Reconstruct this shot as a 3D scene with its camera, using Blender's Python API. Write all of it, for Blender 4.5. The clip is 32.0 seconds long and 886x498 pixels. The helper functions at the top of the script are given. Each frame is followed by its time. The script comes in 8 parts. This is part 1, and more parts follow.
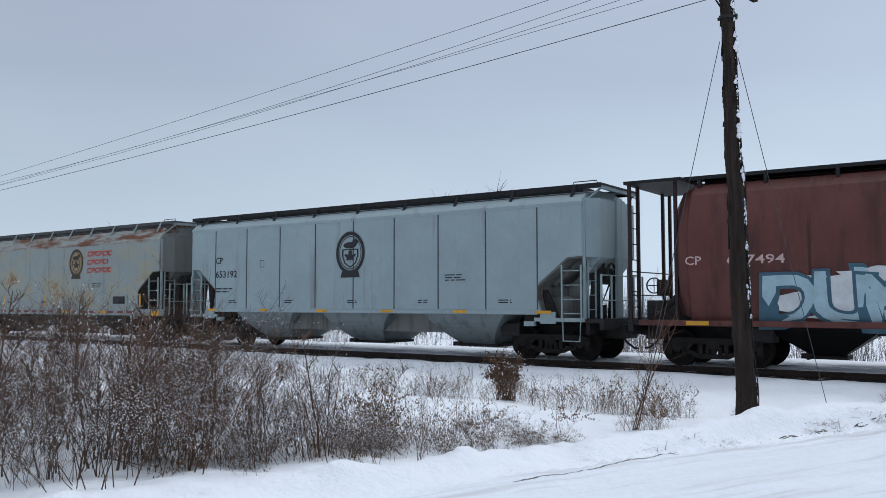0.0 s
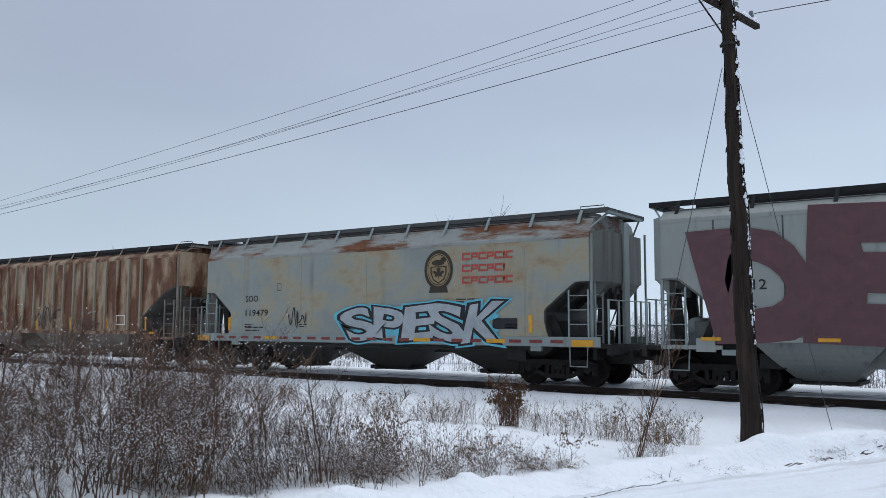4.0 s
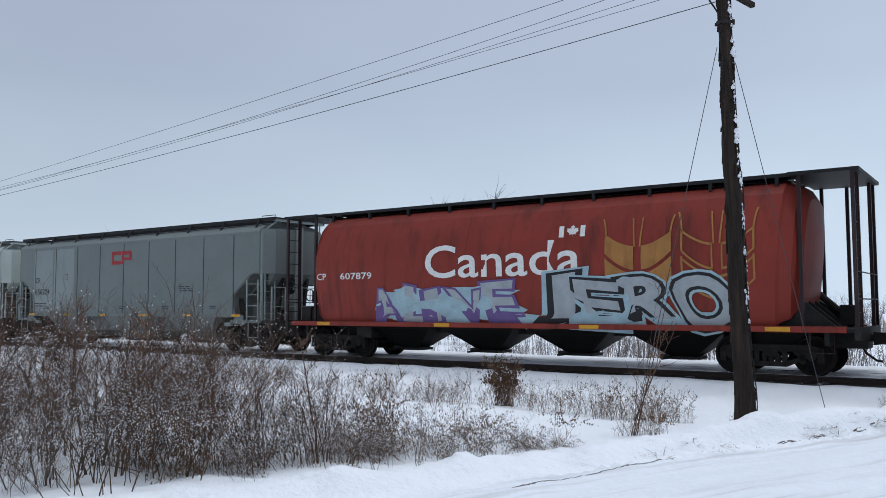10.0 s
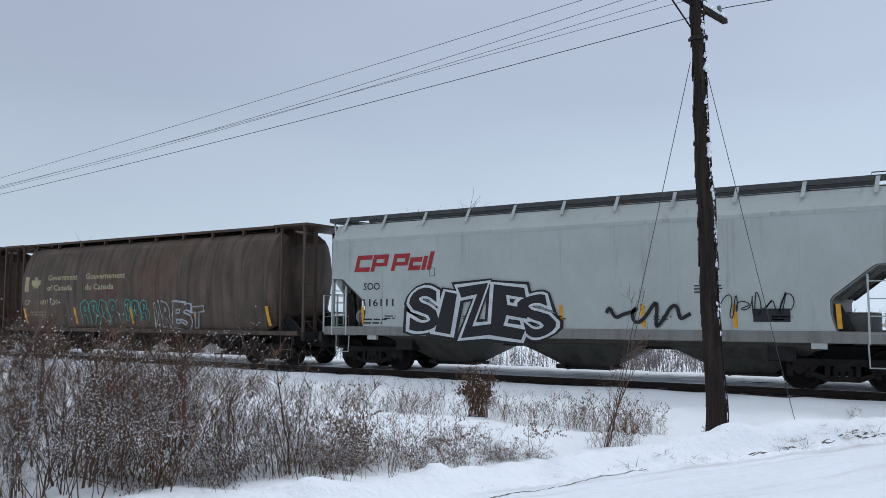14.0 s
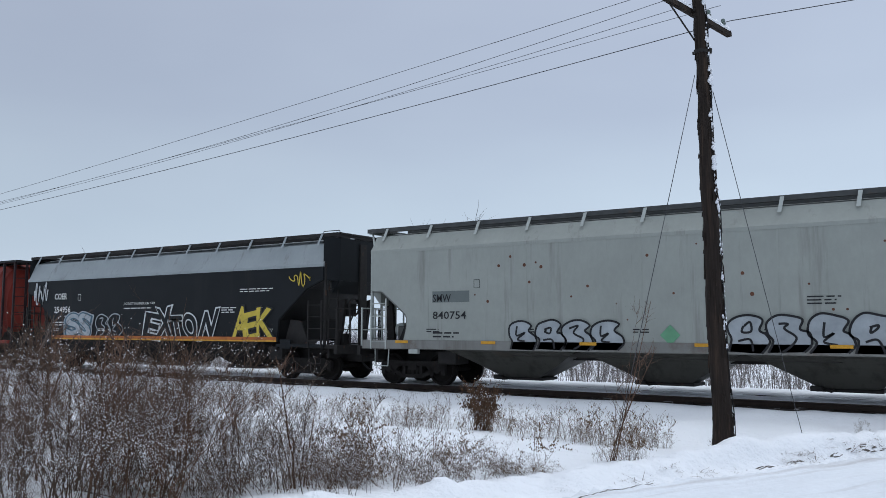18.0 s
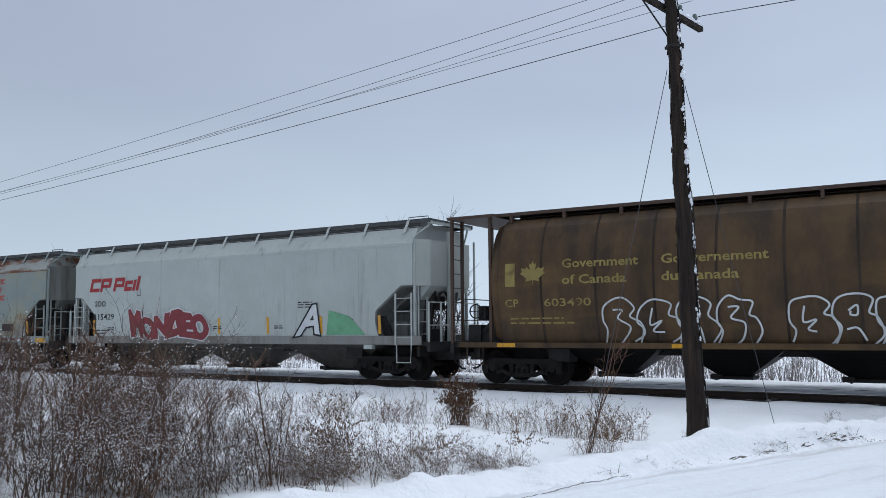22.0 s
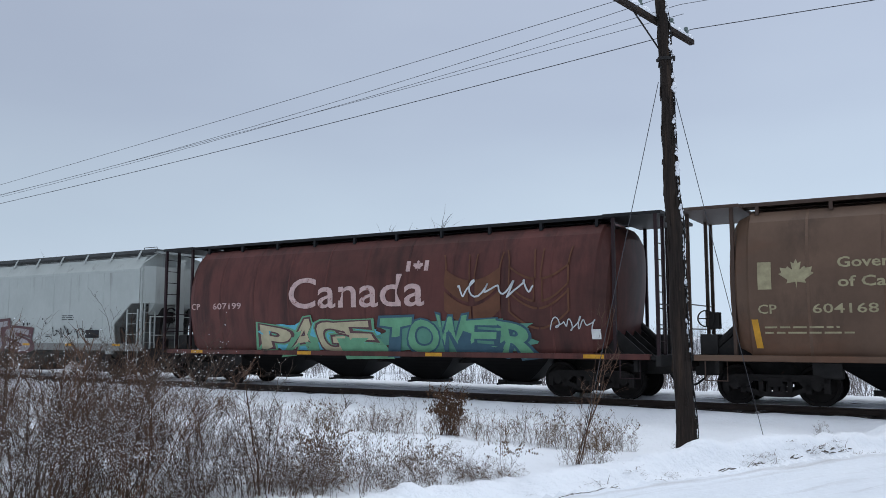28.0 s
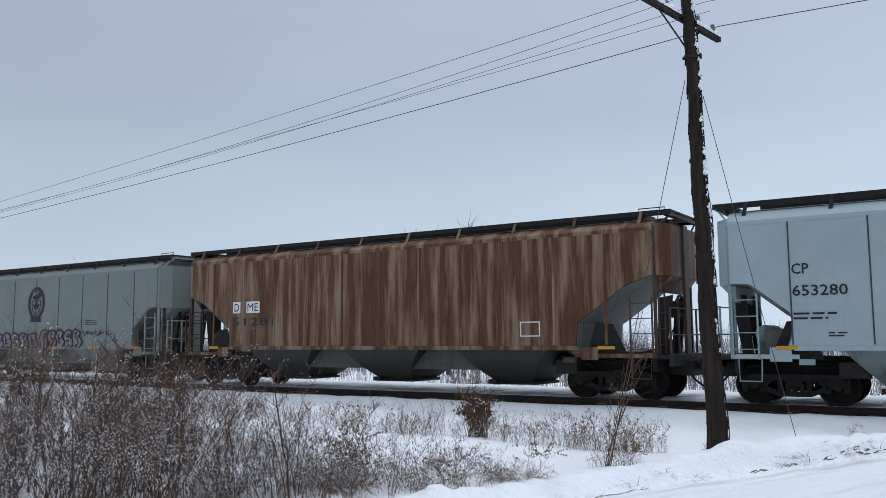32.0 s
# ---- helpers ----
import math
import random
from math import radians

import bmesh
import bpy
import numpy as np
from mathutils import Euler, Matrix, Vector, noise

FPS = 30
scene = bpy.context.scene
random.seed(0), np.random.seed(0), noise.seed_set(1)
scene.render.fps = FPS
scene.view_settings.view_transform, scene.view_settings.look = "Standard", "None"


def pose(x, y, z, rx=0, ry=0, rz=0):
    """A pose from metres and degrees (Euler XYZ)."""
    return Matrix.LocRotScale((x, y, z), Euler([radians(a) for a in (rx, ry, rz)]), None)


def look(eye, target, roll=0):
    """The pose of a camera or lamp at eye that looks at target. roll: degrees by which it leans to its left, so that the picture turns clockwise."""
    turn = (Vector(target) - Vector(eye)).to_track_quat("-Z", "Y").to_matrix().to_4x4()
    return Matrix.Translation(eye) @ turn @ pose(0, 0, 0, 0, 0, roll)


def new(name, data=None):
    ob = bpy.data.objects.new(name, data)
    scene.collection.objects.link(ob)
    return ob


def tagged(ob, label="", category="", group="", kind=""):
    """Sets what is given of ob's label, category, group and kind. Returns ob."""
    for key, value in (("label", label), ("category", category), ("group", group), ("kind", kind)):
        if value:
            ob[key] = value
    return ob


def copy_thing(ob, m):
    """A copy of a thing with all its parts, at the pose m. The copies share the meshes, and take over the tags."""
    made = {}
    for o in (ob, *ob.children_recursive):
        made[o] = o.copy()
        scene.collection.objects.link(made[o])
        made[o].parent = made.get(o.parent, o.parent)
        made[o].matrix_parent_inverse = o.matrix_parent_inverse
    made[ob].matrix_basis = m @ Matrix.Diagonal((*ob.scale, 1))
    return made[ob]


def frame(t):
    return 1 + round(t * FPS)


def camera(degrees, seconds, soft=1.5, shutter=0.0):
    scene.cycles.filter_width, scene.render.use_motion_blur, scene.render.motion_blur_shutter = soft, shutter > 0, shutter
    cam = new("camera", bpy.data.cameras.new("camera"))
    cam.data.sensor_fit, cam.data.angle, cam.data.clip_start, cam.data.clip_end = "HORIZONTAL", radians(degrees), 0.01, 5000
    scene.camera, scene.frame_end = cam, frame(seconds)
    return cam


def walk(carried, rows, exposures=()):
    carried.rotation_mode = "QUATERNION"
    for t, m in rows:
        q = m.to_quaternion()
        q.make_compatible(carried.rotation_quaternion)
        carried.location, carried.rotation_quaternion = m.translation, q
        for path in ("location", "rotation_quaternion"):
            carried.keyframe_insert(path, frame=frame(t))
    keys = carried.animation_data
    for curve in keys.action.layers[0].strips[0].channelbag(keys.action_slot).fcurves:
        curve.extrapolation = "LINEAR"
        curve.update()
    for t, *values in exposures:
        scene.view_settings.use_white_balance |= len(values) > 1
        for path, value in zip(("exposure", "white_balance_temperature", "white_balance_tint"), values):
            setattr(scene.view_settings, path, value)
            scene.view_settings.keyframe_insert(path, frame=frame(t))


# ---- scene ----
import collections

# ---------------- camera ----------------
cam = camera(56.0, 32.0, soft=0.8)
EYE = (0.0, 0.0, 1.6)
# seconds, tilt, roll, heading of the hand-held camera
HELD = [
    (0.0, 93.60, 0.08, 35.15),
    (0.5, 93.67, -0.68, 35.01),
    (1.0, 93.57, -0.28, 34.57),
    (1.5, 93.72, -0.74, 34.82),
    (2.0, 94.18, -0.96, 35.07),
    (2.5, 94.55, -0.73, 35.13),
    (3.0, 94.79, -0.40, 35.19),
    (3.5, 95.23, -0.19, 35.24),
    (5.5, 95.24, -0.12, 35.64),
    (6.0, 95.16, 0.28, 35.80),
    (6.5, 94.74, 0.33, 35.63),
    (7.0, 94.23, 0.57, 35.71),
    (7.5, 93.59, 0.66, 35.69),
    (8.0, 93.70, 0.37, 35.56),
    (8.5, 94.16, 0.09, 35.34),
    (9.0, 94.47, -0.07, 35.06),
    (9.5, 94.24, -0.01, 34.92),
    (10.0, 93.96, 0.15, 35.03),
    (10.5, 94.00, 0.13, 34.92),
    (11.0, 93.96, 0.15, 34.43),
    (11.5, 94.17, 0.05, 33.96),
    (12.0, 94.45, 0.01, 33.92),
    (12.5, 94.42, 0.00, 33.80),
    (13.0, 94.50, -0.18, 33.51),
    (13.5, 94.68, -0.19, 33.10),
    (14.0, 94.69, -0.17, 33.28),
    (14.5, 95.02, -0.17, 33.74),
    (16.5, 94.61, 0.13, 33.36),
    (17.0, 95.07, 0.09, 33.71),
    (17.5, 95.43, -0.10, 33.68),
    (18.0, 95.59, -0.12, 33.63),
    (18.5, 95.93, -0.13, 33.71),
    (19.0, 96.28, -0.18, 33.65),
    (19.5, 96.24, -0.12, 33.38),
    (20.0, 95.80, 0.15, 33.29),
    (20.5, 95.08, 0.42, 32.93),
    (21.0, 94.69, 0.56, 32.03),
    (21.5, 94.76, 0.48, 31.79),
    (22.0, 95.26, 0.47, 31.99),
    (22.5, 95.71, 0.35, 32.15),
    (23.0, 95.49, 0.42, 32.16),
    (23.5, 95.05, 0.53, 32.22),
    (24.0, 94.61, 0.63, 32.00),
    (24.5, 94.43, 0.37, 31.41),
    (26.5, 94.96, 0.07, 31.38),
    (27.0, 95.58, -0.15, 31.34),
    (27.5, 95.77, -0.03, 31.32),
    (28.0, 95.92, 0.07, 31.33),
    (28.5, 95.92, 0.05, 31.73),
    (29.0, 96.06, -0.20, 32.38),
    (29.5, 95.97, -0.31, 32.73),
    (30.0, 95.57, -0.10, 32.71),
    (30.5, 95.58, 0.35, 32.61),
    (31.0, 95.89, 0.48, 32.69),
    (31.5, 96.01, 0.42, 32.98),
    (32.0, 96.05, 0.44, 33.19),
]
walk(cam, [(t, pose(*EYE, a, b, c)) for t, a, b, c in HELD], [(0.0, 0.0), (18.5, 0.0), (20.0, 0.04), (21.0, 0.12), (22.0, 0.0), (32.0, 0.0)])

# ---------------- overcast sky and light ----------------
def make_world():
    w = bpy.data.worlds.new("overcast")
    w.use_nodes = True
    nt = w.node_tree
    nt.nodes.clear()
    out = nt.nodes.new("ShaderNodeOutputWorld")
    bg = nt.nodes.new("ShaderNodeBackground")
    tc = nt.nodes.new("ShaderNodeTexCoord")
    sep = nt.nodes.new("ShaderNodeSeparateXYZ")
    ramp = nt.nodes.new("ShaderNodeValToRGB")
    noi = nt.nodes.new("ShaderNodeTexNoise")
    mp = nt.nodes.new("ShaderNodeMapping")
    mix = nt.nodes.new("ShaderNodeMix")
    mix.data_type = "RGBA"
    mix.blend_type = "MULTIPLY"
    mix.inputs[0].default_value = 1.0
    nr = nt.nodes.new("ShaderNodeValToRGB")
    nt.links.new(tc.outputs["Generated"], sep.inputs[0])
    nt.links.new(sep.outputs["Z"], ramp.inputs[0])
    els = ramp.color_ramp.elements
    els[0].position, els[0].color = 0.0, (0.63, 0.75, 0.885, 1)
    els[1].position, els[1].color = 1.0, (0.86, 0.95, 1.08, 1)
    e = els.new(0.45)
    e.color = (0.442, 0.508, 0.652, 1)
    e = els.new(0.12)
    e.color = (0.562, 0.683, 0.815, 1)
    e = els.new(0.25)
    e.color = (0.47, 0.557, 0.70, 1)
    nt.links.new(tc.outputs["Generated"], mp.inputs[0])
    mp.inputs["Scale"].default_value = (1.0, 1.0, 3.0)
    nt.links.new(mp.outputs[0], noi.inputs["Vector"])
    noi.inputs["Scale"].default_value = 2.2
    noi.inputs["Detail"].default_value = 3.0
    nt.links.new(noi.outputs[0], nr.inputs[0])
    nr.color_ramp.elements[0].position, nr.color_ramp.elements[0].color = 0.3, (0.95, 0.95, 0.965, 1)
    nr.color_ramp.elements[1].position, nr.color_ramp.elements[1].color = 0.7, (1.04, 1.04, 1.03, 1)
    nt.links.new(ramp.outputs[0], mix.inputs[6])
    nt.links.new(nr.outputs[0], mix.inputs[7])
    # a little brighter towards one side of the sky
    dot = nt.nodes.new("ShaderNodeVectorMath")
    dot.operation = "DOT_PRODUCT"
    dot.inputs[1].default_value = (0.8, 0.6, 0.0)
    nt.links.new(tc.outputs["Generated"], dot.inputs[0])
    gain = nt.nodes.new("ShaderNodeMath")
    gain.operation = "MULTIPLY_ADD"
    gain.inputs[1].default_value, gain.inputs[2].default_value = 0.20, 0.95
    nt.links.new(dot.outputs["Value"], gain.inputs[0])
    mix2 = nt.nodes.new("ShaderNodeMix")
    mix2.data_type, mix2.blend_type = "RGBA", "MULTIPLY"
    mix2.inputs[0].default_value = 1.0
    nt.links.new(mix.outputs[2], mix2.inputs[6])
    nt.links.new(gain.outputs[0], mix2.inputs[7])
    nt.links.new(mix2.outputs[2], bg.inputs[0])
    bg.inputs[1].default_value = 1.0
    nt.links.new(bg.outputs[0], out.inputs[0])
    scene.world = w


make_world()
sun = new("sun", bpy.data.lights.new("sun", "SUN"))
sun.data.energy, sun.data.angle, sun.data.color = 1.0, radians(40), (0.91, 0.955, 1.0)
sun.matrix_world = look((2, 34, 60), (-10, 15, 0))
scene.view_settings.exposure = 0.0

# ---------------- materials ----------------
MATS = {}


def paint(name, col, rough=0.6, metal=0.0, var=0.12, scale=2.0, stretch=(1, 1, 1), wear=None, wear_amount=0.0,
          wear_scale=1.0, wear_stretch=(1, 1, 1), dirt=None, dirt_amount=0.0, dirt_stretch=(3, 3, 0.4), bump=0.0, bump_scale=30.0,
          shift=True, noise_detail=5.0, wear_soft=0.12, spec=0.25, turn=0.0, streak=0.0, halo=None):
    """Procedural paint: tone variation, patches of wear (rust, snow) and streaks of dirt."""
    if name in MATS:
        return MATS[name]
    m = bpy.data.materials.new(name)
    m.use_nodes = True
    nt = m.node_tree
    N, K = nt.nodes.new, nt.links.new
    b = nt.nodes["Principled BSDF"]
    b.inputs["Roughness"].default_value = rough
    b.inputs["Metallic"].default_value = metal
    b.inputs["Specular IOR Level"].default_value = spec
    tc = N("ShaderNodeTexCoord")
    vec = tc.outputs["Object"]
    if shift:
        oi = N("ShaderNodeObjectInfo")
        mul = N("ShaderNodeVectorMath")
        mul.operation = "MULTIPLY_ADD"
        cmb = N("ShaderNodeCombineXYZ")
        K(oi.outputs["Random"], cmb.inputs[0])
        K(oi.outputs["Random"], cmb.inputs[1])
        K(oi.outputs["Random"], cmb.inputs[2])
        K(cmb.outputs[0], mul.inputs[0])
        mul.inputs[1].default_value = (91.0, 37.0, 23.0)
        K(vec, mul.inputs[2])
        vec = mul.outputs[0]

    def tex(sc, st, detail=noise_detail, rough_n=0.6):
        mp = N("ShaderNodeMapping")
        mp.vector_type = "TEXTURE"
        mp.inputs["Rotation"].default_value = (0, 0, math.radians(turn))
        mp.inputs["Scale"].default_value = tuple(1.0 / q for q in st)
        K(vec, mp.inputs[0])
        n = N("ShaderNodeTexNoise")
        n.inputs["Scale"].default_value = sc
        n.inputs["Detail"].default_value = detail
        n.inputs["Roughness"].default_value = rough_n
        K(mp.outputs[0], n.inputs["Vector"])
        return n.outputs[0]

    def ramp(src, p0, p1, c0=(0, 0, 0, 1), c1=(1, 1, 1, 1)):
        r = N("ShaderNodeValToRGB")
        r.color_ramp.elements[0].position, r.color_ramp.elements[0].color = p0, c0
        r.color_ramp.elements[1].position, r.color_ramp.elements[1].color = p1, c1
        K(src, r.inputs[0])
        return r.outputs[0]

    def mixc(fac, a, c, blend="MIX"):
        x = N("ShaderNodeMix")
        x.data_type, x.blend_type = "RGBA", blend
        if isinstance(fac, float):
            x.inputs[0].default_value = fac
        else:
            K(fac, x.inputs[0])
        for i, v in ((6, a), (7, c)):
            if isinstance(v, tuple):
                x.inputs[i].default_value = (*v[:3], 1)
            else:
                K(v, x.inputs[i])
        return x.outputs[2]

    lo, hi = 1 - var, 1 + var
    c = mixc(1.0, tuple(col), ramp(tex(scale, stretch), 0.3, 0.7, (lo, lo, lo, 1), (hi, hi, hi, 1)), "MULTIPLY")
    if dirt is not None:
        c = mixc(1.0, c, ramp(tex(9.0, (1, 1, 0.45), 6.0, 0.7), 0.32, 0.68, (0.965, 0.965, 0.965, 1), (1.035, 1.035, 1.035, 1)), "MULTIPLY")
        a = 0.72 - 0.35 * dirt_amount
        f = ramp(tex(1.3, dirt_stretch, 6.0, 0.65), a, a + 0.22, (0, 0, 0, 1), (0.8, 0.8, 0.8, 1))
        c = mixc(f, c, tuple(dirt))
    if wear is not None:
        a = 0.78 - 0.45 * wear_amount
        src = tex(wear_scale, wear_stretch, 8.0, 0.62)
        if streak > 0:
            mx = N("ShaderNodeMix")
            mx.inputs[0].default_value = streak
            K(src, mx.inputs[2])
            K(tex(wear_scale * 3, (0.7, 1, 1.6), 4.0, 0.55), mx.inputs[3])
            src = mx.outputs[0]
        wf = ramp(src, a, a + wear_soft)
        if halo is not None:
            c = mixc(ramp(src, a - 0.10, a + 0.02, (0, 0, 0, 1), (0.65, 0.65, 0.65, 1)), c, tuple(halo))
        wc = mixc(1.0, tuple(wear), ramp(tex(wear_scale * 6, wear_stretch), 0.3, 0.75, (0.55, 0.5, 0.45, 1), (1.25, 1.2, 1.15, 1)), "MULTIPLY")
        c = mixc(wf, c, wc)
    K(c, b.inputs["Base Color"])
    if bump > 0:
        bp = N("ShaderNodeBump")
        bp.inputs["Strength"].default_value = 1.0
        bp.inputs["Distance"].default_value = bump
        K(tex(bump_scale, (1, 1, 1)), bp.inputs["Height"])
        K(bp.outputs[0], b.inputs["Normal"])
    MATS[name] = m
    return m


RUST = (0.17, 0.062, 0.026)
SNOW = paint("snow", (0.86, 0.88, 0.91), 0.75, var=0.03, scale=0.6, bump=0.045, bump_scale=9.0, shift=False)
SNOW_CAP = paint("snow_cap", (0.84, 0.86, 0.90), 0.8, var=0.03, bump=0.01, bump_scale=25.0)
ROAD_SNOW = paint("road_snow", (0.80, 0.83, 0.87), 0.6, var=0.04, scale=1.0, stretch=(3, 0.3, 1), dirt=(0.50, 0.49, 0.49), dirt_amount=0.55,
                  dirt_stretch=(2.6, 0.16, 1), bump=0.025, bump_scale=12.0, shift=False, turn=-24.5)
STEEL_DARK = paint("dark_steel", (0.022, 0.020, 0.019), 0.7, var=0.3, scale=4, wear=(0.09, 0.05, 0.035), wear_amount=0.35, wear_scale=3)
TRUCK = paint("truck_steel", (0.017, 0.015, 0.014), 0.95, var=0.3, scale=5, wear=(0.04, 0.025, 0.018), wear_amount=0.4, wear_scale=4)
WHEEL = paint("wheel_steel", (0.011, 0.009, 0.008), 0.9, metal=0.0, var=0.25, scale=6)
BLACK = paint("black_paint", (0.012, 0.012, 0.013), 0.6, var=0.25, scale=3, wear=(0.06, 0.045, 0.04), wear_amount=0.25)
RAIL = paint("rail_steel", (0.035, 0.024, 0.019), 0.6, metal=0.2, var=0.2, scale=5)
RAIL_TOP = paint("rail_top", (0.35, 0.35, 0.36), 0.3, metal=0.9, var=0.1, scale=5)
TIE = paint("tie_wood", (0.03, 0.024, 0.02), 0.9, var=0.3, scale=6, stretch=(1, 0.3, 1), wear=(0.8, 0.83, 0.87), wear_amount=0.45, wear_scale=2.5, bump=0.01)
BALLAST = paint("ballast", (0.04, 0.036, 0.034), 0.95, var=0.4, scale=14, wear=(0.78, 0.81, 0.86), wear_amount=0.30, wear_scale=2.2, bump=0.03, bump_scale=16, shift=False)
POLE = paint("pole_wood", (0.022, 0.016, 0.013), 0.9, var=0.45, scale=7, stretch=(5, 5, 0.2), wear=(0.072, 0.050, 0.037), wear_amount=0.58,
             wear_scale=2.2, wear_stretch=(6, 6, 0.3), wear_soft=0.2, bump=0.012, bump_scale=24.0)
WIRE = paint("wire_dark", (0.06, 0.06, 0.066), 0.5, var=0.1)
TWIG = paint("twig_bark", (0.090, 0.062, 0.047), 0.9, var=0.35, scale=3.0)
TWIG_RED = paint("twig_red", (0.118, 0.070, 0.048), 0.9, var=0.3, scale=3.0)
TWIG_GREY = paint("twig_grey", (0.155, 0.120, 0.098), 0.9, var=0.3, scale=3.0)
GRIT = paint("road_grit", (0.13, 0.115, 0.10), 0.95, var=0.4, scale=20, shift=False)
RUSTLEAF = paint("rust_leaf", (0.11, 0.062, 0.037), 0.9, var=0.4, scale=9.0)
DRY = paint("dry_weed", (0.15, 0.095, 0.055), 0.9, var=0.35, scale=6.0)
DRY_DARK = paint("dry_leaf", (0.13, 0.085, 0.058), 0.9, var=0.35, scale=6.0)
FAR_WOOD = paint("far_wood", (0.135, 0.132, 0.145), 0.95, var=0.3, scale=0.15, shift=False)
TWIG_DARK = paint("sapling_bark", (0.05, 0.042, 0.04), 0.9, var=0.3, scale=1.0)
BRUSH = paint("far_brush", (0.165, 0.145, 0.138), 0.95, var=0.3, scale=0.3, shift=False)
GLASS = paint("insulator_glass", (0.12, 0.16, 0.15), 0.1, var=0.05, spec=0.5)
YELLOW = paint("reflector_yellow", (0.60, 0.30, 0.03), 0.5, var=0.15, scale=8, dirt=(0.2, 0.14, 0.07), dirt_amount=0.4)
WHITE_MARK = paint("white_marking", (0.72, 0.72, 0.70), 0.6, var=0.1, scale=8)
BLACK_MARK = paint("black_marking", (0.025, 0.025, 0.028), 0.6, var=0.1, scale=8)
RED_MARK = paint("red_marking", (0.31, 0.028, 0.032), 0.55, var=0.1, scale=6)

# ---------------- mesh helpers ----------------
class MB:
    """Collects vertices and faces."""

    def __init__(self):
        self.v, self.f = [], []

    def add(self, vs, fs):
        o = len(self.v)
        self.v += [tuple(p) for p in vs]
        self.f += [tuple(i + o for i in f) for f in fs]
        return self

    def box(self, x0, x1, y0, y1, z0, z1, c=0.0):
        """A box; c chamfers its edges along x."""
        if c <= 0:
            vs = [(x, y, z) for x in (x0, x1) for y in (y0, y1) for z in (z0, z1)]
            return self.add(vs, [(0, 1, 3, 2), (4, 6, 7, 5), (0, 4, 5, 1), (2, 3, 7, 6), (0, 2, 6, 4), (1, 5, 7, 3)])
        ring = [(y0 + c, z0), (y1 - c, z0), (y1, z0 + c), (y1, z1 - c), (y1 - c, z1), (y0 + c, z1), (y0, z1 - c), (y0, z0 + c)]
        return self.loft([[(x0, y, z) for y, z in ring], [(x1, y, z) for y, z in ring]])

    def loft(self, rings, caps=True):
        n = len(rings[0])
        o = len(self.v)
        for r in rings:
            self.v += [tuple(p) for p in r]
        for k in range(len(rings) - 1):
            a, b = o + k * n, o + (k + 1) * n
            for i in range(n):
                j = (i + 1) % n
                self.f.append((a + i, a + j, b + j, b + i))
        if caps:
            self.f.append(tuple(o + i for i in reversed(range(n))))
            self.f.append(tuple(o + (len(rings) - 1) * n + i for i in range(n)))
        return self

    def prism(self, poly, y0, y1):
        """A polygon in x, z drawn out from y0 to y1."""
        return self.loft([[(x, y0, z) for x, z in poly], [(x, y1, z) for x, z in poly]])

    def tube(self, pts, r, n=6, caps=True):
        rings = []
        pts = [Vector(p) for p in pts]
        for i, p in enumerate(pts):
            d = (pts[min(i + 1, len(pts) - 1)] - pts[max(i - 1, 0)]).normalized()
            u = d.cross(Vector((0, 0, 1)) if abs(d.z) < 0.9 else Vector((1, 0, 0))).normalized()
            w = d.cross(u)
            rr = r[i] if isinstance(r, (list, tuple)) else r
            rings.append([p + (u * math.cos(2 * math.pi * k / n) + w * math.sin(2 * math.pi * k / n)) * rr for k in range(n)])
        return self.loft(rings, caps)

    def disc(self, x, y0, y1, z, r, n=24, hole=0.0):
        """A wheel or drum round the y axis."""
        a = [(x + r * math.cos(2 * math.pi * k / n), z + r * math.sin(2 * math.pi * k / n)) for k in range(n)]
        if hole <= 0:
            return self.loft([[(p, y0, q) for p, q in a], [(p, y1, q) for p, q in a]])
        h = [(x + hole * math.cos(2 * math.pi * k / n), z + hole * math.sin(2 * math.pi * k / n)) for k in range(n)]
        rings = [[(p, y0, q) for p, q in a], [(p, y1, q) for p, q in a], [(p, y1, q) for p, q in h], [(p, y0, q) for p, q in h], [(p, y0, q) for p, q in a]]
        return self.loft(rings, False)

    def mesh(self, name, mat, smooth=False, angle=None):
        me = bpy.data.meshes.new(name)
        me.from_pydata(self.v, [], self.f)
        me.validate()
        bm = bmesh.new()
        bm.from_mesh(me)
        bmesh.ops.recalc_face_normals(bm, faces=bm.faces)
        bm.to_mesh(me)
        bm.free()
        me.materials.append(mat)
        if smooth:
            me.polygons.foreach_set("use_smooth", [True] * len(me.polygons))
            if angle:
                me.set_sharp_from_angle(angle=radians(angle))
        return me


CACHE = {}


def shared(key, mat, maker, smooth=False, angle=35):
    """One mesh for each key and material; maker fills an MB."""
    k = (key, mat.name)
    if k not in CACHE:
        base = CACHE.get(key)
        if base is None:
            mb = MB()
            maker(mb)
            base = CACHE[key] = mb.mesh(key if isinstance(key, str) else str(key[0]), mat, smooth, angle)
            CACHE[k] = base
        else:
            me = base.copy()
            me.materials.clear()
            me.materials.append(mat)
            CACHE[k] = me
    return CACHE[k]


def part(name, me, parent, label="", m=None):
    ob = new(name, me)
    ob.parent = parent
    if m is not None:
        ob.matrix_basis = m
    if label:
        tagged(ob, label)
    return ob


def thing(name, label, category, m=None, group="", kind=""):
    ob = new(name)
    ob.empty_display_size = 0.3
    if m is not None:
        ob.matrix_basis = m
    return tagged(ob, label, category, group, kind)


# ---------------- ground, road, track ----------------
TRACK = 21.4


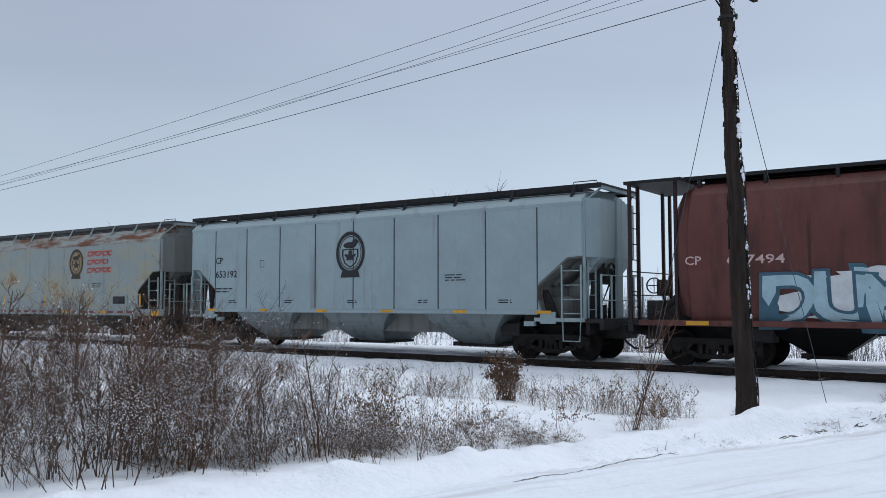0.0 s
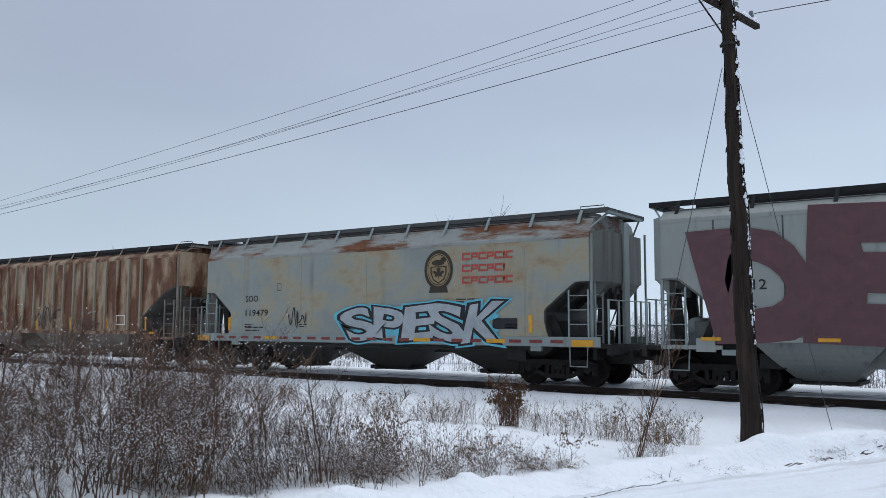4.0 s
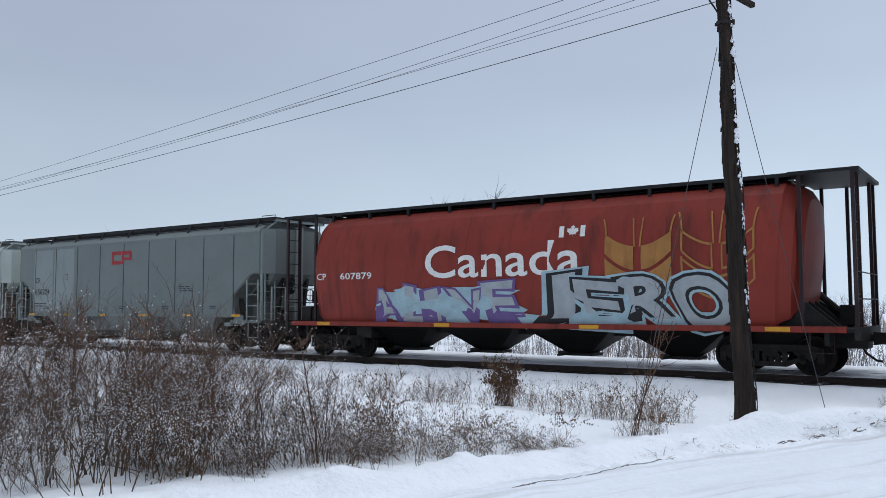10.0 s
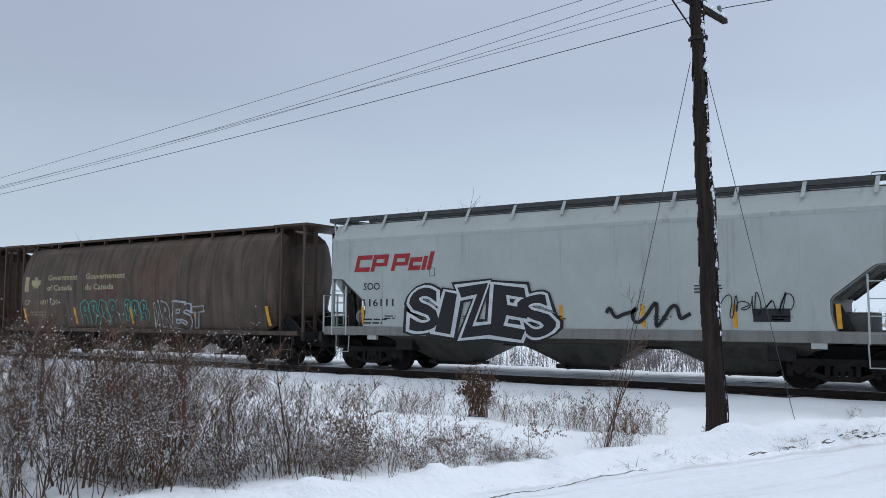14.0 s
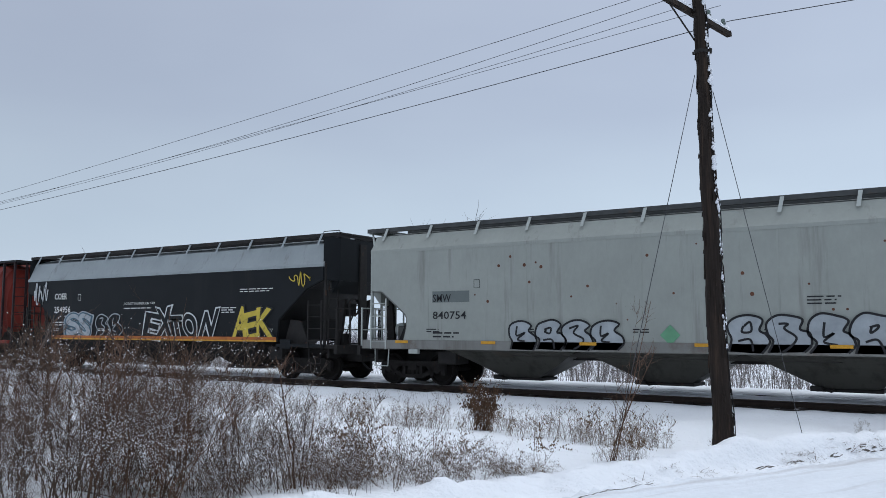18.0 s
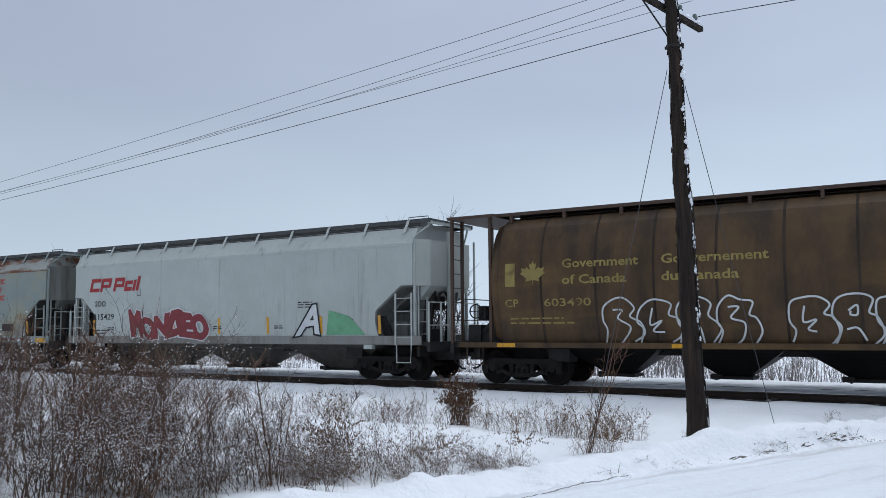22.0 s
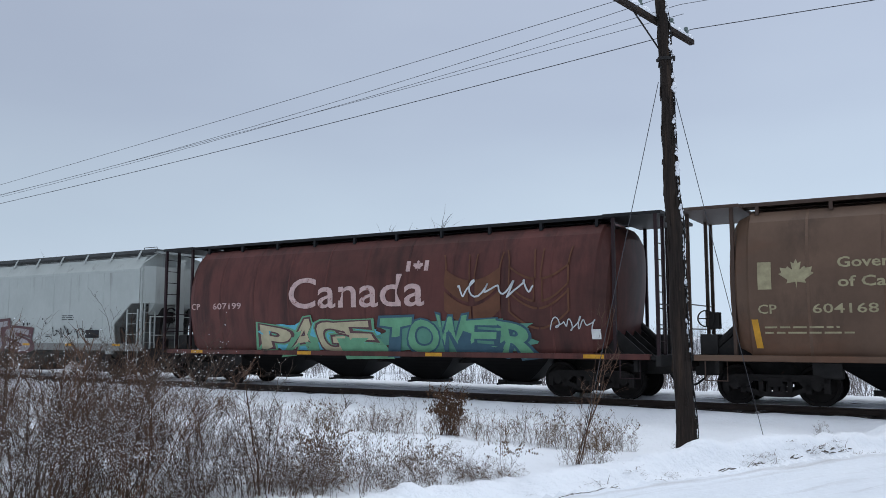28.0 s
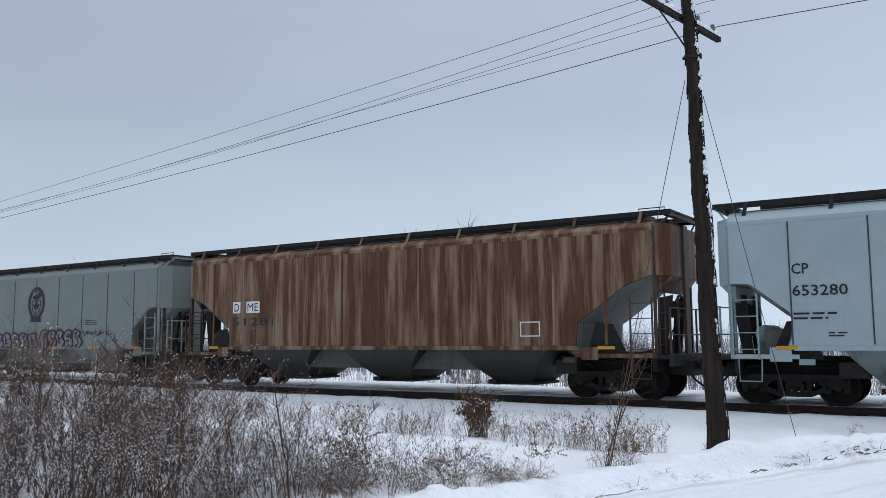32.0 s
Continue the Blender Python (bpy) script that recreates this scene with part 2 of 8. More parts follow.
def smooth_step(a, b, x):
    t = np.clip((x - a) / (b - a), 0, 1)
    return t * t * (3 - 2 * t)


def wave(x, y, s, k):
    return (np.sin(x * s * 1.3 + k + 1.7 * np.sin(y * s * 0.7 + k)) * np.sin(y * s * 1.1 - 2 * k + 1.3 * np.sin(x * s * 0.9 + 2 * k)))


def lattice(x, y, cell, seed):
    """Smooth random heights on a square lattice, 0 to 1."""
    u, v = x / cell, y / cell
    i, j = np.floor(u), np.floor(v)
    fu, fv = u - i, v - j
    fu, fv = fu * fu * (3 - 2 * fu), fv * fv * (3 - 2 * fv)

    def h(a, b):
        q = np.sin(a * 127.1 + b * 311.7 + seed * 74.7) * 43758.5453
        return q - np.floor(q)
    return (h(i, j) * (1 - fu) + h(i + 1, j) * fu) * (1 - fv) + (h(i, j + 1) * (1 - fu) + h(i + 1, j + 1) * fu) * fv


def edge_x(y):
    """Where the crest of the ploughed ridge lies at y."""
    v = np.clip(y, -40.0, 60.0) - 8.25
    return -5.28 + 0.455 * v + np.where(v > 0, 0.006, -0.01) * v * v


def bank(x, y):
    """Distance to the road side of the ploughed snow ridge."""
    return (x - edge_x(y)) * 0.91


def ground_height(x, y):
    x, y = np.asarray(x, float), np.asarray(y, float)
    d = bank(x, y) + 0.16 * wave(x, y, 1.6, 0.4)
    near = (y < 19.0)
    z = -0.34 - 0.16 * smooth_step(17.5, 16.0, y) + 0.16 * smooth_step(15.5, 12.5, y)
    z = z + 0.05 * wave(x, y, 0.8, 1.0) + 0.025 * wave(x, y, 2.3, 2.0) + 0.012 * wave(x, y, 6.0, 3.0)
    # ploughed ridge and road
    k = smooth_step(23.0, 18.5, y)
    ridge = np.exp(-(d / np.where(d > 0, 0.26, 0.75)) ** 2) * (0.15 + 0.27 * smooth_step(8.8, 14.0, y) + 0.05 * wave(x, y, 2.1, 0.7) + 0.035 * wave(x, y, 5.3, 1.1) + 0.015 * wave(x, y, 15.0, 2.1))
    road = smooth_step(0.20, 0.48, d)
    chunk = lattice(x + 0.3 * y, y, 0.48, 3)
    crumb = lattice(x, y - 0.4 * x, 0.21, 5)
    rough = np.exp(-((d + 0.25) / 0.6) ** 2) * k
    ridge = ridge + rough * (0.13 * (chunk - 0.5) + 0.10 * (crumb - 0.5))
    z = z + (1 - road) * k * (0.05 * (lattice(x, y, 0.9, 7) - 0.5) + 0.025 * (lattice(x, y, 0.33, 9) - 0.5))
    z = z * (1 - road * k) + (-0.34 + 0.01 * wave(x, y, 2.0, 0.2) - 0.018 * np.exp(-((d - 1.0) / 0.14) ** 2) - 0.022 * np.exp(-((d - 1.9) / 0.18) ** 2) + 0.02 * (lattice(x, y, 0.26, 21) - 0.5) * np.exp(-((d - 0.7) / 0.35) ** 2)) * road * k + ridge * k
    # track bed
    a = np.abs(y - TRACK)
    bed = smooth_step(2.7, 1.75, a)
    z = z * (1 - bed) + (-0.235 + smooth_step(1.0, 1.32, a) * (0.085 + 0.06 * (lattice(x, y, 0.5, 11) - 0.5))) * bed
    # field behind the track
    far = smooth_step(24.0, 30.0, y)
    z = z * (1 - far) + far * (-0.55 + 0.10 * wave(x, y, 0.25, 0.3) + 0.04 * wave(x, y, 1.1, 2.2)) - 3.9 * smooth_step(45.0, 170.0, y)
    return z


def grid_axis(lo, hi, a, b, step, grow=1.22):
    mid = list(np.arange(a, b + 1e-6, step))
    out, s, p = [], step, b
    while p < hi:
        s *= grow
        p += s
        out.append(min(p, hi))
    left, s, p = [], step, a
    while p > lo:
        s *= grow
        p -= s
        left.append(max(p, lo))
    return np.array(left[::-1] + mid + out)


def make_ground():
    xs = grid_axis(-2500, 2500, -30, 4, 0.10)
    ys = grid_axis(-1500, 3000, 3.5, 25.0, 0.085)
    X, Y = np.meshgrid(xs, ys)
    Z = ground_height(X, Y)
    n, m = len(xs), len(ys)
    v = np.stack([X.ravel(), Y.ravel(), Z.ravel()], 1)
    i = np.arange(n * m).reshape(m, n)
    f = np.stack([i[:-1, :-1].ravel(), i[:-1, 1:].ravel(), i[1:, 1:].ravel(), i[1:, :-1].ravel()], 1)
    me = bpy.data.meshes.new("ground")
    me.from_pydata(v.tolist(), [], f.tolist())
    me.materials.append(SNOW)
    me.materials.append(ROAD_SNOW)
    cx, cy = X[:-1, :-1].ravel(), Y[:-1, :-1].ravel()
    road = (bank(cx, cy) > 0.42) & (cy < 19.0)
    me.polygons.foreach_set("material_index", road.astype(int))
    me.polygons.foreach_set("use_smooth", [True] * len(me.polygons))
    tagged(new("ground", me), "snow-covered verge, field and ploughed road edge", "ground", kind="structure")


make_ground()


def make_track():
    # ballast shoulders, rough and half hidden by snow
    xs = np.concatenate([np.arange(-900, -45, 9.0), np.arange(-45, 12, 0.22), np.arange(12, 900, 9.0)])
    prof = [(-2.0, -0.60), (-1.75, -0.48), (-1.55, -0.34), (-1.32, -0.175), (-0.9, -0.17), (-0.72, -0.17), (0.72, -0.17), (0.9, -0.17), (1.35, -0.165), (1.75, -0.20), (2.1, -0.30), (2.45, -0.42)]
    rng = np.random.default_rng(5)
    v, f = [], []
    for x in xs:
        for k, (y, z) in enumerate(prof):
            j = 0.0 if k in (0, len(prof) - 1) else 0.035
            v.append((x, TRACK + y + rng.uniform(-j, j), z + rng.uniform(-j, j) * 0.8))
    n = len(prof)
    for i in range(len(xs) - 1):
        for k in range(n - 1):
            a = i * n + k
            f.append((a, a + 1, a + n + 1, a + n))
    me = bpy.data.meshes.new("ballast")
    me.from_pydata(v, [], f)
    me.materials.append(BALLAST)
    bed = tagged(new("track_bed", me), "dark ballast bed patched with snow under the rails", "track bed", kind="structure")
    # packed snow between the rails
    s, fs = [], []
    xs2 = np.concatenate([np.arange(-900, -45, 9.0), np.arange(-45, 12, 0.3), np.arange(12, 900, 9.0)])
    pr = [(-0.70, -0.06), (-0.62, -0.022), (-0.30, -0.004), (0.0, 0.006), (0.30, 0.008), (0.60, 0.002), (0.70, -0.05)]
    for x in xs2:
        for y, z in pr:
            s.append((x, TRACK + y, z + rng.uniform(-0.015, 0.015)))
    for i in range(len(xs2) - 1):
        for k in range(6):
            a = i * 7 + k
            fs.append((a, a + 1, a + 8, a + 7))
    me = bpy.data.meshes.new("snow_between")
    me.from_pydata(s, [], fs)
    me.polygons.foreach_set("use_smooth", [True] * len(me.polygons))
    me.materials.append(SNOW)
    tagged(new("snow_strip", me), "packed snow lying between the rails", "snow", kind="structure")
    # snow heaped against the far rail
    s, fs = [], []
    pr = [(0.81, -0.03), (0.95, 0.02), (1.5, 0.055), (2.3, 0.06), (3.2, 0.0), (4.6, -0.55)]
    for x in xs2:
        for y, z in pr:
            s.append((x, TRACK + y, z + rng.uniform(-0.018, 0.018)))
    for i in range(len(xs2) - 1):
        for k in range(5):
            a = i * 6 + k
            fs.append((a, a + 1, a + 7, a + 6))
    me = bpy.data.meshes.new("snow_beyond")
    me.from_pydata(s, [], fs)
    me.polygons.foreach_set("use_smooth", [True] * len(me.polygons))
    me.materials.append(SNOW)
    tagged(new("snow_shoulder", me), "snow heaped along the far rail", "snow", kind="structure")
    # rails: foot, web and head
    for side, nm in ((-0.76, "rail_near"), (0.76, "rail_far")):
        prof = [(-0.07, -0.172), (0.07, -0.172), (0.07, -0.158), (0.012, -0.14), (0.012, -0.045), (0.036, -0.035), (0.036, -0.004), (-0.036, -0.004), (-0.036, -0.035), (-0.012, -0.045), (-0.012, -0.14), (-0.07, -0.158)]
        mb = MB()
        mb.loft([[(x, TRACK + side + y, z) for y, z in prof] for x in (-900, 900)])
        rail = tagged(new(nm, mb.mesh("rail", RAIL)), "rust-brown steel rail", "rail", kind="structure")
        mb = MB().box(-900, 900, TRACK + side - 0.03, TRACK + side + 0.03, -0.004, 0.0)
        part("rail_head", mb.mesh("rail_head", RAIL_TOP), rail, "polished running surface")
    # ties, nearest stretch one by one
    tie = MB().box(-0.11, 0.11, -1.32, 1.32, -0.28, -0.14, 0.012).mesh("tie", TIE)
    x = -78.0
    k = 0
    while x < 12:
        part("tie", tie, bed, m=pose(x + 0.02 * math.sin(k * 7), TRACK + 0.04 * math.sin(k * 3.1), 0.004 * math.sin(k * 5), 0, 0, 1.2 * math.sin(k * 1.7)))
        x += 0.53
        k += 1


make_track()


# ---------------- pole, crossarm and wires ----------------
POLE_AT = (-3.92, 14.3)
ARM_Z = 7.12


def pole_axis(z):
    """Centre and radius of the crooked pole at height z above its foot."""
    r = 0.158 - 0.064 * z / 8.0
    return -0.205 * z / 7.8 + 0.014 * math.sin(z * 2.1 + 0.5) + 0.006 * math.sin(z * 5.3), 0.012 * math.sin(z * 1.3), r


def make_pole():
    rng = random.Random(3)
    px, py = POLE_AT
    root = thing("utility_pole", "leaning weathered dark wooden utility pole with snow stuck to one side", "pole", pose(px, py, -0.30))
    n, m = 22, 170
    ph = [rng.uniform(0, 6.28) for _ in range(8)]

    def girth(a, z):
        # checks, flutes and knots of an old trunk
        g = 1 + 0.035 * math.sin(3 * a + 0.8 * z + ph[0]) + 0.03 * math.sin(5 * a - 1.7 * z + ph[1]) + 0.025 * math.sin(7 * a + 3.1 * z + ph[2])
        g += 0.035 * max(0.0, math.sin(6.7 * z + ph[3] + 2 * a)) ** 3 + 0.05 * max(0.0, math.sin(2.9 * z + ph[4] - a)) ** 6
        return g + 0.02 * math.sin(11 * z + 9 * a + ph[5]) * math.sin(1.9 * z + ph[6])
    rings = []
    for k in range(m):
        z = -0.15 + 8.15 * k / (m - 1)
        cx, cy, r = pole_axis(z)
        r *= 1.0 + 0.16 * math.exp(-((z + 0.1) / 0.35) ** 2)
        rings.append([(cx + r * math.cos(a) * girth(a, z), cy + r * math.sin(a) * girth(a, z), z) for a in (2 * math.pi * i / n for i in range(n))])
    shaft = part("shaft", MB().loft(rings).mesh("shaft", POLE, True, 50), root)
    # loose bark and splinters standing off the wood
    mb = MB()
    for k in range(120):
        z = rng.uniform(0.2, 7.3)
        a = rng.choice([rng.uniform(-0.5, 0.35), rng.uniform(-0.4, 0.2), rng.uniform(-3.5, -2.7), rng.uniform(-2.6, -0.5)])
        cx, cy, r = pole_axis(z)
        h = rng.uniform(0.05, 0.32)
        o = r * rng.uniform(1.0, 1.10)
        w = rng.uniform(0.006, 0.022)
        p = Vector((cx + math.cos(a) * o, cy + math.sin(a) * o, z))
        q = Vector((math.cos(a), math.sin(a), 0)) * w * 0.6
        mb.tube([p - q, p + q, p + q * 0.6 + Vector((0, 0, h * 0.6)), p - q + Vector((-0.01, 0, h))], [0.003, w, w * 0.8, 0.003], 5)
    tagged(part("splinter", mb.mesh("splinter", POLE), shaft), kind="stuff")
    # ground cable stapled down the side, held off the wood
    cable = []
    for k in range(60):
        z = 0.15 + 7.6 * k / 59
        cx, cy, r = pole_axis(z)
        cable.append((cx + r * 1.07 + 0.018 + 0.012 * math.sin(z * 3.7), cy - 0.03 + 0.02 * math.sin(z * 1.9), z))
    part("cable", MB().tube(cable, 0.009, 6).mesh("cable", BLACK), root, "black cable down the side of the wood")
    # wet snow caught between wood and cable, in clumps
    mb = MB()
    clumps = ((7.92, 0.30, 0.07), (7.60, 0.35, 0.06), (6.82, 0.33, 0.045), (6.69, 0.07, 0.04), (6.1, 0.43, 0.062), (5.37, 0.46, 0.05), (4.66, 0.50, 0.06), (3.96, 0.42, 0.045), (3.23, 0.25, 0.03), (2.74, 0.20, 0.03), (1.95, 0.30, 0.042))
    for z0, h, w in clumps:
        k = int(6 + h * 34)
        for i in range(k):
            u = rng.random()
            z = z0 + h * u
            cx, cy, r = pole_axis(z)
            q = w * rng.uniform(0.35, 0.75) * (1.15 - 0.7 * u)
            y = rng.uniform(-0.07, 0.05)
            p = Vector((cx + r * 1.0 + rng.uniform(0.0, 0.030), cy + y, z))
            mb.tube([p - Vector((0, 0, q * 1.3)), p - Vector((0, 0, q * 0.6)), p + Vector((0, 0, q * 0.5)), p + Vector((0, 0, q * 1.4))], [0.003, q, q * 0.85, 0.003], 7)
    for k in range(110):
        z = rng.uniform(1.6, 7.8)
        cx, cy, r = pole_axis(z)
        q = rng.uniform(0.008, 0.02)
        p = Vector((cx + r * 1.04 + rng.uniform(0, 0.02), cy + rng.uniform(-0.05, 0.03), z))
        mb.tube([p - Vector((0, 0, q * 1.6)), p, p + Vector((0, 0, q * 1.6))], [0.002, q, 0.002], 6)
    tagged(part("stuck_snow", mb.mesh("stuck_snow", SNOW_CAP, True), root, "wet snow caught between wood and cable"), kind="stuff")
    # iron band under the arm
    cx, cy, r = pole_axis(6.78)
    mb = MB()
    mb.loft([[(q * math.cos(a), q * math.sin(a), z) for a in (2 * math.pi * i / 20 for i in range(20))] for q, z in ((r * 1.0, -0.03), (r + 0.03, -0.025), (r + 0.03, 0.03), (r * 1.0, 0.035))], False)
    mb.box(r, r + 0.07, -0.03, 0.03, -0.04, 0.05, 0.01)
    mb.box(-r - 0.05, -r, -0.03, 0.03, -0.03, 0.02, 0.01)
    part("band", mb.mesh("band", STEEL_DARK), root, "rusty iron wire band", pose(cx, cy, 6.76, 0, 4, 0))
    # crossarm with snow, pins, insulators and a brace
    ax, ay, r = pole_axis(7.5)
    aw = pose(ax - r - 0.03, ay, 7.50, 0, 0, -10)
    arm = part("crossarm", MB().box(-0.045, 0.045, -1.52, 1.52, -0.045, 0.045, 0.010).mesh("crossarm", POLE), root, "snow-topped wooden crossarm", aw)
    for y0, y1, h in ((-1.5, -0.95, 0.09), (-0.9, -0.18, 0.105), (-0.1, 0.40, 0.10), (0.44, 0.82, 0.085), (0.84, 1.2, 0.08), (1.22, 1.5, 0.085)):
        rings = []
        for i in range(9):
            u = i / 8
            e = math.sin(math.pi * min(1.0, u * 4, (1 - u) * 4) / 2) * h * (0.8 + 0.25 * math.sin(9 * u + y0 * 7)) + 0.006
            y = y0 + (y1 - y0) * u
            rings.append([(-0.045, y, 0.044), (0.045, y, 0.044), (0.058, y, 0.05 + e * 0.5), (0.03, y, 0.05 + e), (-0.03, y, 0.05 + e), (-0.058, y, 0.05 + e * 0.5)])
        part("snow_cap", MB().loft(rings).mesh("arm_snow", SNOW_CAP, True, 60), arm, "snow lying on the arm")
    ins = MB()
    ins.loft([[(q * math.cos(a), q * math.sin(a), z) for a in (2 * math.pi * i / 12 for i in range(12))]
              for q, z in ((0.012, 0.0), (0.012, 0.07), (0.045, 0.08), (0.055, 0.10), (0.03, 0.125), (0.042, 0.15), (0.036, 0.185), (0.012, 0.20))])
    im = ins.mesh("insulator", GLASS, True, 40)
    for y in (-1.36, -0.55, 0.42, 0.66, 1.26):
        part("insulator", im, arm, "glass insulator on a pin", pose(0, y, 0.045))
    for y in (-0.75, 0.75):
        p, q = aw @ Vector((-0.02, y, -0.045)), Vector((ax - r * 0.8, ay, 6.98))
        d = (q - p).normalized() * 0.02
        part("brace", MB().tube([p - d, p, q, q + d], [0.006, 0.016, 0.016, 0.006], 6).mesh("brace", STEEL_DARK), root, "flat steel brace")
    for z in (7.50, 7.36, 6.60):
        cx, cy, r = pole_axis(z)
        part("bolt", MB().tube([(cx - 0.05, cy - r - 0.025, z), (cx - 0.05, cy, z)], 0.018, 6).mesh("bolt", STEEL_DARK), root, "square-headed bolt")
    # wires run along the track: offset across, height at the arm, slope and curve on the near side
    wires = ((12.8, 7.13, 0.0883, 0.0004, 0.0), (13.4, 7.22, 0.1209, 0.0018, 0.0457), (14.75, 7.59, 0.1007, 0.001, 0.041), (15.0, 7.50, 0.072, 0.0002, 0.0), (15.65, 7.42, 0.0783, 0.0006, 0.032))
    for k, (y, z0, sl, cv, right) in enumerate(wires):
        r = 0.0085 if k == 4 else 0.0050
        pts = [(px - u, y, z0 - sl * u + cv * u * u) for u in [i * 1.5 for i in range(31)]]
        if right:
            pts = [(px + u, y, z0 - right * u + 0.0006 * u * u) for u in [i * 1.5 for i in range(30, 0, -1)]] + pts
        tagged(new("overhead_wire", MB().tube(pts, r, 5).mesh("wire", WIRE)), "thin dark overhead line wire", "wire", "wires on the pole", "")
    # storm guys: one towards the road, one towards the track
    for top, end in (((-0.27, -0.10, 6.34), (-1.06, -2.20, -0.10)), ((-0.02, 0.08, 6.06), (0.68, 2.95, -0.05))):
        p, q = Vector(top), Vector(end)
        pts = [p.lerp(q, u) - Vector((0, 0, 0.08 * u * (1 - u))) for u in [i / 12 for i in range(13)]]
        part("guy_wire", MB().tube(pts, 0.0065, 5).mesh("guy", WIRE), root, "steel guy wire down to the snow")
    for x in (-94.0, 70.0):
        far = thing("utility_pole", "weathered dark wooden utility pole further along the track", "pole", pose(px + x, py, -0.4))
        part("shaft", shaft.data, far)
        part("crossarm", arm.data, far, "", aw)


make_pole()

# ---------------- railway wheels and trucks ----------------
CAR_AXLE = 1.778


def truck_meshes():
    def side(mb):
        # cast side frame with windows: top chord, bottom chord, pedestals
        y0, y1 = -0.07, 0.07
        mb.prism([(-1.12, 0.62), (-0.9, 0.70), (0.9, 0.70), (1.12, 0.62), (1.12, 0.52), (0.85, 0.55), (-0.85, 0.55), (-1.12, 0.52)], y0, y1)
        mb.prism([(-0.72, 0.36), (-0.35, 0.20), (0.35, 0.20), (0.72, 0.36), (0.66, 0.44), (0.32, 0.31), (-0.32, 0.31), (-0.66, 0.44)], y0, y1)
        for s in (-1, 1):
            mb.prism([(s * 0.66, 0.36), (s * 0.80, 0.40), (s * 0.62, 0.58), (s * 0.46, 0.58)], y0, y1)
            mb.prism([(s * 1.02, 0.30), (s * 1.15, 0.30), (s * 1.15, 0.62), (s * 1.02, 0.62)], y0, y1)
            mb.prism([(s * 0.64, 0.28), (s * 0.76, 0.28), (s * 0.76, 0.58), (s * 0.64, 0.58)], y0, y1)
            mb.prism([(s * 0.26, 0.24), (s * 0.36, 0.24), (s * 0.36, 0.60), (s * 0.26, 0.60)], y0, y1)

    def springs(mb):
        mb.tube([(0, 0, 0.30), (0, 0, 0.50)], 0.062, 8)

    def wheel(mb):
        n = 28
        prof = [(0.0, 0.06), (0.10, 0.06), (0.12, 0.02), (0.36, 0.03), (0.39, 0.07), (0.455, 0.075), (0.46, -0.04), (0.485, -0.065), (0.38, -0.07), (0.36, -0.02), (0.12, -0.03), (0.1, -0.06), (0, -0.06)]
        mb.loft([[(r * math.cos(2 * math.pi * k / n), -y, 0.455 + r * math.sin(2 * math.pi * k / n)) for k in range(n)] for r, y in prof[1:-1]])

    def cap(mb):
        mb.disc(0, -0.05, 0.05, 0.455, 0.11, 14)
        mb.box(-0.13, 0.13, -0.03, 0.05, 0.42, 0.60)

    def bolster(mb):
        mb.box(-0.16, 0.16, -1.08, 1.08, 0.42, 0.66, 0.03)

    def axle(mb):
        mb.tube([(0, -0.95, 0.455), (0, 0.95, 0.455)], 0.085, 10)

    return side, springs, wheel, cap, bolster, axle


T_SIDE, T_SPRING, T_WHEEL, T_CAP, T_BOLSTER, T_AXLE = truck_meshes()


def add_truck(car, x):
    b = part("truck", shared("truck_bolster", TRUCK, T_BOLSTER), car, "black cast-steel two-axle truck", pose(x, 0, 0))
    for s in (-1, 1):
        part("side_frame", shared("truck_side", TRUCK, T_SIDE), b, "", pose(0, s * 1.0, 0))
        for q in (-0.15, 0.0, 0.15):
            part("spring", shared("truck_spring", TRUCK, T_SPRING), b, "", pose(q, s * 1.0, 0))
    for a in (-CAR_AXLE / 2, CAR_AXLE / 2):
        part("axle", shared("axle", WHEEL, T_AXLE), b, "", pose(a, 0, 0))
        for s in (-1, 1):
            part("wheel", shared("wheel", WHEEL, T_WHEEL, True), b, "", pose(a, s * 0.76, 0, 0, 0, 0 if s < 0 else 180))
            part("bearing_cap", shared("bearing", TRUCK, T_CAP), b, "", pose(a, s * 1.03, 0, 0, 0, 0 if s < 0 else 180))


def add_running_gear(car, L, inset=2.15):
    add_truck(car, inset)
    add_truck(car, L - inset)

    def coupler(mb):
        mb.box(-0.62, -0.10, -0.09, 0.09, 0.78, 0.94, 0.02)
        mb.prism([(-0.16, 0.70), (0.02, 0.72), (0.05, 0.98), (-0.16, 1.0)], -0.16, 0.16)

    def hose(mb):
        mb.tube([(-0.45, -0.25, 0.80), (-0.30, -0.25, 0.52), (-0.10, -0.22, 0.36), (0.02, -0.2, 0.34)], 0.03, 6)

    for x, r in ((L, 0), (0, 180)):
        part("coupler", shared("coupler", TRUCK, coupler), car, "", pose(x, 0, 0, 0, 0, r))
        part("air_hose", shared("hose", BLACK, hose), car, "", pose(x, 0, 0, 0, 0, r))


# ---------------- lettering ----------------
GLYPHS = {}


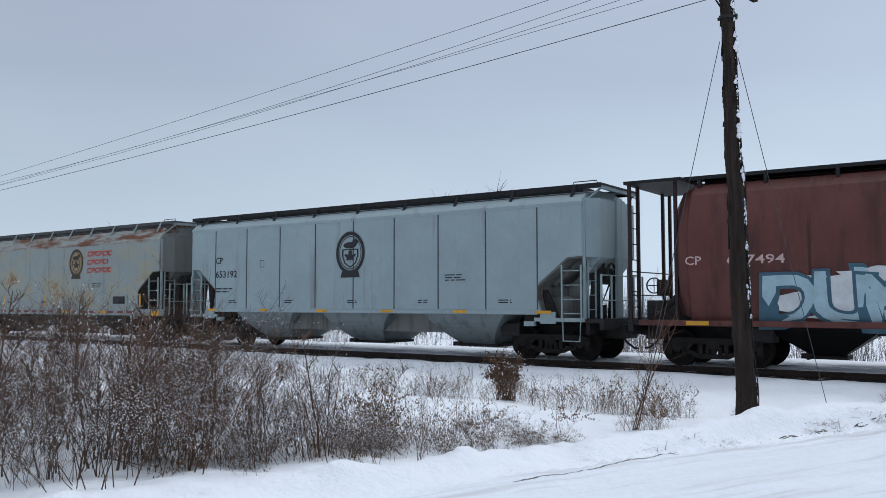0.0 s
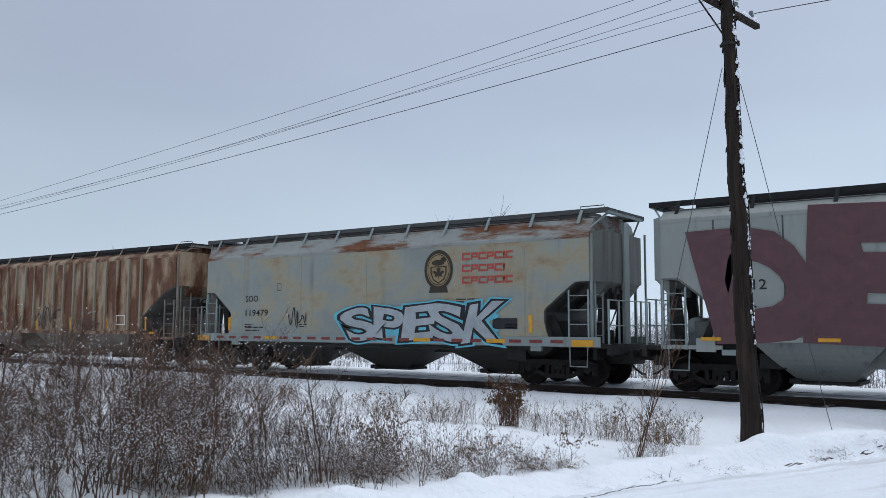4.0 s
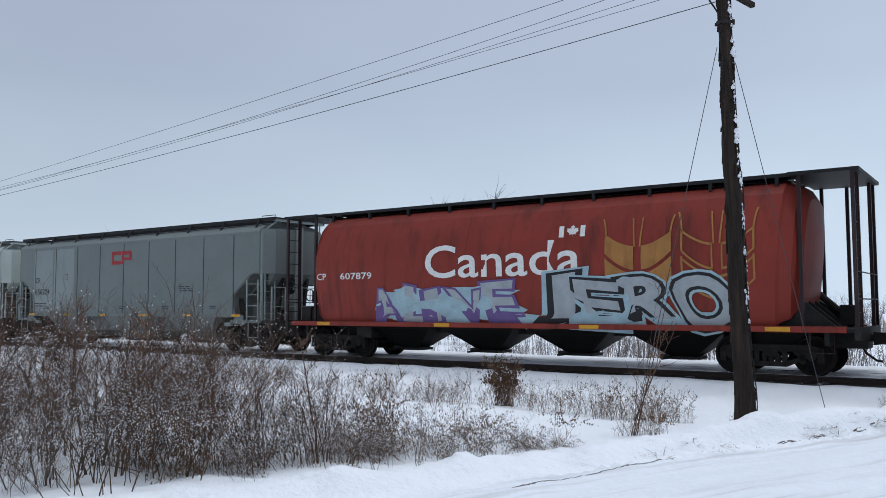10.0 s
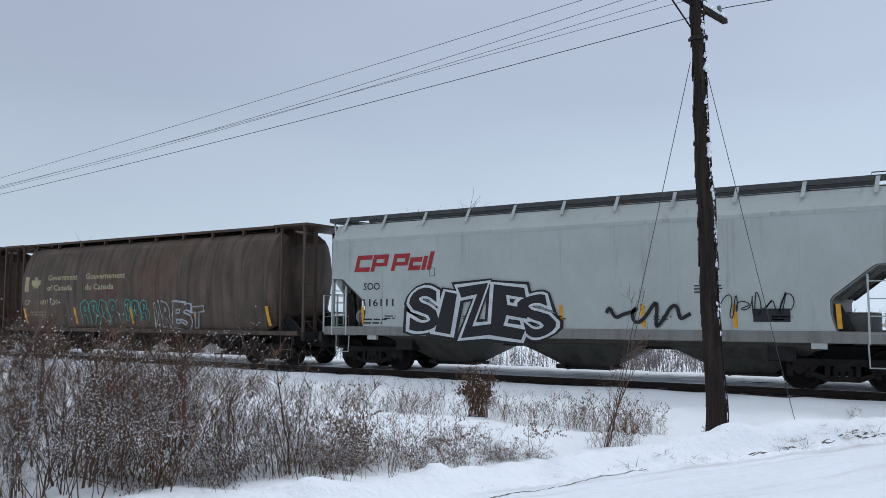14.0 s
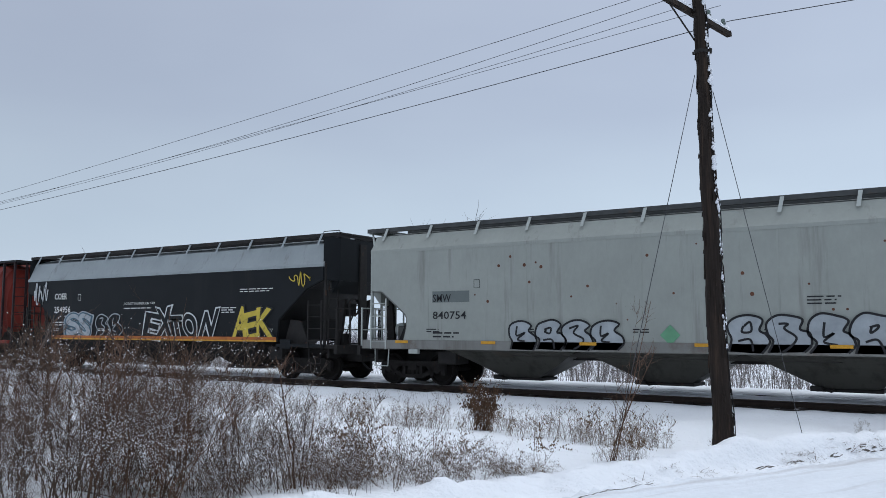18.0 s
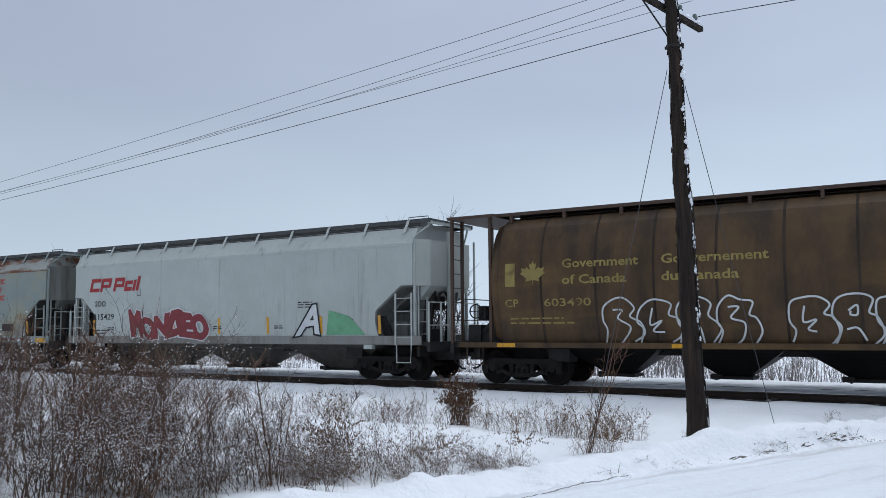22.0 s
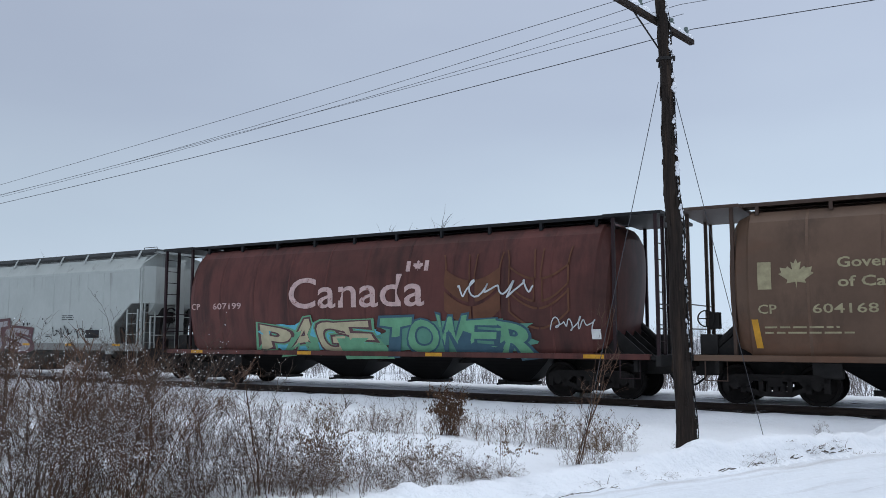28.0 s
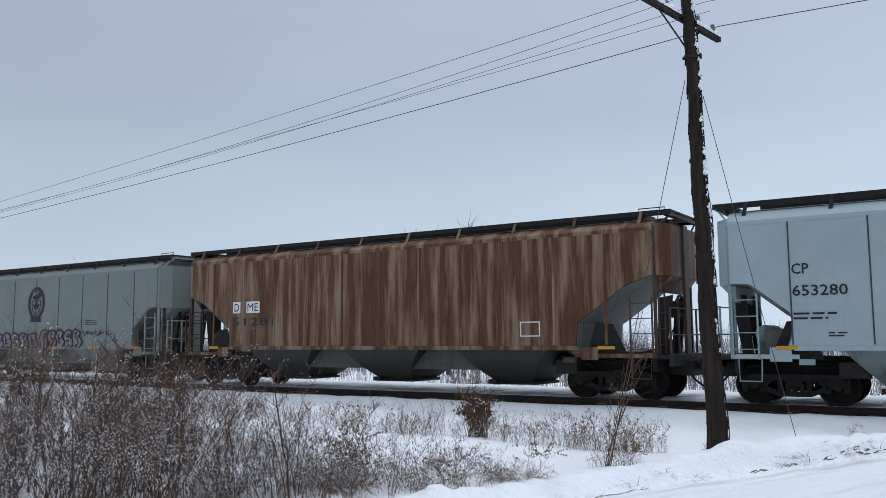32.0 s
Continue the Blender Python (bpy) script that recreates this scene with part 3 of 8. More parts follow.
def glyph_meshes(words):
    """Font meshes for all words in one go: (text, fatness) -> vertices in x, y and faces."""
    made = []
    for text, fat in sorted(set(words)):
        cu = bpy.data.curves.new("text", "FONT")
        cu.body, cu.size, cu.offset, cu.resolution_u = text, 1.0, fat, (4 if len(text) == 1 or text == "Canada" else 2)
        made.append((text, fat, new("text", cu)))
    bpy.context.view_layer.update()
    dg = bpy.context.evaluated_depsgraph_get()
    for text, fat, ob in made:
        me = bpy.data.meshes.new_from_object(ob.evaluated_get(dg))
        vs = [(v.co.x, v.co.y) for v in me.vertices]
        fs = [tuple(p.vertices) for p in me.polygons]
        x0, x1 = min(v[0] for v in vs), max(v[0] for v in vs)
        y0, y1 = min(v[1] for v in vs), max(v[1] for v in vs)
        GLYPHS[text, fat] = (vs, fs, x0, x1, y0, y1)
        cu = ob.data
        bpy.data.objects.remove(ob)
        bpy.data.curves.remove(cu)
        bpy.data.meshes.remove(me)


class Side:
    """The near side of a car: maps x, z on the side to a point just proud of its surface."""

    def __init__(self, half):
        self.half = half

    def put(self, x, z, lift):
        return (x, -self.half(z) - lift, z)


def surface_mesh(name, side, vs, fs, mat, lift):
    me = bpy.data.meshes.new(name)
    me.from_pydata([side.put(p[0], p[1], lift + (p[2] if len(p) > 2 else 0.0)) for p in vs], [], fs)
    me.materials.append(mat)
    return me


def word(car, side, text, x, z, h, mat, w=None, name="lettering", label="", slant=0.0, fat=0.0, lift=0.012):
    """A word with its lower left corner at x, z, letters h high (of a capital), w wide in all."""
    vs, fs, x0, x1, y0, y1 = GLYPHS[text, fat]
    k = h / 0.69
    kx = k if w is None else w / (x1 - x0)
    pts = [(x + (a - x0) * kx + slant * b * k, z + b * k) for a, b in vs]
    return part(name, surface_mesh(name, side, pts, fs, mat, lift), car, label)


def patch(car, side, polys, mat, name, label="", lift=0.010, parent=None):
    """Flat painted shapes: polygons given in x, z; each is cut into strips to follow the side."""
    vs, fs = [], []
    for poly in polys:
        o = len(vs)
        vs += poly
        fs.append(tuple(range(o, o + len(poly))))
    return part(name, surface_mesh(name, side, vs, fs, mat, lift), parent or car, label)


def quad_strip(x0, x1, z0, z1, n=6, shear=0.0):
    """A rectangle cut into n bands in height, to lie on a curved side."""
    out = []
    for i in range(n):
        a, b = z0 + (z1 - z0) * i / n, z0 + (z1 - z0) * (i + 1) / n
        sa, sb = shear * (a - z0), shear * (b - z0)
        out.append([(x0 + sa, a), (x1 + sa, a), (x1 + sb, b), (x0 + sb, b)])
    return out


def ring_polys(cx, cz, rx, rz, ix, iz, n=28, a0=0, a1=360):
    out = []
    for i in range(n):
        a, b = radians(a0 + (a1 - a0) * i / n), radians(a0 + (a1 - a0) * (i + 1) / n)
        out.append([(cx + rx * math.cos(a), cz + rz * math.sin(a)), (cx + rx * math.cos(b), cz + rz * math.sin(b)),
                    (cx + ix * math.cos(b), cz + iz * math.sin(b)), (cx + ix * math.cos(a), cz + iz * math.sin(a))])
    return out


def small_print(car, side, x, z, w, rows, mat, h=0.045, gap=0.06, seed=1):
    """Lines too small to read, as plain bars."""
    rng = random.Random(seed)
    polys = []
    for r in range(rows):
        zz = z - r * (h + gap)
        xx = x
        end = x + w * rng.uniform(0.75, 1.0)
        while xx < end:
            ww = min(rng.uniform(0.12, 0.38), end - xx)
            polys.append([(xx, zz), (xx + ww, zz), (xx + ww, zz + h), (xx, zz + h)])
            xx += ww + 0.06
    patch(car, side, polys, mat, "small_print", "stencilled data too small to read")


def emblem(car, side, cx, cz, ring_mat, fill_mat=None, s=1.0):
    """Oval company emblem as plain shapes: rings, a shield and a base."""
    polys = ring_polys(cx, cz, 0.60 * s, 0.68 * s, 0.49 * s, 0.56 * s)
    polys += ring_polys(cx, cz, 0.46 * s, 0.53 * s, 0.435 * s, 0.50 * s)
    shield = [(-0.34, 0.12), (0.34, 0.12), (0.34, -0.10), (0.24, -0.34), (0.0, -0.48), (-0.24, -0.34), (-0.34, -0.10)]
    inner = [(0.84 * a, 0.86 * b - 0.02) for a, b in shield]
    for i in range(7):
        j = (i + 1) % 7
        polys.append([(cx + a * s, cz + b * s) for a, b in (shield[i], shield[j], inner[j], inner[i])])
    leaf = [(0, -0.36), (0.02, -0.22), (0.17, -0.24), (0.14, -0.16), (0.26, -0.06), (0.15, -0.03), (0.08, -0.08), (0.08, 0.04), (0.0, 0.09)]
    leaf += [(-a, b) for a, b in reversed(leaf[1:-1])]
    for i in range(len(leaf)):
        a, b = leaf[i], leaf[(i + 1) % len(leaf)]
        polys.append([(cx, cz - 0.13 * s), (cx + a[0] * s, cz + a[1] * s), (cx + b[0] * s, cz + b[1] * s)])
    crest = ring_polys(cx - 0.02 * s, cz + 0.24 * s, 0.27 * s, 0.10 * s, 0.0, 0.0, 14)
    crest += [[(cx - 0.34 * s, cz - 0.58 * s), (cx + 0.34 * s, cz - 0.58 * s), (cx + 0.40 * s, cz - 0.78 * s), (cx - 0.40 * s, cz - 0.78 * s)]]
    if fill_mat is not None:
        patch(car, side, ring_polys(cx, cz, 0.60 * s, 0.68 * s, 0.0, 0.0), fill_mat, "emblem_field", "worn round emblem field", 0.008)
    patch(car, side, polys, ring_mat, "emblem", "oval company emblem", 0.013)
    patch(car, side, crest, ring_mat, "emblem_crest", "crest and scroll of the emblem", 0.016)
    patch(car, side, ring_polys(cx + 0.20 * s, cz + 0.33 * s, 0.12 * s, 0.10 * s, 0.0, 0.0, 10), ring_mat, "emblem_crest", "", 0.019)


def block_logo(car, side, x, z, h, widths, mat, slant=0.0, gap=0.12, name="logo", label="", heights=None, thick=0.27):
    """A company name as plain slanted blocks, one for each sign, some with an open middle."""
    polys = []
    t = thick * h
    for i, w in enumerate(widths):
        if w < 0:
            x += -w * h
            continue
        ww = w * h
        hh = h * (heights[i] if heights else 1.0)
        kind = 1 if ww < 0.3 * h else (2, 3)[i % 2]

        def q(a0, a1, b0, b1):
            polys.append([(x + a0 + slant * b0, z + b0), (x + a1 + slant * b0, z + b0), (x + a1 + slant * b1, z + b1), (x + a0 + slant * b1, z + b1)])

        if kind == 1:
            q(0, ww, 0, hh)
        elif kind == 2:
            q(0, t, 0, hh)
            q(t, ww, hh - t, hh)
            q(t, ww, 0, t)
        else:
            q(0, t, 0, hh)
            q(t, ww, hh - t, hh)
            q(ww - t, ww, hh * 0.30 + t * 0.8, hh - t)
            q(t, ww, hh * 0.30, hh * 0.30 + t * 0.8)
        x += ww + gap * h
    return patch(car, side, polys, mat, name, label or "company name as plain painted shapes", 0.013)


# ---------------- graffiti ----------------
def cloud_polys(x0, x1, z0, z1, rng, lumps=9):
    n = 60
    cx, cz, rx, rz = (x0 + x1) / 2, (z0 + z1) / 2, (x1 - x0) / 2, (z1 - z0) / 2
    ph = [rng.uniform(0, 6.28) for _ in range(3)]
    ring = []
    for i in range(n):
        a = 2 * math.pi * i / n
        c, s = math.cos(a), math.sin(a)
        e = 0.55
        bx = math.copysign(abs(c) ** e, c)
        bz = math.copysign(abs(s) ** e, s)
        k = 0.90 + 0.07 * math.sin(lumps * a + ph[0]) + 0.05 * math.sin((lumps * 2 + 1) * a + ph[1])
        ring.append((cx + rx * bx * k, cz + rz * bz * k))
    out = []
    m = 10
    for i in range(n):
        p, q = ring[i], ring[(i + 1) % n]
        for k in range(m):
            u, w = k / m, (k + 1) / m
            if k == 0:
                out.append([(cx, cz), (cx + (p[0] - cx) * w, cz + (p[1] - cz) * w), (cx + (q[0] - cx) * w, cz + (q[1] - cz) * w)])
            else:
                out.append([(cx + (p[0] - cx) * u, cz + (p[1] - cz) * u), (cx + (p[0] - cx) * w, cz + (p[1] - cz) * w),
                            (cx + (q[0] - cx) * w, cz + (q[1] - cz) * w), (cx + (q[0] - cx) * u, cz + (q[1] - cz) * u)])
    return out


def graffiti(car, side, text, x0, x1, z0, z1, fill, line, halo=None, seed=1, label="spray-painted graffiti lettering", cloud=None):
    """Fat spray-painted letters: a halo or cloud, an outline and a fill, each letter leaning its own way."""
    rng = random.Random(seed)
    if cloud is not None:
        patch(car, side, cloud_polys(x0 - 0.25, x1 + 0.25, z0 - 0.03, z1 + 0.12, rng), cloud, "graffiti_cloud", "sprayed background", 0.028)
    n = len(text)
    step = (x1 - x0) / n
    layers = [(0.075, line, 0.034, "graffiti_outline"), (0.03, fill, 0.038, "graffiti")]
    if halo is not None:
        layers.insert(0, (0.11, halo, 0.031, "graffiti_halo"))
    places = []
    for i, ch in enumerate(text):
        places.append((ch, x0 + step * i, rng.uniform(-0.05, 0.06) * (z1 - z0), rng.uniform(-0.25, 0.25), rng.uniform(1.0, 1.22), rng.uniform(0.88, 1.18)))
    for fat, mat, lift, nm in layers:
        vs, fs = [], []
        for no, (ch, x, dz, sh, kw, kh) in enumerate(places):
            if ch == " ":
                continue
            g0 = GLYPHS[ch, 0.0]
            gv, gf = GLYPHS[ch, fat][:2]
            w, h = max(g0[3] - g0[2], 0.3), max(g0[5] - g0[4], 0.5)
            flat = []
            for a, b in gv:
                u, t = (a - g0[2]) / w, (b - g0[4]) / h
                zz = z0 + dz + t * (z1 - z0) * kh
                bulge = 1 + 0.22 * math.sin(3.1 * t + x) * (u - 0.5)
                flat.append((x + (0.5 + (u - 0.5) * bulge) * step * 0.86 * kw + sh * (zz - z0) + 0.07 * math.sin(zz * 4 + x * 2), zz + 0.06 * math.sin(u * 3 + x * 3)))
            # strokes that cross lie a hair above one another, as layers of paint do
            up = (no % 4) * 0.0005
            o = len(vs)
            if ch not in "MW":
                vs += [(*p, up) for p in flat]
                fs += [tuple(k + o for k in f) for f in gf]
                continue
            for k, f in enumerate(gf):
                o = len(vs)
                vs += [(*flat[j], (k % 7) * 0.00025 + up) for j in f]
                fs.append(tuple(range(o, o + len(f))))
        part(nm, surface_mesh(nm, side, vs, fs, mat, lift), car, label if nm == "graffiti" else "")


def scribble(car, side, x0, x1, z0, z1, mat, seed=1, r=0.022, loops=7, label="thin sprayed scribble tag"):
    """A tag drawn as one loose line: a flat ribbon that loops along."""
    rng = random.Random(seed)
    pts = []
    n = loops * 14
    ph = [rng.uniform(0, 6.28) for _ in range(4)]
    for i in range(n + 1):
        u = i / n
        a = 2 * math.pi * loops * u
        x = x0 + (x1 - x0) * u + 0.09 * (x1 - x0) * math.sin(a + ph[0]) * (0.5 + 0.5 * math.sin(a * 0.37 + ph[1]))
        z = (z0 + z1) / 2 + 0.5 * (z1 - z0) * math.sin(a * 1.0 + ph[2] + 0.9 * math.sin(a * 0.5)) * (0.62 + 0.38 * math.sin(a * 0.29 + ph[3]))
        pts.append((x, z))
    vs, fs = [], []
    for i, (x, z) in enumerate(pts):
        p, q = pts[max(i - 1, 0)], pts[min(i + 1, n)]
        dx, dz = q[0] - p[0], q[1] - p[1]
        d = math.hypot(dx, dz) or 1
        vs += [(x - dz / d * r, z + dx / d * r), (x + dz / d * r, z - dx / d * r)]
        if i:
            k = 2 * i
            fs.append((k - 2, k - 1, k + 1, k))
    part("graffiti_tag", surface_mesh("tag", side, vs, fs, mat, 0.032), car, label)


def ribbon(paths, r):
    """Flat ribbons of half width r along smoothed paths."""
    vs, fs = [], []
    for path in paths:
        P = [path[0]] + list(path) + [path[-1]]
        pts = []
        for k in range(1, len(P) - 2):
            p0, p1, p2, p3 = P[k - 1], P[k], P[k + 1], P[k + 2]
            for i in range(6):
                t = i / 6
                pts.append(tuple(0.5 * (2 * b + (c - a) * t + (2 * a - 5 * b + 4 * c - d) * t * t + (3 * b - a - 3 * c + d) * t ** 3) for a, b, c, d in zip(p0, p1, p2, p3)))
        pts.append(path[-1])
        o = len(vs)
        for i, (x, z) in enumerate(pts):
            p, q = pts[max(i - 1, 0)], pts[min(i + 1, len(pts) - 1)]
            dx, dz = q[0] - p[0], q[1] - p[1]
            d = math.hypot(dx, dz) or 1
            vs += [(x - dz / d * r, z + dx / d * r), (x + dz / d * r, z - dx / d * r)]
            if i:
                k = o + 2 * i
                fs.append((k - 2, k - 1, k + 1, k))
    return vs, fs


def bubble_tag(car, side, n, x0, x1, z0, z1, mat, seed=1, r=0.022, label="sprayed bubble letters in outline", fill=None):
    """A quick outline piece: a row of swollen arched shapes, each with a hooked inner stroke."""
    rng = random.Random(seed)
    step, H = (x1 - x0) / n, z1 - z0
    paths = []
    polys = []
    for i in range(n):
        x = x0 + i * step

        def at(u, w):
            return (x + step * (u + rng.uniform(-0.05, 0.05)), z0 + H * (w + rng.uniform(-0.05, 0.05)))
        paths.append([at(0.05, 0.0), at(0.16, 0.3), at(0.0, 0.52), at(0.05, 0.82), at(0.3, 1.0), at(0.65, 1.0), at(0.92, 0.86), at(0.8, 0.62), at(1.02, 0.5), at(1.12, 0.25), at(0.9, 0.0)])
        if fill is not None:
            q, c = paths[-1], (x + 0.52 * step, z0 + 0.52 * H)
            for a, b in zip(q, q[1:] + q[:1]):
                for w in range(4):
                    u, v = w / 4, (w + 1) / 4
                    polys.append([(c[0] + (p[0] - c[0]) * t, c[1] + (p[1] - c[1]) * t) for p, t in ((a, u), (a, v), (b, v), (b, u))])
        k = (i + seed) % 3
        if k == 0:
            paths.append([at(0.3, 0.78), at(0.55, 0.8), at(0.4, 0.6), at(0.72, 0.42), at(0.62, 0.16), at(0.4, 0.0)])
        elif k == 1:
            paths.append([at(0.35, 0.8), at(0.36, 0.45), at(0.6, 0.55), at(0.4, 0.3), at(0.66, 0.24)])
        else:
            paths.append([at(0.4, 0.72), at(0.55, 0.78), at(0.6, 0.6), at(0.42, 0.58), at(0.4, 0.72)])
            paths.append([at(0.3, 0.35), at(0.6, 0.36), at(0.7, 0.05)])
    if fill is not None:
        patch(car, side, polys, fill, "graffiti", label, 0.030)
    vs, fs = ribbon(paths, r)
    part("graffiti_tag", surface_mesh("bubble", side, vs, fs, mat, 0.034), car, label)

# ---------------- covered hopper cars ----------------
HW = 1.55


def flat_half(z):
    return HW


def ladder_maker(z0, z1, w=0.46, rungs=5, r=0.02):
    def f(mb):
        for x in (0, w):
            mb.box(x - r, x + r, -r, r, z0, z1)
        for i in range(rungs):
            z = z0 + (z1 - z0) * (i + 0.6) / rungs
            mb.tube([(0, 0, z), (w, 0, z)], 0.013, 5)
    return f


def column_mesh(maker):
    t = MB()
    maker(t)
    return t.v, t.f


def hopper_end(car, L, b, zt, steel, right, brake=True, tall=True):
    """Ladder, corner posts, platform and rails at one end, built at the right end and turned for the other."""
    key = (round(b, 2), round(zt, 2))

    def deck(mb):
        mb.box(-b - 0.9, -0.42, -1.45, 1.45, 1.03, 1.13, 0.02)
        mb.box(-0.50, -0.38, -1.5, 1.5, 0.86, 1.14, 0.02)

    def post(mb):
        mb.box(-0.035, 0.035, -0.035, 0.035, 1.13, zt + 0.05)

    def short_post(mb):
        mb.box(-0.022, 0.022, -0.022, 0.022, 1.1, 2.30)

    def rails(mb):
        for z in (1.62, 2.28):
            mb.tube([(-0.48, -1.42, z), (-0.48, 1.42, z)], 0.016, 5)

    def stirrup(mb):
        mb.tube([(-b - 0.62, -1.46, 1.05), (-b - 0.60, -1.48, 0.55), (-b - 0.12, -1.48, 0.55), (-b - 0.10, -1.46, 1.05)], 0.02, 5)

    def wheel(mb):
        mb.disc(0, -0.03, 0.03, 0, 0.28, 20, 0.235)
        for k in range(3):
            a = k * 2.094 + 0.4
            mb.tube([(0, 0, 0), (0.26 * math.cos(a), 0, 0.26 * math.sin(a))], 0.02, 5)
        mb.box(-0.14, 0.14, 0.03, 0.22, -0.30, 0.12)

    s = 1 if right else -1
    base = pose(L, 0, 0) if right else Matrix.Identity(4)

    def place(x, y=0.0, z=0.0, rz=0.0):
        return pose((L if right else 0) + s * x, y, z, 0, 0, rz)

    def mirrored(name, key2, maker, lab="", mat=steel, smooth=False):
        k = (key2, key, right)

        def mk(mb):
            t = MB()
            maker(t)
            mb.add([(s * x, y, z) for x, y, z in t.v], t.f)
        return part(name, shared(k, mat, mk, smooth), car, lab, base)

    mirrored("end_platform", "deck", deck, "", STEEL_DARK)
    mirrored("stirrup_step", "stirrup", stirrup)
    mirrored("end_rail", "rails", rails)
    for y in (-1.46, 1.46):
        part("corner_post", shared(("post", key), steel, post), car, "", place(-b + 0.03, y))
    for y in (-1.40, -0.75, 0.75, 1.40):
        part("rail_post", shared("short_post", steel, short_post), car, "", place(-0.48, y))
    lx = -b - 0.58
    part("ladder", shared("ladder_low", steel, ladder_maker(1.05, 2.55, 0.56, 4)), car, "side ladder", place(lx if right else lx + 0.56, -1.57))
    part("ladder", shared(("ladder_tall", round(zt, 2)), steel, ladder_maker(1.15, zt, 0.46, 8)), car, "end ladder", place(-b + 0.08, -1.35, 0, 90))
    def column(mb):
        mb.prism([(-b - 0.25, 1.1), (-b - 0.02, 1.1), (-b + 0.2, 2.62), (-b - 0.12, 2.55)], -0.06, 0.06)

    def tank(mb):
        mb.tube([(-b - 0.55, -0.85, 1.62), (-b - 0.55, -0.80, 1.62), (-b - 0.55, 0.35, 1.62), (-b - 0.55, 0.4, 1.62)], [0.12, 0.21, 0.21, 0.12], 12)
        mb.box(-b - 0.75, -b - 0.35, -0.6, -0.5, 1.1, 1.45)
        mb.box(-b - 0.75, -b - 0.35, 0.1, 0.2, 1.1, 1.45)

    def under(mb):
        mb.box(-3.2, -0.25, -0.42, 0.42, 0.60, 0.98, 0.03)
        mb.box(-1.0, -0.9, -1.25, 1.25, 0.72, 1.02)
        mb.box(-3.7, -3.1, -1.1, -0.6, 0.62, 1.0, 0.03)
        mb.prism([(-b - 1.9, 1.05), (-b - 0.75, 1.05), (-b - 1.15, 1.9), (-b - 1.6, 1.95)], -1.3, -1.24)
    mirrored("draft_sill", "draft", under, "", STEEL_DARK)

    def rigging(mb):
        mb.tube([(-b + 0.25, -0.35, 2.1), (-b - 0.1, -0.35, 1.3), (-b - 0.8, -0.4, 1.15)], 0.03, 5)
        mb.box(-b - 0.2, -b + 0.1, -0.62, -0.25, 1.12, 1.5, 0.02)

    for y in (-0.62, 0.62):
        o = mirrored("end_column", ("column", y), lambda mb, y=y: mb.add([(p, q + y, r) for p, q, r in column_mesh(column)[0]], column_mesh(column)[1]), "end support plate", STEEL_DARK)
    if right:
        mirrored("brake_rigging", "rigging", rigging, "", STEEL_DARK)
    else:
        mirrored("air_reservoir", "tank", tank, "air brake reservoir", steel, True)
    if brake and right:
        part("brake_wheel", shared("brake_wheel", STEEL_DARK, wheel, False), car, "hand brake wheel and gear box", place(-b + 0.30, -0.35, 2.35, 90))


def roof_walk(car, L, b, zt, mat, struts=None, strut_mat=None, ztop=4.72, overhang=0.42, frame_mat=None):
    """Running boards over both roof edges, their brackets and the hatch covers."""
    def boards(mb):
        for s in (-1, 1):
            mb.box(b - overhang, L - b + overhang, min(s * 0.62, s * 1.23), max(s * 0.62, s * 1.23), ztop - 0.05, ztop)
            mb.box(b - overhang, L - b + overhang, min(s * 1.21, s * 1.24), max(s * 1.21, s * 1.24), ztop - 0.12, ztop + 0.005)
        for x in (b - overhang + 0.2, L - b + overhang - 0.2):
            mb.box(x - 0.2, x + 0.2, -0.55, 0.55, ztop - 0.05, ztop)

    part("running_board", shared(("boards", round(L, 2), round(b, 2), round(ztop, 2), overhang), mat, boards), car, "steel grating running boards")
    hm = shared(("hatch", round(L, 2)), mat, lambda mb: mb.box(b + 0.5, L - b - 0.5, -0.38, 0.38, 4.55, 4.76, 0.05))
    part("hatch_cover", hm, car, "long roof hatch cover")

    def strut(mb):
        # flat plate leaning out from the roof to the edge of the board
        mb.loft([[(dx - 0.045, y, z), (dx + 0.045, y, z), (dx + 0.045, y + 0.03, z + 0.02), (dx - 0.045, y + 0.03, z + 0.02)] for dx, y, z in ((-0.02, -1.42, ztop - 0.40), (0.0, -1.34, ztop - 0.22), (0.02, -1.255, ztop - 0.03))])

    n = struts or 9
    for i in range(n):
        x = b + 0.35 + (L - 2 * b - 0.7) * i / (n - 1)
        part("board_bracket", shared(("strut", round(ztop, 2)), strut_mat or mat, strut), car, "", pose(x, 0, 0))

    def stand(mb, out):
        # column that carries the end of the running board, with a post at the far corner
        mb.box(-0.04, 0.04, -0.17, 0.17, 1.1, ztop - 0.3, 0.01)
        mb.box(-0.03, 0.03, -1.22, 1.22, ztop - 0.14, ztop - 0.05)
        for y in (-1.04, 1.04):
            mb.tube([(-0.38 * out, y * 1.38, ztop - 0.55), (0, y, ztop - 0.1)], 0.03, 4)
        mb.box(-0.025, 0.025, 1.38, 1.43, 1.1, ztop - 0.5)
    for x, out in ((b - overhang + 0.06, -1), (L - b + overhang - 0.06, 1)):
        part("end_frame", shared(("stand", round(ztop, 2), out), frame_mat or STEEL_G, lambda mb: stand(mb, out)), car, "broad column under the running board end", pose(x, 0, 0))

    def grab(mb):
        x = L - b - 0.1
        mb.tube([(x - 0.4, -1.0, ztop), (x - 0.38, -1.0, ztop + 0.10), (x + 0.3, -1.0, ztop + 0.10), (x + 0.32, -1.0, ztop)], 0.014, 5)
    part("roof_grab", shared(("grab", round(L, 2), round(b, 2)), mat, grab), car)


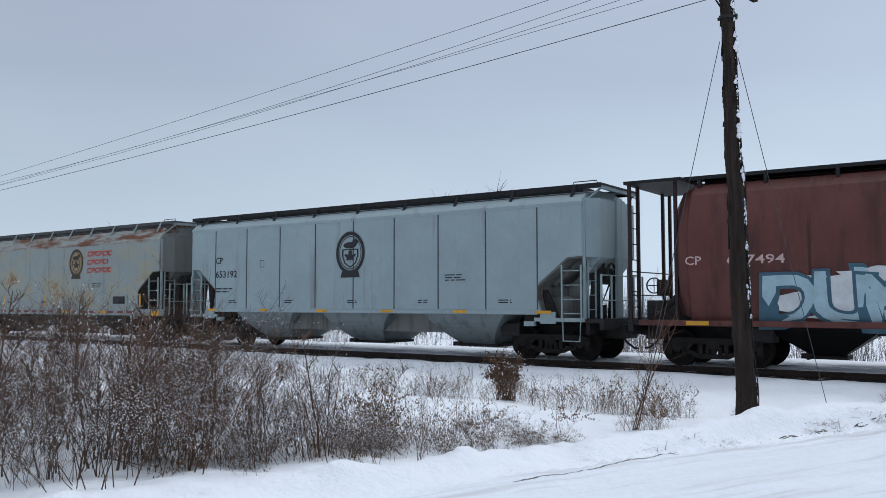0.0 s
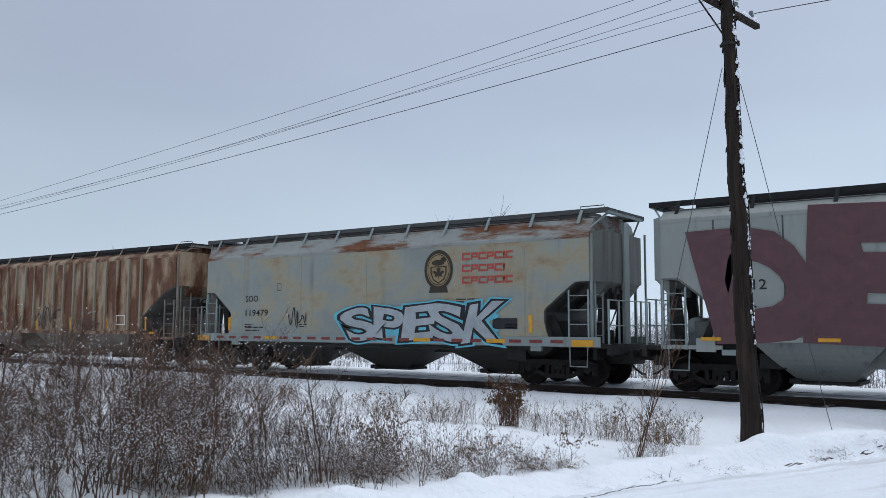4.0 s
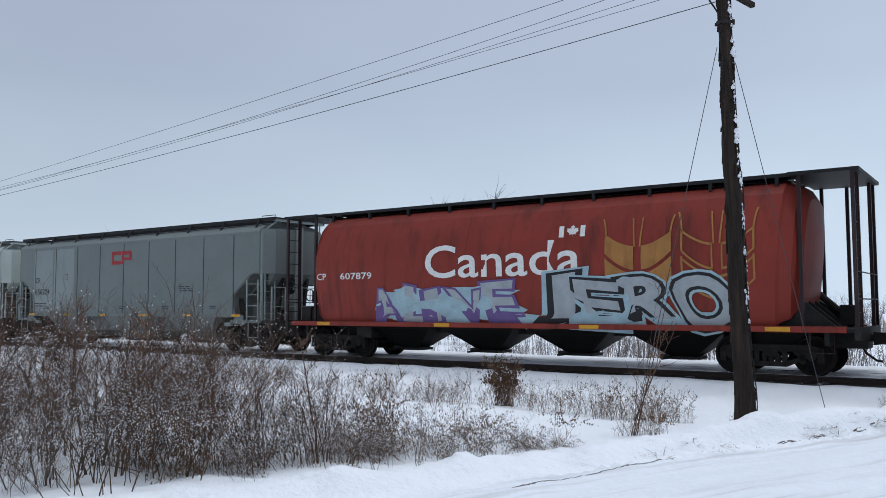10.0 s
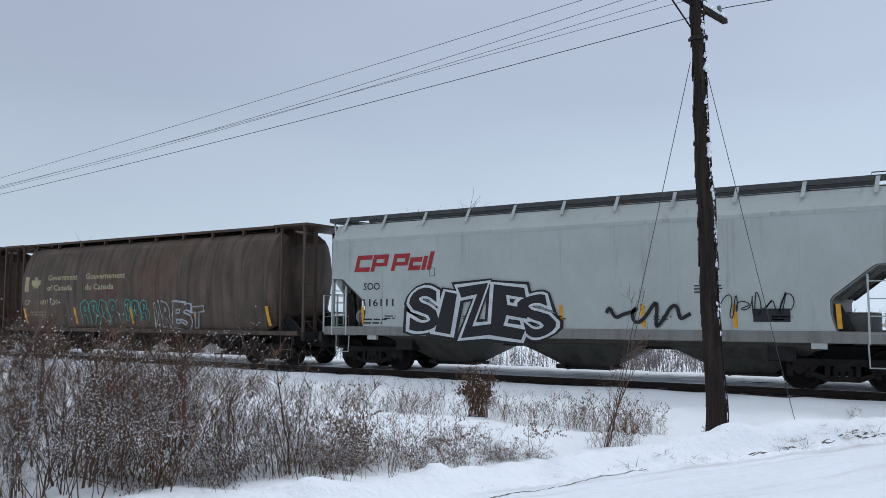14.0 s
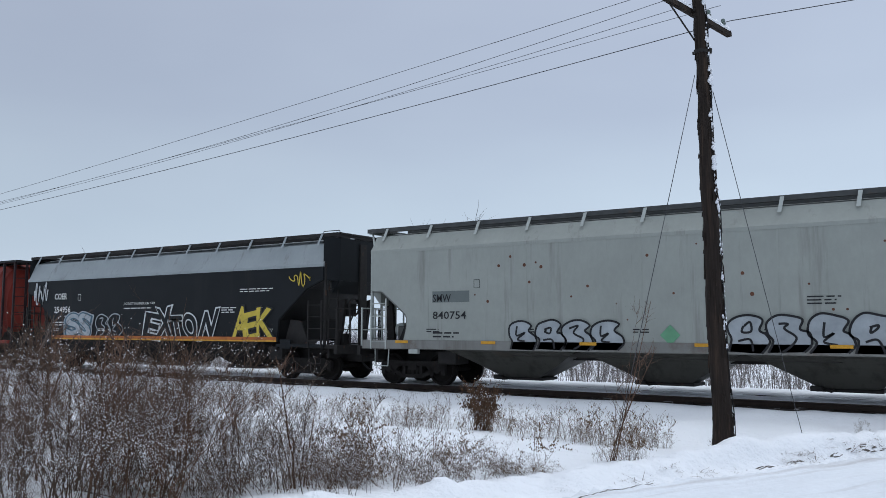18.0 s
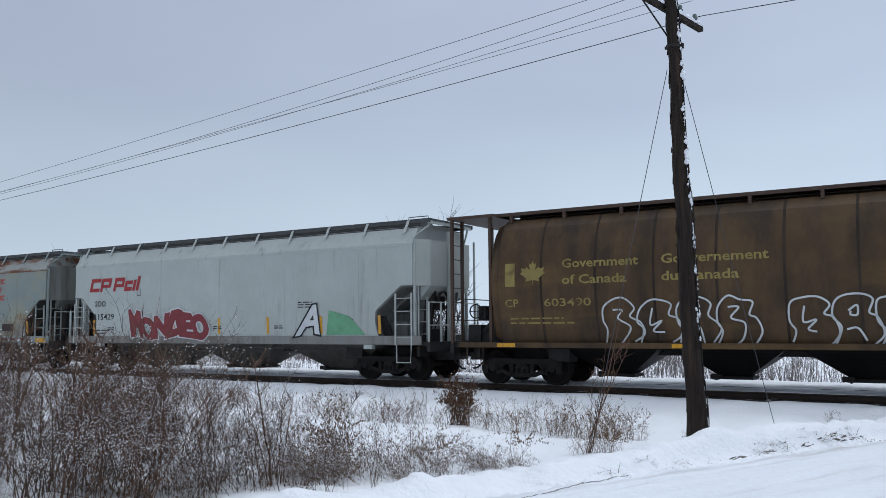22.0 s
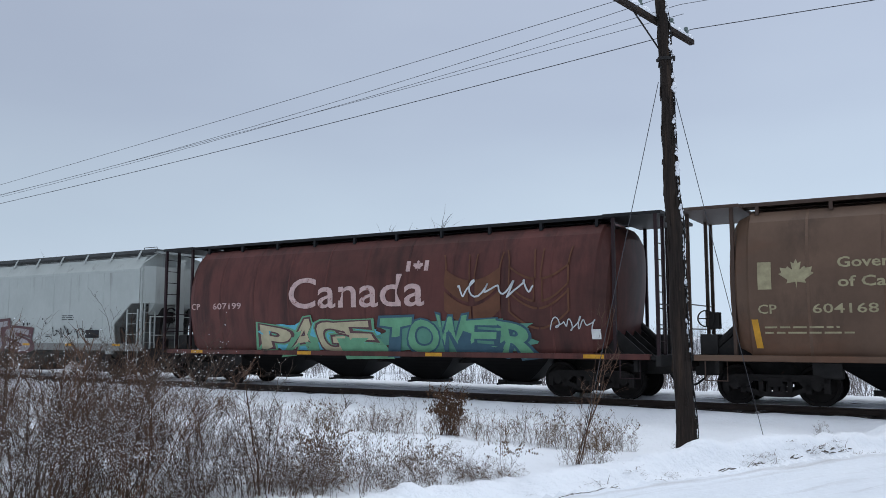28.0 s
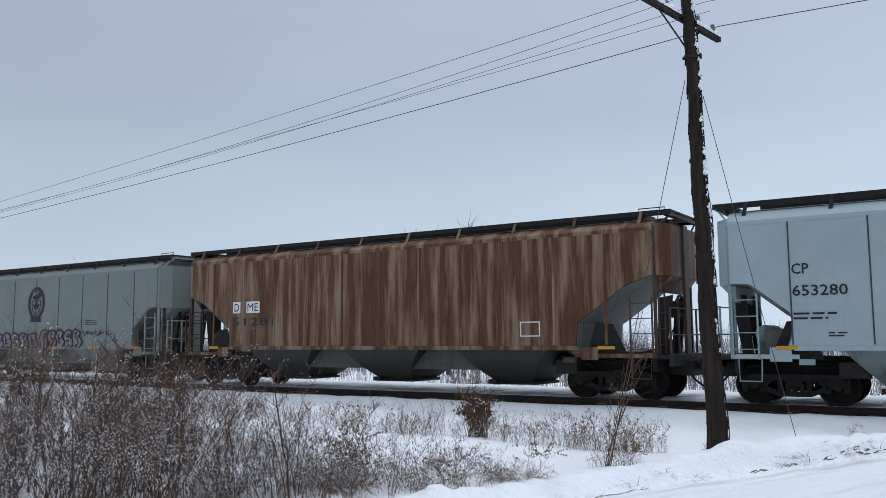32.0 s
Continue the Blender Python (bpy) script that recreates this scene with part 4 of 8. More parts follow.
def hopper_bays(car, L, n, mat, x0, x1, ztop=1.36, zbot=0.40, saddle=0.86, top=None, foot=0.50, deep=0.62, sheet=None):
    """Discharge hoppers side by side; top and foot are half widths, deep the half depth at the gate."""
    w = (x1 - x0) / n
    t = top or w / 2

    def bay(mb):
        rings = []
        for k in range(9):
            a = k / 8
            z = ztop + (zbot - ztop) * a
            hx = t + (foot - t) * a
            hy = 1.50 + (deep - 1.50) * a ** (2.0 if top else 0.55)
            rings.append([(-hx, -hy, z), (hx, -hy, z), (hx, hy, z), (-hx, hy, z)])
        mb.loft(rings)

    def gate(mb):
        mb.box(-foot - 0.10, foot + 0.10, -deep - 0.05, deep + 0.05, zbot - 0.08, zbot, 0.02)
        mb.tube([(-0.3, -0.95, zbot - 0.04), (-0.3, 0.95, zbot - 0.04)], 0.03, 6)
        mb.box(-foot - 0.2, -foot + 0.06, -deep - 0.15, -deep + 0.05, zbot - 0.07, zbot + 0.05, 0.015)

    def saddle_box(mb):
        # inner sheets, sloped to both sides of each gap
        for i in range(n - 1):
            x = x0 + w * (i + 1)
            g = w / 2
            mb.prism([(x - g, saddle - 0.02), (x + g, saddle - 0.02), (x + g * 0.7, ztop), (x - g * 0.7, ztop)], -1.05, 1.05)
    # recess shade between bays is put into the sheets' darker material
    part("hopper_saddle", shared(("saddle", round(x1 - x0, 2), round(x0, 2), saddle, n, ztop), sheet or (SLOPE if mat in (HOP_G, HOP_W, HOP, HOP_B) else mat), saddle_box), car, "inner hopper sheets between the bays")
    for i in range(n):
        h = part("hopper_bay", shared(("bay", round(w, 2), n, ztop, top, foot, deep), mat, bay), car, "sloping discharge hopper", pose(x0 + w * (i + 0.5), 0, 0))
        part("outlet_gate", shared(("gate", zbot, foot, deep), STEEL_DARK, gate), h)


def flat_hopper(name, label, L, body, steel, hop, zt=4.2, b=0.95, seams=9, sz=1.30, bay_top=1.36, end_top=None, seam_w=0.035, seam_d=0.014, ribs=0, roof=None, board=None, struts=None,
                strut_mat=None, sill=None, chamfer=1.33, zc=2.78, hsteps=0, reflectors=True, sill_tags=6, tall_tags=0, slope=None, seam_mat=None, bays="", wall=None):
    car = thing(name, label, "railway car", None, "cars of the freight train")
    side = Side(flat_half)
    key = (round(L, 2), zt, b, chamfer, zc, sz, end_top)

    def pocket():
        # outline of the cut-out corner over the truck
        if zc > 3.0:
            return [(b + chamfer * 0.35, zc - 0.25), (b + chamfer, 1.95), (b + chamfer + 0.06, sz + 0.03)]
        return [(b + 0.40, zc - 0.015), (b + 0.48, zc - 0.06), (b + chamfer - 0.05, 2.09), (b + chamfer, 2.0), (b + chamfer, 1.72), (b + chamfer - 0.05, 1.5), (b + chamfer - 0.12, sz + 0.03)]

    def shell(mb):
        left = [(b, zt), (b, zc)] + pocket()
        mb.prism(left + [(L - x, z) for x, z in reversed(left)], -HW, HW)

    def roof_shape(mb):
        prof = [(-HW - 0.012, zt - 0.06), (-HW - 0.012, zt + 0.03), (-HW + 0.05, zt + 0.10), (-1.26, 4.46 if zt > 3.9 else 4.38), (-0.55, 4.60), (0, 4.62), (0.55, 4.60), (1.26, 4.46 if zt > 3.9 else 4.38), (HW - 0.05, zt + 0.10), (HW + 0.012, zt + 0.03), (HW + 0.012, zt - 0.06)]
        mb.loft([[(x, y, z) for y, z in prof] for x in (b - 0.02, L - b + 0.02)])

    def slope_sheet(mb):
        # sloping end floor plate under the cut-out corner
        p = [(b + 0.004, zc - 0.012)] + [(x - 0.010, z - 0.008) for x, z in pocket()[:-1]] + [(pocket()[-1][0] - 0.010, sz + 0.03)]
        q = [(x - 0.03, z - 0.02) for x, z in reversed(p)]
        mb.prism(p + q, -HW + 0.02, HW - 0.02)
        if zc < 3.0:
            # stiffener along the sheet and the bulkhead under it
            for y in (-0.85, 0.0, 0.85):
                mb.prism([(b + 0.30, zc - 0.10), (b + 0.44, zc - 0.10), (b + chamfer - 0.1, 2.06), (b + chamfer - 0.2, 2.02)], y - 0.03, y + 0.03)
            mb.box(b + chamfer - 0.75, b + chamfer - 0.02, -0.95, 0.95, 1.12, 1.74, 0.04)

    part("body_shell", shared(("shell", key), body, shell), car, "side sheets and hopper body")
    part("roof", shared(("roof", key), roof or body, roof_shape, True, 30), car)
    for m in (None, pose(L, 0, 0, 0, 0, 180)):
        part("slope_sheet", shared(("slopes", key), slope or (HOP_K if hop is HOP_K else SLOPE_L), slope_sheet), car, "sloping end floor sheet", m)

    def end_wall(mb):
        e = 0.36
        ring = [(-HW + 0.03, 0.0), (-1.12, e), (1.12, e), (HW - 0.03, 0.0)]
        mb.loft([[(L - b - 0.01 + x, y, z) for y, x in ring] for z in (zc - 0.02, end_top or zt + 0.12)])
        mb.prism([(L - b - 0.02, zc), (L - b + e - 0.02, zc), (L - b - 0.02, zc - 0.42)], -1.1, 1.1)

    def far_wall(mb):
        t = MB()
        end_wall(t)
        mb.add([(L - x, -y, z) for x, y, z in t.v], t.f)
    end_mat = wall or body
    part("end_wall", shared(("endwall", key), end_mat, end_wall), car, "bulged end sheet")
    part("end_wall", shared(("farwall", key), end_mat, far_wall), car, "bulged end sheet")

    def seam(mb):
        mb.box(-seam_w, seam_w, -HW - seam_d, -HW + 0.01, sz + 0.08, zt - 0.06, 0.006)

    x0, x1 = b + 0.5, L - b - 0.5
    for i in range(seams):
        x = x0 + (x1 - x0) * (i + 0.5) / seams
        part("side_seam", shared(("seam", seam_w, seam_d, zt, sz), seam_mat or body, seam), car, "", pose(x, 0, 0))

    def rib(mb):
        mb.box(-0.045, 0.045, -HW - 0.085, -HW + 0.01, 1.40, zt - 0.03, 0.01)
    for i in range(ribs):
        x = b + chamfer + 0.1 + (L - 2 * b - 2 * chamfer - 0.2) * i / (ribs - 1)
        part("side_rib", shared(("rib", zt), strut_mat or body, rib), car, "pressed outside stake", pose(x, 0, 0))

    def hstep(mb):
        mb.box(b + 0.02, L - b - 0.02, -HW - 0.012, -HW + 0.01, -0.012, 0.012)
    for i in range(hsteps):
        part("side_step", shared(("hstep", round(L, 2)), body, hstep), car, "", pose(0, 0, 1.9 + i * 0.55))

    def sill_beam(mb):
        for s in (-1, 1):
            y0, y1 = sorted((s * (HW - 0.02), s * (HW + 0.03)))
            mb.box(b - 0.3 if sill else b + chamfer, L - b + 0.3 if sill else L - b - chamfer, y0, y1, sz - 0.20 if sill else sz - 0.06, sz + 0.06, 0.015)
    part("side_sill", shared(("sill", round(L, 2), b, chamfer, bool(sill), sz), sill or body, sill_beam), car, "long side sill")
    if not sill:
        for x0, x1, c in ((b - 0.05, b + chamfer + 0.1, b + chamfer - 0.52), (L - b - chamfer - 0.1, L - b + 0.05, L - b - chamfer + 0.08)):
            for y in (-HW + 0.02, HW - 0.02):
                part("sill_end", shared(("sillend", round(x1 - x0, 2)), body, lambda mb: mb.box(0, x1 - x0, -0.03, 0.03, 1.06, 1.16, 0.01)), car, "", pose(x0, y, 0))
            part("sill_plate", shared(("sillplate", sz), body, lambda mb: mb.box(0, 0.46, -0.032, 0.03, 1.0, sz + 0.02, 0.01)), car, "", pose(c, -HW + 0.02, 0))

    def jack_pad(mb):
        mb.box(-0.16, 0.16, -HW - 0.02, -HW + 0.1, 0.93, 1.06, 0.01)
        mb.tube([(0, -HW - 0.03, 0.99), (0, -HW + 0.02, 0.99)], 0.045, 8)
    for x in (b + chamfer + 0.25, L - b - chamfer - 0.25):
        part("jack_pad", shared("jackpad", steel, jack_pad), car, "", pose(x, 0, 0))
    part("centre_sill", shared(("csill", round(L, 2)), STEEL_DARK, lambda mb: mb.box(0.45, L - 0.45, -0.30, 0.30, 0.80, 1.10)), car)
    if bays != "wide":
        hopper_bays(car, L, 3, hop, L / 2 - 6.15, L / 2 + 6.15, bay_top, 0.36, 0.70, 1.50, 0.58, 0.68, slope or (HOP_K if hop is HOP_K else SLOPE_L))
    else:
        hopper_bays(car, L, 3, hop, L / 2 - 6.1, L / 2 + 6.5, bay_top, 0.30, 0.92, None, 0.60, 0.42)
    roof_walk(car, L, b, zt, board or BLACK, struts, strut_mat, frame_mat=steel)
    hopper_end(car, L, b, zt, steel, True)
    hopper_end(car, L, b, zt, steel, False)
    add_running_gear(car, L)
    if reflectors:
        for i in range(sill_tags):
            x = 1.9 + (L - 4.2) * i / (sill_tags - 1)
            patch(car, Side(lambda z: HW + 0.032), quad_strip(x, x + 0.46, sz - 0.03, sz + 0.05, 1), YELLOW, "reflector", "yellow reflective strip")
    for i in range(tall_tags):
        x = b + chamfer * 0.9 + (L - 2 * b - 2 * chamfer * 0.9) * i / (tall_tags - 1)
        patch(car, side, [[(x, 1.38), (x + 0.10, 1.38), (x + 0.07, 1.92), (x - 0.03, 1.92)]], YELLOW, "reflector", "upright yellow reflective strip")
    return car, side


# ---------------- cylindrical government hopper cars ----------------
CYL = [(1.30, 1.12), (1.42, 1.6), (1.53, 2.25), (1.56, 2.8), (1.52, 3.3), (1.40, 3.8), (1.22, 4.2), (0.98, 4.45), (0.55, 4.56)]


def cyl_half(z):
    for (a, z0), (c, z1) in zip(CYL, CYL[1:]):
        if z <= z1:
            return a + (c - a) * max(0.0, (z - z0)) / (z1 - z0)
    return 0.5


def cyl_hopper(name, label, L, body, steel, hop, board, tall_tags=0, sill_tags=4, bays=4):
    car = thing(name, label, "railway car", None, "cars of the freight train")
    side = Side(cyl_half)
    b = 1.45

    def ring(x, k=1.0, shear=0.0, zc=2.95):
        pts = [(y, z) for y, z in CYL] + [(-y, z) for y, z in reversed(CYL)]
        return [(x - shear * (4.5 - z) * 0.17, y * k, zc + (z - zc) * k) for y, z in pts]

    def shell(mb):
        R = []
        for k, dx in ((0.35, -0.60), (0.72, -0.50), (0.90, -0.30), (0.965, -0.06), (1.0, 0.0)):
            R.append([(b + 0.35 + dx, y, z) for _, y, z in ring(0, k)])
        for i in range(1, 20):
            R.append(ring(b + 0.8 + (L - 2 * b - 1.6) * i / 20))
        for k, dx in ((1.0, 0.0), (0.965, 0.06), (0.90, 0.30), (0.72, 0.50), (0.35, 0.60)):
            R.append([(L - b - 0.3 + dx - (4.5 - z) * 0.08, y, z) for _, y, z in ring(0, k)])
        mb.loft(R)

    def hoop(mb):
        pts = [(-y, z) for y, z in CYL]
        vs, fs = [], []
        for y, z in pts:
            vs += [(-0.035, y + 0.01, z), (0.035, y + 0.01, z), (0.03, y - 0.006, z + 0.003), (-0.03, y - 0.006, z + 0.003)]
        for i in range(len(pts) - 1):
            for k in range(4):
                a, c = 4 * i + k, 4 * i + (k + 1) % 4
                fs.append((a, c, c + 4, a + 4))
        mb.add(vs, fs)

    part("tank_shell", shared(("cyl", round(L, 2)), body, shell, True, 19), car, "bulging cylindrical side shell")
    for i in range(9):
        part("shell_seam", shared("hoop", SEAM_DIRT if body is BROWN_Y else body, hoop), car, "", pose(b + 1.6 + (L - 2 * b - 3.2) * i / 8, 0, 0))

    def roof(mb):
        ring = [(0.30, 4.63), (1.00, 4.63), (1.00, 4.60), (1.03, 4.60), (1.03, 4.69), (1.0, 4.69), (1.0, 4.68), (0.30, 4.68)]
        mb.loft([[(x, -y, z) for y, z in ring] for x in (0.62, L - 0.62)])
    for m in (None, pose(L, 0, 0, 0, 0, 180)):
        part("running_board", shared(("cylroof", round(L, 2)), board, roof), car, "dark roof walkway reaching past both ends", m)
        part("end_canopy", shared("cylcanopy", board, lambda mb: mb.box(0.14, 1.62, -1.5, 1.5, 4.56, 4.64, 0.01)), car, "roof platform over the end posts", m)
    part("hatch_cover", shared(("cylhatch", round(L, 2)), board, lambda mb: mb.box(b + 0.4, L - b - 0.4, -0.30, 0.30, 4.54, 4.76, 0.05)), car, "trough hatch covers")

    def brk(mb):
        mb.box(-0.04, 0.04, -1.06, -0.95, 4.40, 4.60)
    for i in range(10):
        part("board_bracket", shared("cylbrk", board, brk), car, "", pose(b + 0.5 + (L - 2 * b - 1.0) * i / 9, 0, 0))

    def sill(mb):
        for s in (-1, 1):
            y0, y1 = sorted((s * 1.30, s * 1.50))
            mb.box(0.5, L - 0.5, y0, y1, 1.0, 1.14, 0.015)
    part("side_sill", shared(("cylsill", round(L, 2)), body, sill), car, "long side sill")
    part("centre_sill", shared(("csill", round(L, 2)), STEEL_DARK, lambda mb: mb.box(0.45, L - 0.45, -0.30, 0.30, 0.80, 1.10)), car)

    def deck(mb):
        mb.box(-2.3, -0.3, -1.42, 1.42, 1.0, 1.1, 0.02)
        mb.box(-0.34, -0.22, -1.5, 1.5, 0.84, 1.12, 0.02)

    def post(mb):
        mb.box(-0.04, 0.04, -0.04, 0.04, 1.1, 4.62)

    def rung_set(mb):
        for y in (-1.42, -0.95):
            mb.box(-0.015, 0.015, y - 0.02, y + 0.02, 1.15, 4.5)
        for k in range(8):
            z = 1.45 + k * 0.4
            mb.tube([(0, -1.42, z), (0, -0.95, z)], 0.014, 5)

    def cross(mb):
        for z in (1.75, 2.35):
            mb.tube([(0, -1.45, z), (0, 1.45, z)], 0.016, 5)

    def stirrup(mb):
        mb.tube([(-0.25, -1.46, 1.15), (-0.25, -1.48, 0.55), (0.25, -1.48, 0.55), (0.25, -1.46, 1.15)], 0.02, 5)

    for x, s in ((L, -1), (0, 1)):
        part("end_platform", shared("cyldeck", STEEL_DARK, deck), car, "", pose(x, 0, 0, 0, 0, 0 if s < 0 else 180))
        for y in (-1.45, -0.90, 0.90, 1.45):
            part("end_post", shared("cylpost", steel, post), car, "upright roof support post", pose(x + s * 0.28, y, 0))
        for dx, y in ((1.42, -1.30), (1.42, 1.30), (0.86, 1.46)):
            part("end_post", shared("cylpost", steel, post), car, "upright roof support post", pose(x + s * dx, y, 0))
        part("ladder", shared("cylrungs", steel, rung_set), car, "end ladder", pose(x + s * 0.28, 0, 0))
        part("end_rail", shared("cylcross", steel, cross), car, "", pose(x + s * 0.26, 0, 0))
        part("stirrup_step", shared("cylstirrup", steel, stirrup), car, "", pose(x + s * 1.0, 0, 0))
    def web(mb):
        # bolster web plates and brake gear crowding the end under the shell
        for y in (-0.95, -0.35, 0.35, 0.95):
            mb.prism([(0.75, 1.1), (2.5, 1.1), (2.5, 1.75), (1.55, 1.8)], y - 0.03, y + 0.03)
        mb.prism([(1.3, 1.1), (2.5, 1.1), (2.5, 1.8), (1.8, 1.85)], -1.05, 1.05)

    def under(mb):
        mb.box(0.25, 3.2, -0.42, 0.42, 0.62, 1.02, 0.03)
        mb.box(0.9, 1.0, -1.2, 1.2, 0.7, 1.0)
        mb.box(3.0, 3.6, -1.05, -0.5, 0.62, 1.0, 0.03)

    def gear(mb):
        mb.box(0.55, 0.95, -1.05, -0.45, 1.12, 1.62, 0.03)
        mb.tube([(0.75, -0.9, 1.2), (1.5, -0.9, 1.9)], 0.09, 8)
    for m in (None, pose(L, 0, 0, 0, 0, 180)):
        part("bolster_web", shared("cylweb", STEEL_DARK, web), car, "dark plates under the shell end", m)
        part("draft_sill", shared("cylunder", STEEL_DARK, under), car, "", m)
        part("brake_gear", shared("cylgear", STEEL_DARK, gear), car, "hand brake rigging", m)

    def brake_wheel(mb):
        mb.disc(0.62, -0.75, -0.72, 2.0, 0.21, 18, 0.18)
        mb.tube([(0.44, -0.735, 2.0), (0.80, -0.735, 2.0)], 0.012, 5)
        mb.tube([(0.62, -0.735, 1.82), (0.62, -0.735, 2.18)], 0.012, 5)
        mb.box(0.68, 0.92, -0.70, -0.45, 1.75, 2.15, 0.02)
    part("brake_wheel", shared("cylwheel", STEEL_DARK, brake_wheel), car, "hand brake wheel and gear box")
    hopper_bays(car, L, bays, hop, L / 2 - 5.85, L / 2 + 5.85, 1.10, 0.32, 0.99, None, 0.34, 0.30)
    add_running_gear(car, L, 2.2)
    for i in range(sill_tags):
        x = 1.7 + (L - 3.9) * i / max(1, sill_tags - 1)
        patch(car, Side(lambda z: 1.502), quad_strip(x, x + 0.55, 1.02, 1.12, 1), YELLOW, "reflector", "yellow reflective strip")
    for i in range(tall_tags):
        x = b + 0.45 + (L - 2 * b - 0.9) * i / (tall_tags - 1)
        patch(car, side, quad_strip(x, x + 0.14, 1.3, 1.95, 3, -0.12), YELLOW, "reflector", "upright yellow reflective strip")
    return car, side

# ---------------- mid-train locomotive ----------------
def locomotive(E):
    L = 21.82
    red = paint("engine_red", (0.150, 0.022, 0.026), 0.6, var=0.3, scale=1.2, dirt=(0.045, 0.025, 0.023), dirt_amount=0.8, dirt_stretch=(1.8, 1.6, 0.3))
    dark = paint("engine_black", (0.013, 0.012, 0.012), 0.65, var=0.25, scale=3, wear=(0.07, 0.05, 0.04), wear_amount=0.35)
    cream = paint("cream_marking", (0.66, 0.52, 0.26), 0.6, var=0.1, scale=8)
    glass = paint("cab_glass", (0.02, 0.024, 0.026), 0.08, var=0.05, spec=0.5)
    frame_m = paint("window_trim", (0.45, 0.46, 0.47), 0.4, metal=0.6, var=0.1)
    car = thing("locomotive", "dirty maroon six-axle diesel locomotive coupled within the train", "locomotive", None, "")
    hood = Side(lambda z: 1.05)
    cabs = Side(lambda z: 1.53)

    def hood_body(mb):
        prof = [(-1.05, 1.55), (-1.05, 4.38), (-0.85, 4.58), (0.85, 4.58), (1.05, 4.38), (1.05, 1.55)]
        mb.loft([[(x, y, z) for y, z in prof] for x in (1.3, L - 4.9)])
    part("long_hood", MB_mesh(hood_body, red), car, "dirty red engine hood with doors")

    def wing(mb):
        prof = [(-1.5, 4.12), (-1.52, 4.46), (-1.25, 4.70), (1.25, 4.70), (1.52, 4.46), (1.5, 4.12), (1.05, 3.98), (-1.05, 3.98)]
        mb.loft([[(x, y, z) for y, z in prof] for x in (0.75, 7.2)])
    part("radiator_wing", MB_mesh(wing, red), car, "flared radiator housing")
    def alt(mb):
        prof = [(-1.25, 1.55), (-1.25, 4.62), (-1.05, 4.84), (1.05, 4.84), (1.25, 4.62), (1.25, 1.55)]
        mb.loft([[(x, y, z) for y, z in prof] for x in (11.5, L - 4.85)])
    part("blower_hood", MB_mesh(alt, red), car, "wider hood section behind the cab")

    def cab(mb):
        prof = [(-1.53, 1.55), (-1.53, 4.36), (-1.25, 4.92), (1.25, 4.92), (1.53, 4.36), (1.53, 1.55)]
        mb.loft([[(x, y, z) for y, z in prof] for x in (L - 4.9, L - 2.95)])
        front = [(-1.42, 1.55), (-1.42, 4.1), (-1.15, 4.84), (1.15, 4.84), (1.42, 4.1), (1.42, 1.55)]
        mb.loft([[(L - 2.95, y, z) for y, z in prof], [(L - 2.2, y, z) for y, z in front]])
    part("cab", MB_mesh(cab, red), car, "crew cab with side windows")

    def nose(mb):
        a = [(-1.40, 1.5), (-1.40, 3.60), (-1.1, 3.80), (1.1, 3.80), (1.40, 3.60), (1.40, 1.5)]
        c = [(-0.95, 1.5), (-0.95, 3.45), (-0.75, 3.58), (0.75, 3.58), (0.95, 3.45), (0.95, 1.5)]
        w = [(-1.52, 1.5), (-1.52, 3.50), (-1.2, 3.72), (1.2, 3.72), (1.52, 3.50), (1.52, 1.5)]
        mb.loft([[(L - 2.9, y, z) for y, z in w], [(L - 1.75, y, z - (0.08 if z > 2 else 0)) for y, z in w], [(L - 0.85, y, z) for y, z in c]])
    part("nose", MB_mesh(nose, red), car, "short sloping nose")

    def frame_beam(mb):
        mb.box(0.55, L - 0.55, -1.5, 1.5, 1.48, 1.62, 0.02)
        mb.box(0.7, L - 1.0, -0.5, 0.5, 0.95, 1.48)
    sooty = paint("engine_sooty_red", (0.035, 0.012, 0.012), 0.7, var=0.4, scale=2, wear=(0.012, 0.011, 0.011), wear_amount=0.6)
    part("frame", MB_mesh(frame_beam, sooty), car, "running board frame edge")

    def lower(mb):
        mb.box(0.9, L - 1.6, -1.46, -1.38, 1.22, 1.48)
        mb.box(1.0, L - 1.7, -1.0, 1.0, 0.72, 1.47)
        for k in range(26):
            x = 1.1 + k * 0.72
            mb.box(x, x + 0.32 + 0.12 * (k % 3), -1.36, -1.0, 1.06 + 0.05 * (k % 2), 1.40 - 0.06 * (k % 4))
        mb.tube([(1.0, -1.42, 1.14), (7.0, -1.42, 1.12), (L - 2.0, -1.42, 1.16)], 0.035, 6)
    part("under_frame", MB_mesh(lower, dark), car, "dark underframe")

    def tank(mb):
        prof = [(-1.35, 0.22), (-1.5, 0.55), (-1.5, 1.32), (1.5, 1.32), (1.5, 0.55), (1.35, 0.22)]
        mb.loft([[(x, y, z) for y, z in prof] for x in (11.9, 14.3)])
        mb.box(6.7, 11.95, -1.3, 1.3, 0.22, 0.62, 0.05)
    part("fuel_tank", MB_mesh(tank, dark), car, "black fuel tank")
    for x in (8.4, 10.7):
        def res(mb, x=x):
            mb.tube([(x - 1.0, -1.2, 0.98), (x - 0.95, -1.2, 0.98), (x + 0.95, -1.2, 0.98), (x + 1.0, -1.2, 0.98)], [0.16, 0.3, 0.3, 0.16], 14)
        part("air_reservoir", MB_mesh(res, dark, True), car, "black air tank")
    part("battery_box", MB_mesh(lambda mb: mb.box(6.5, 7.15, -1.48, -1.0, 0.35, 1.3, 0.03), dark), car)
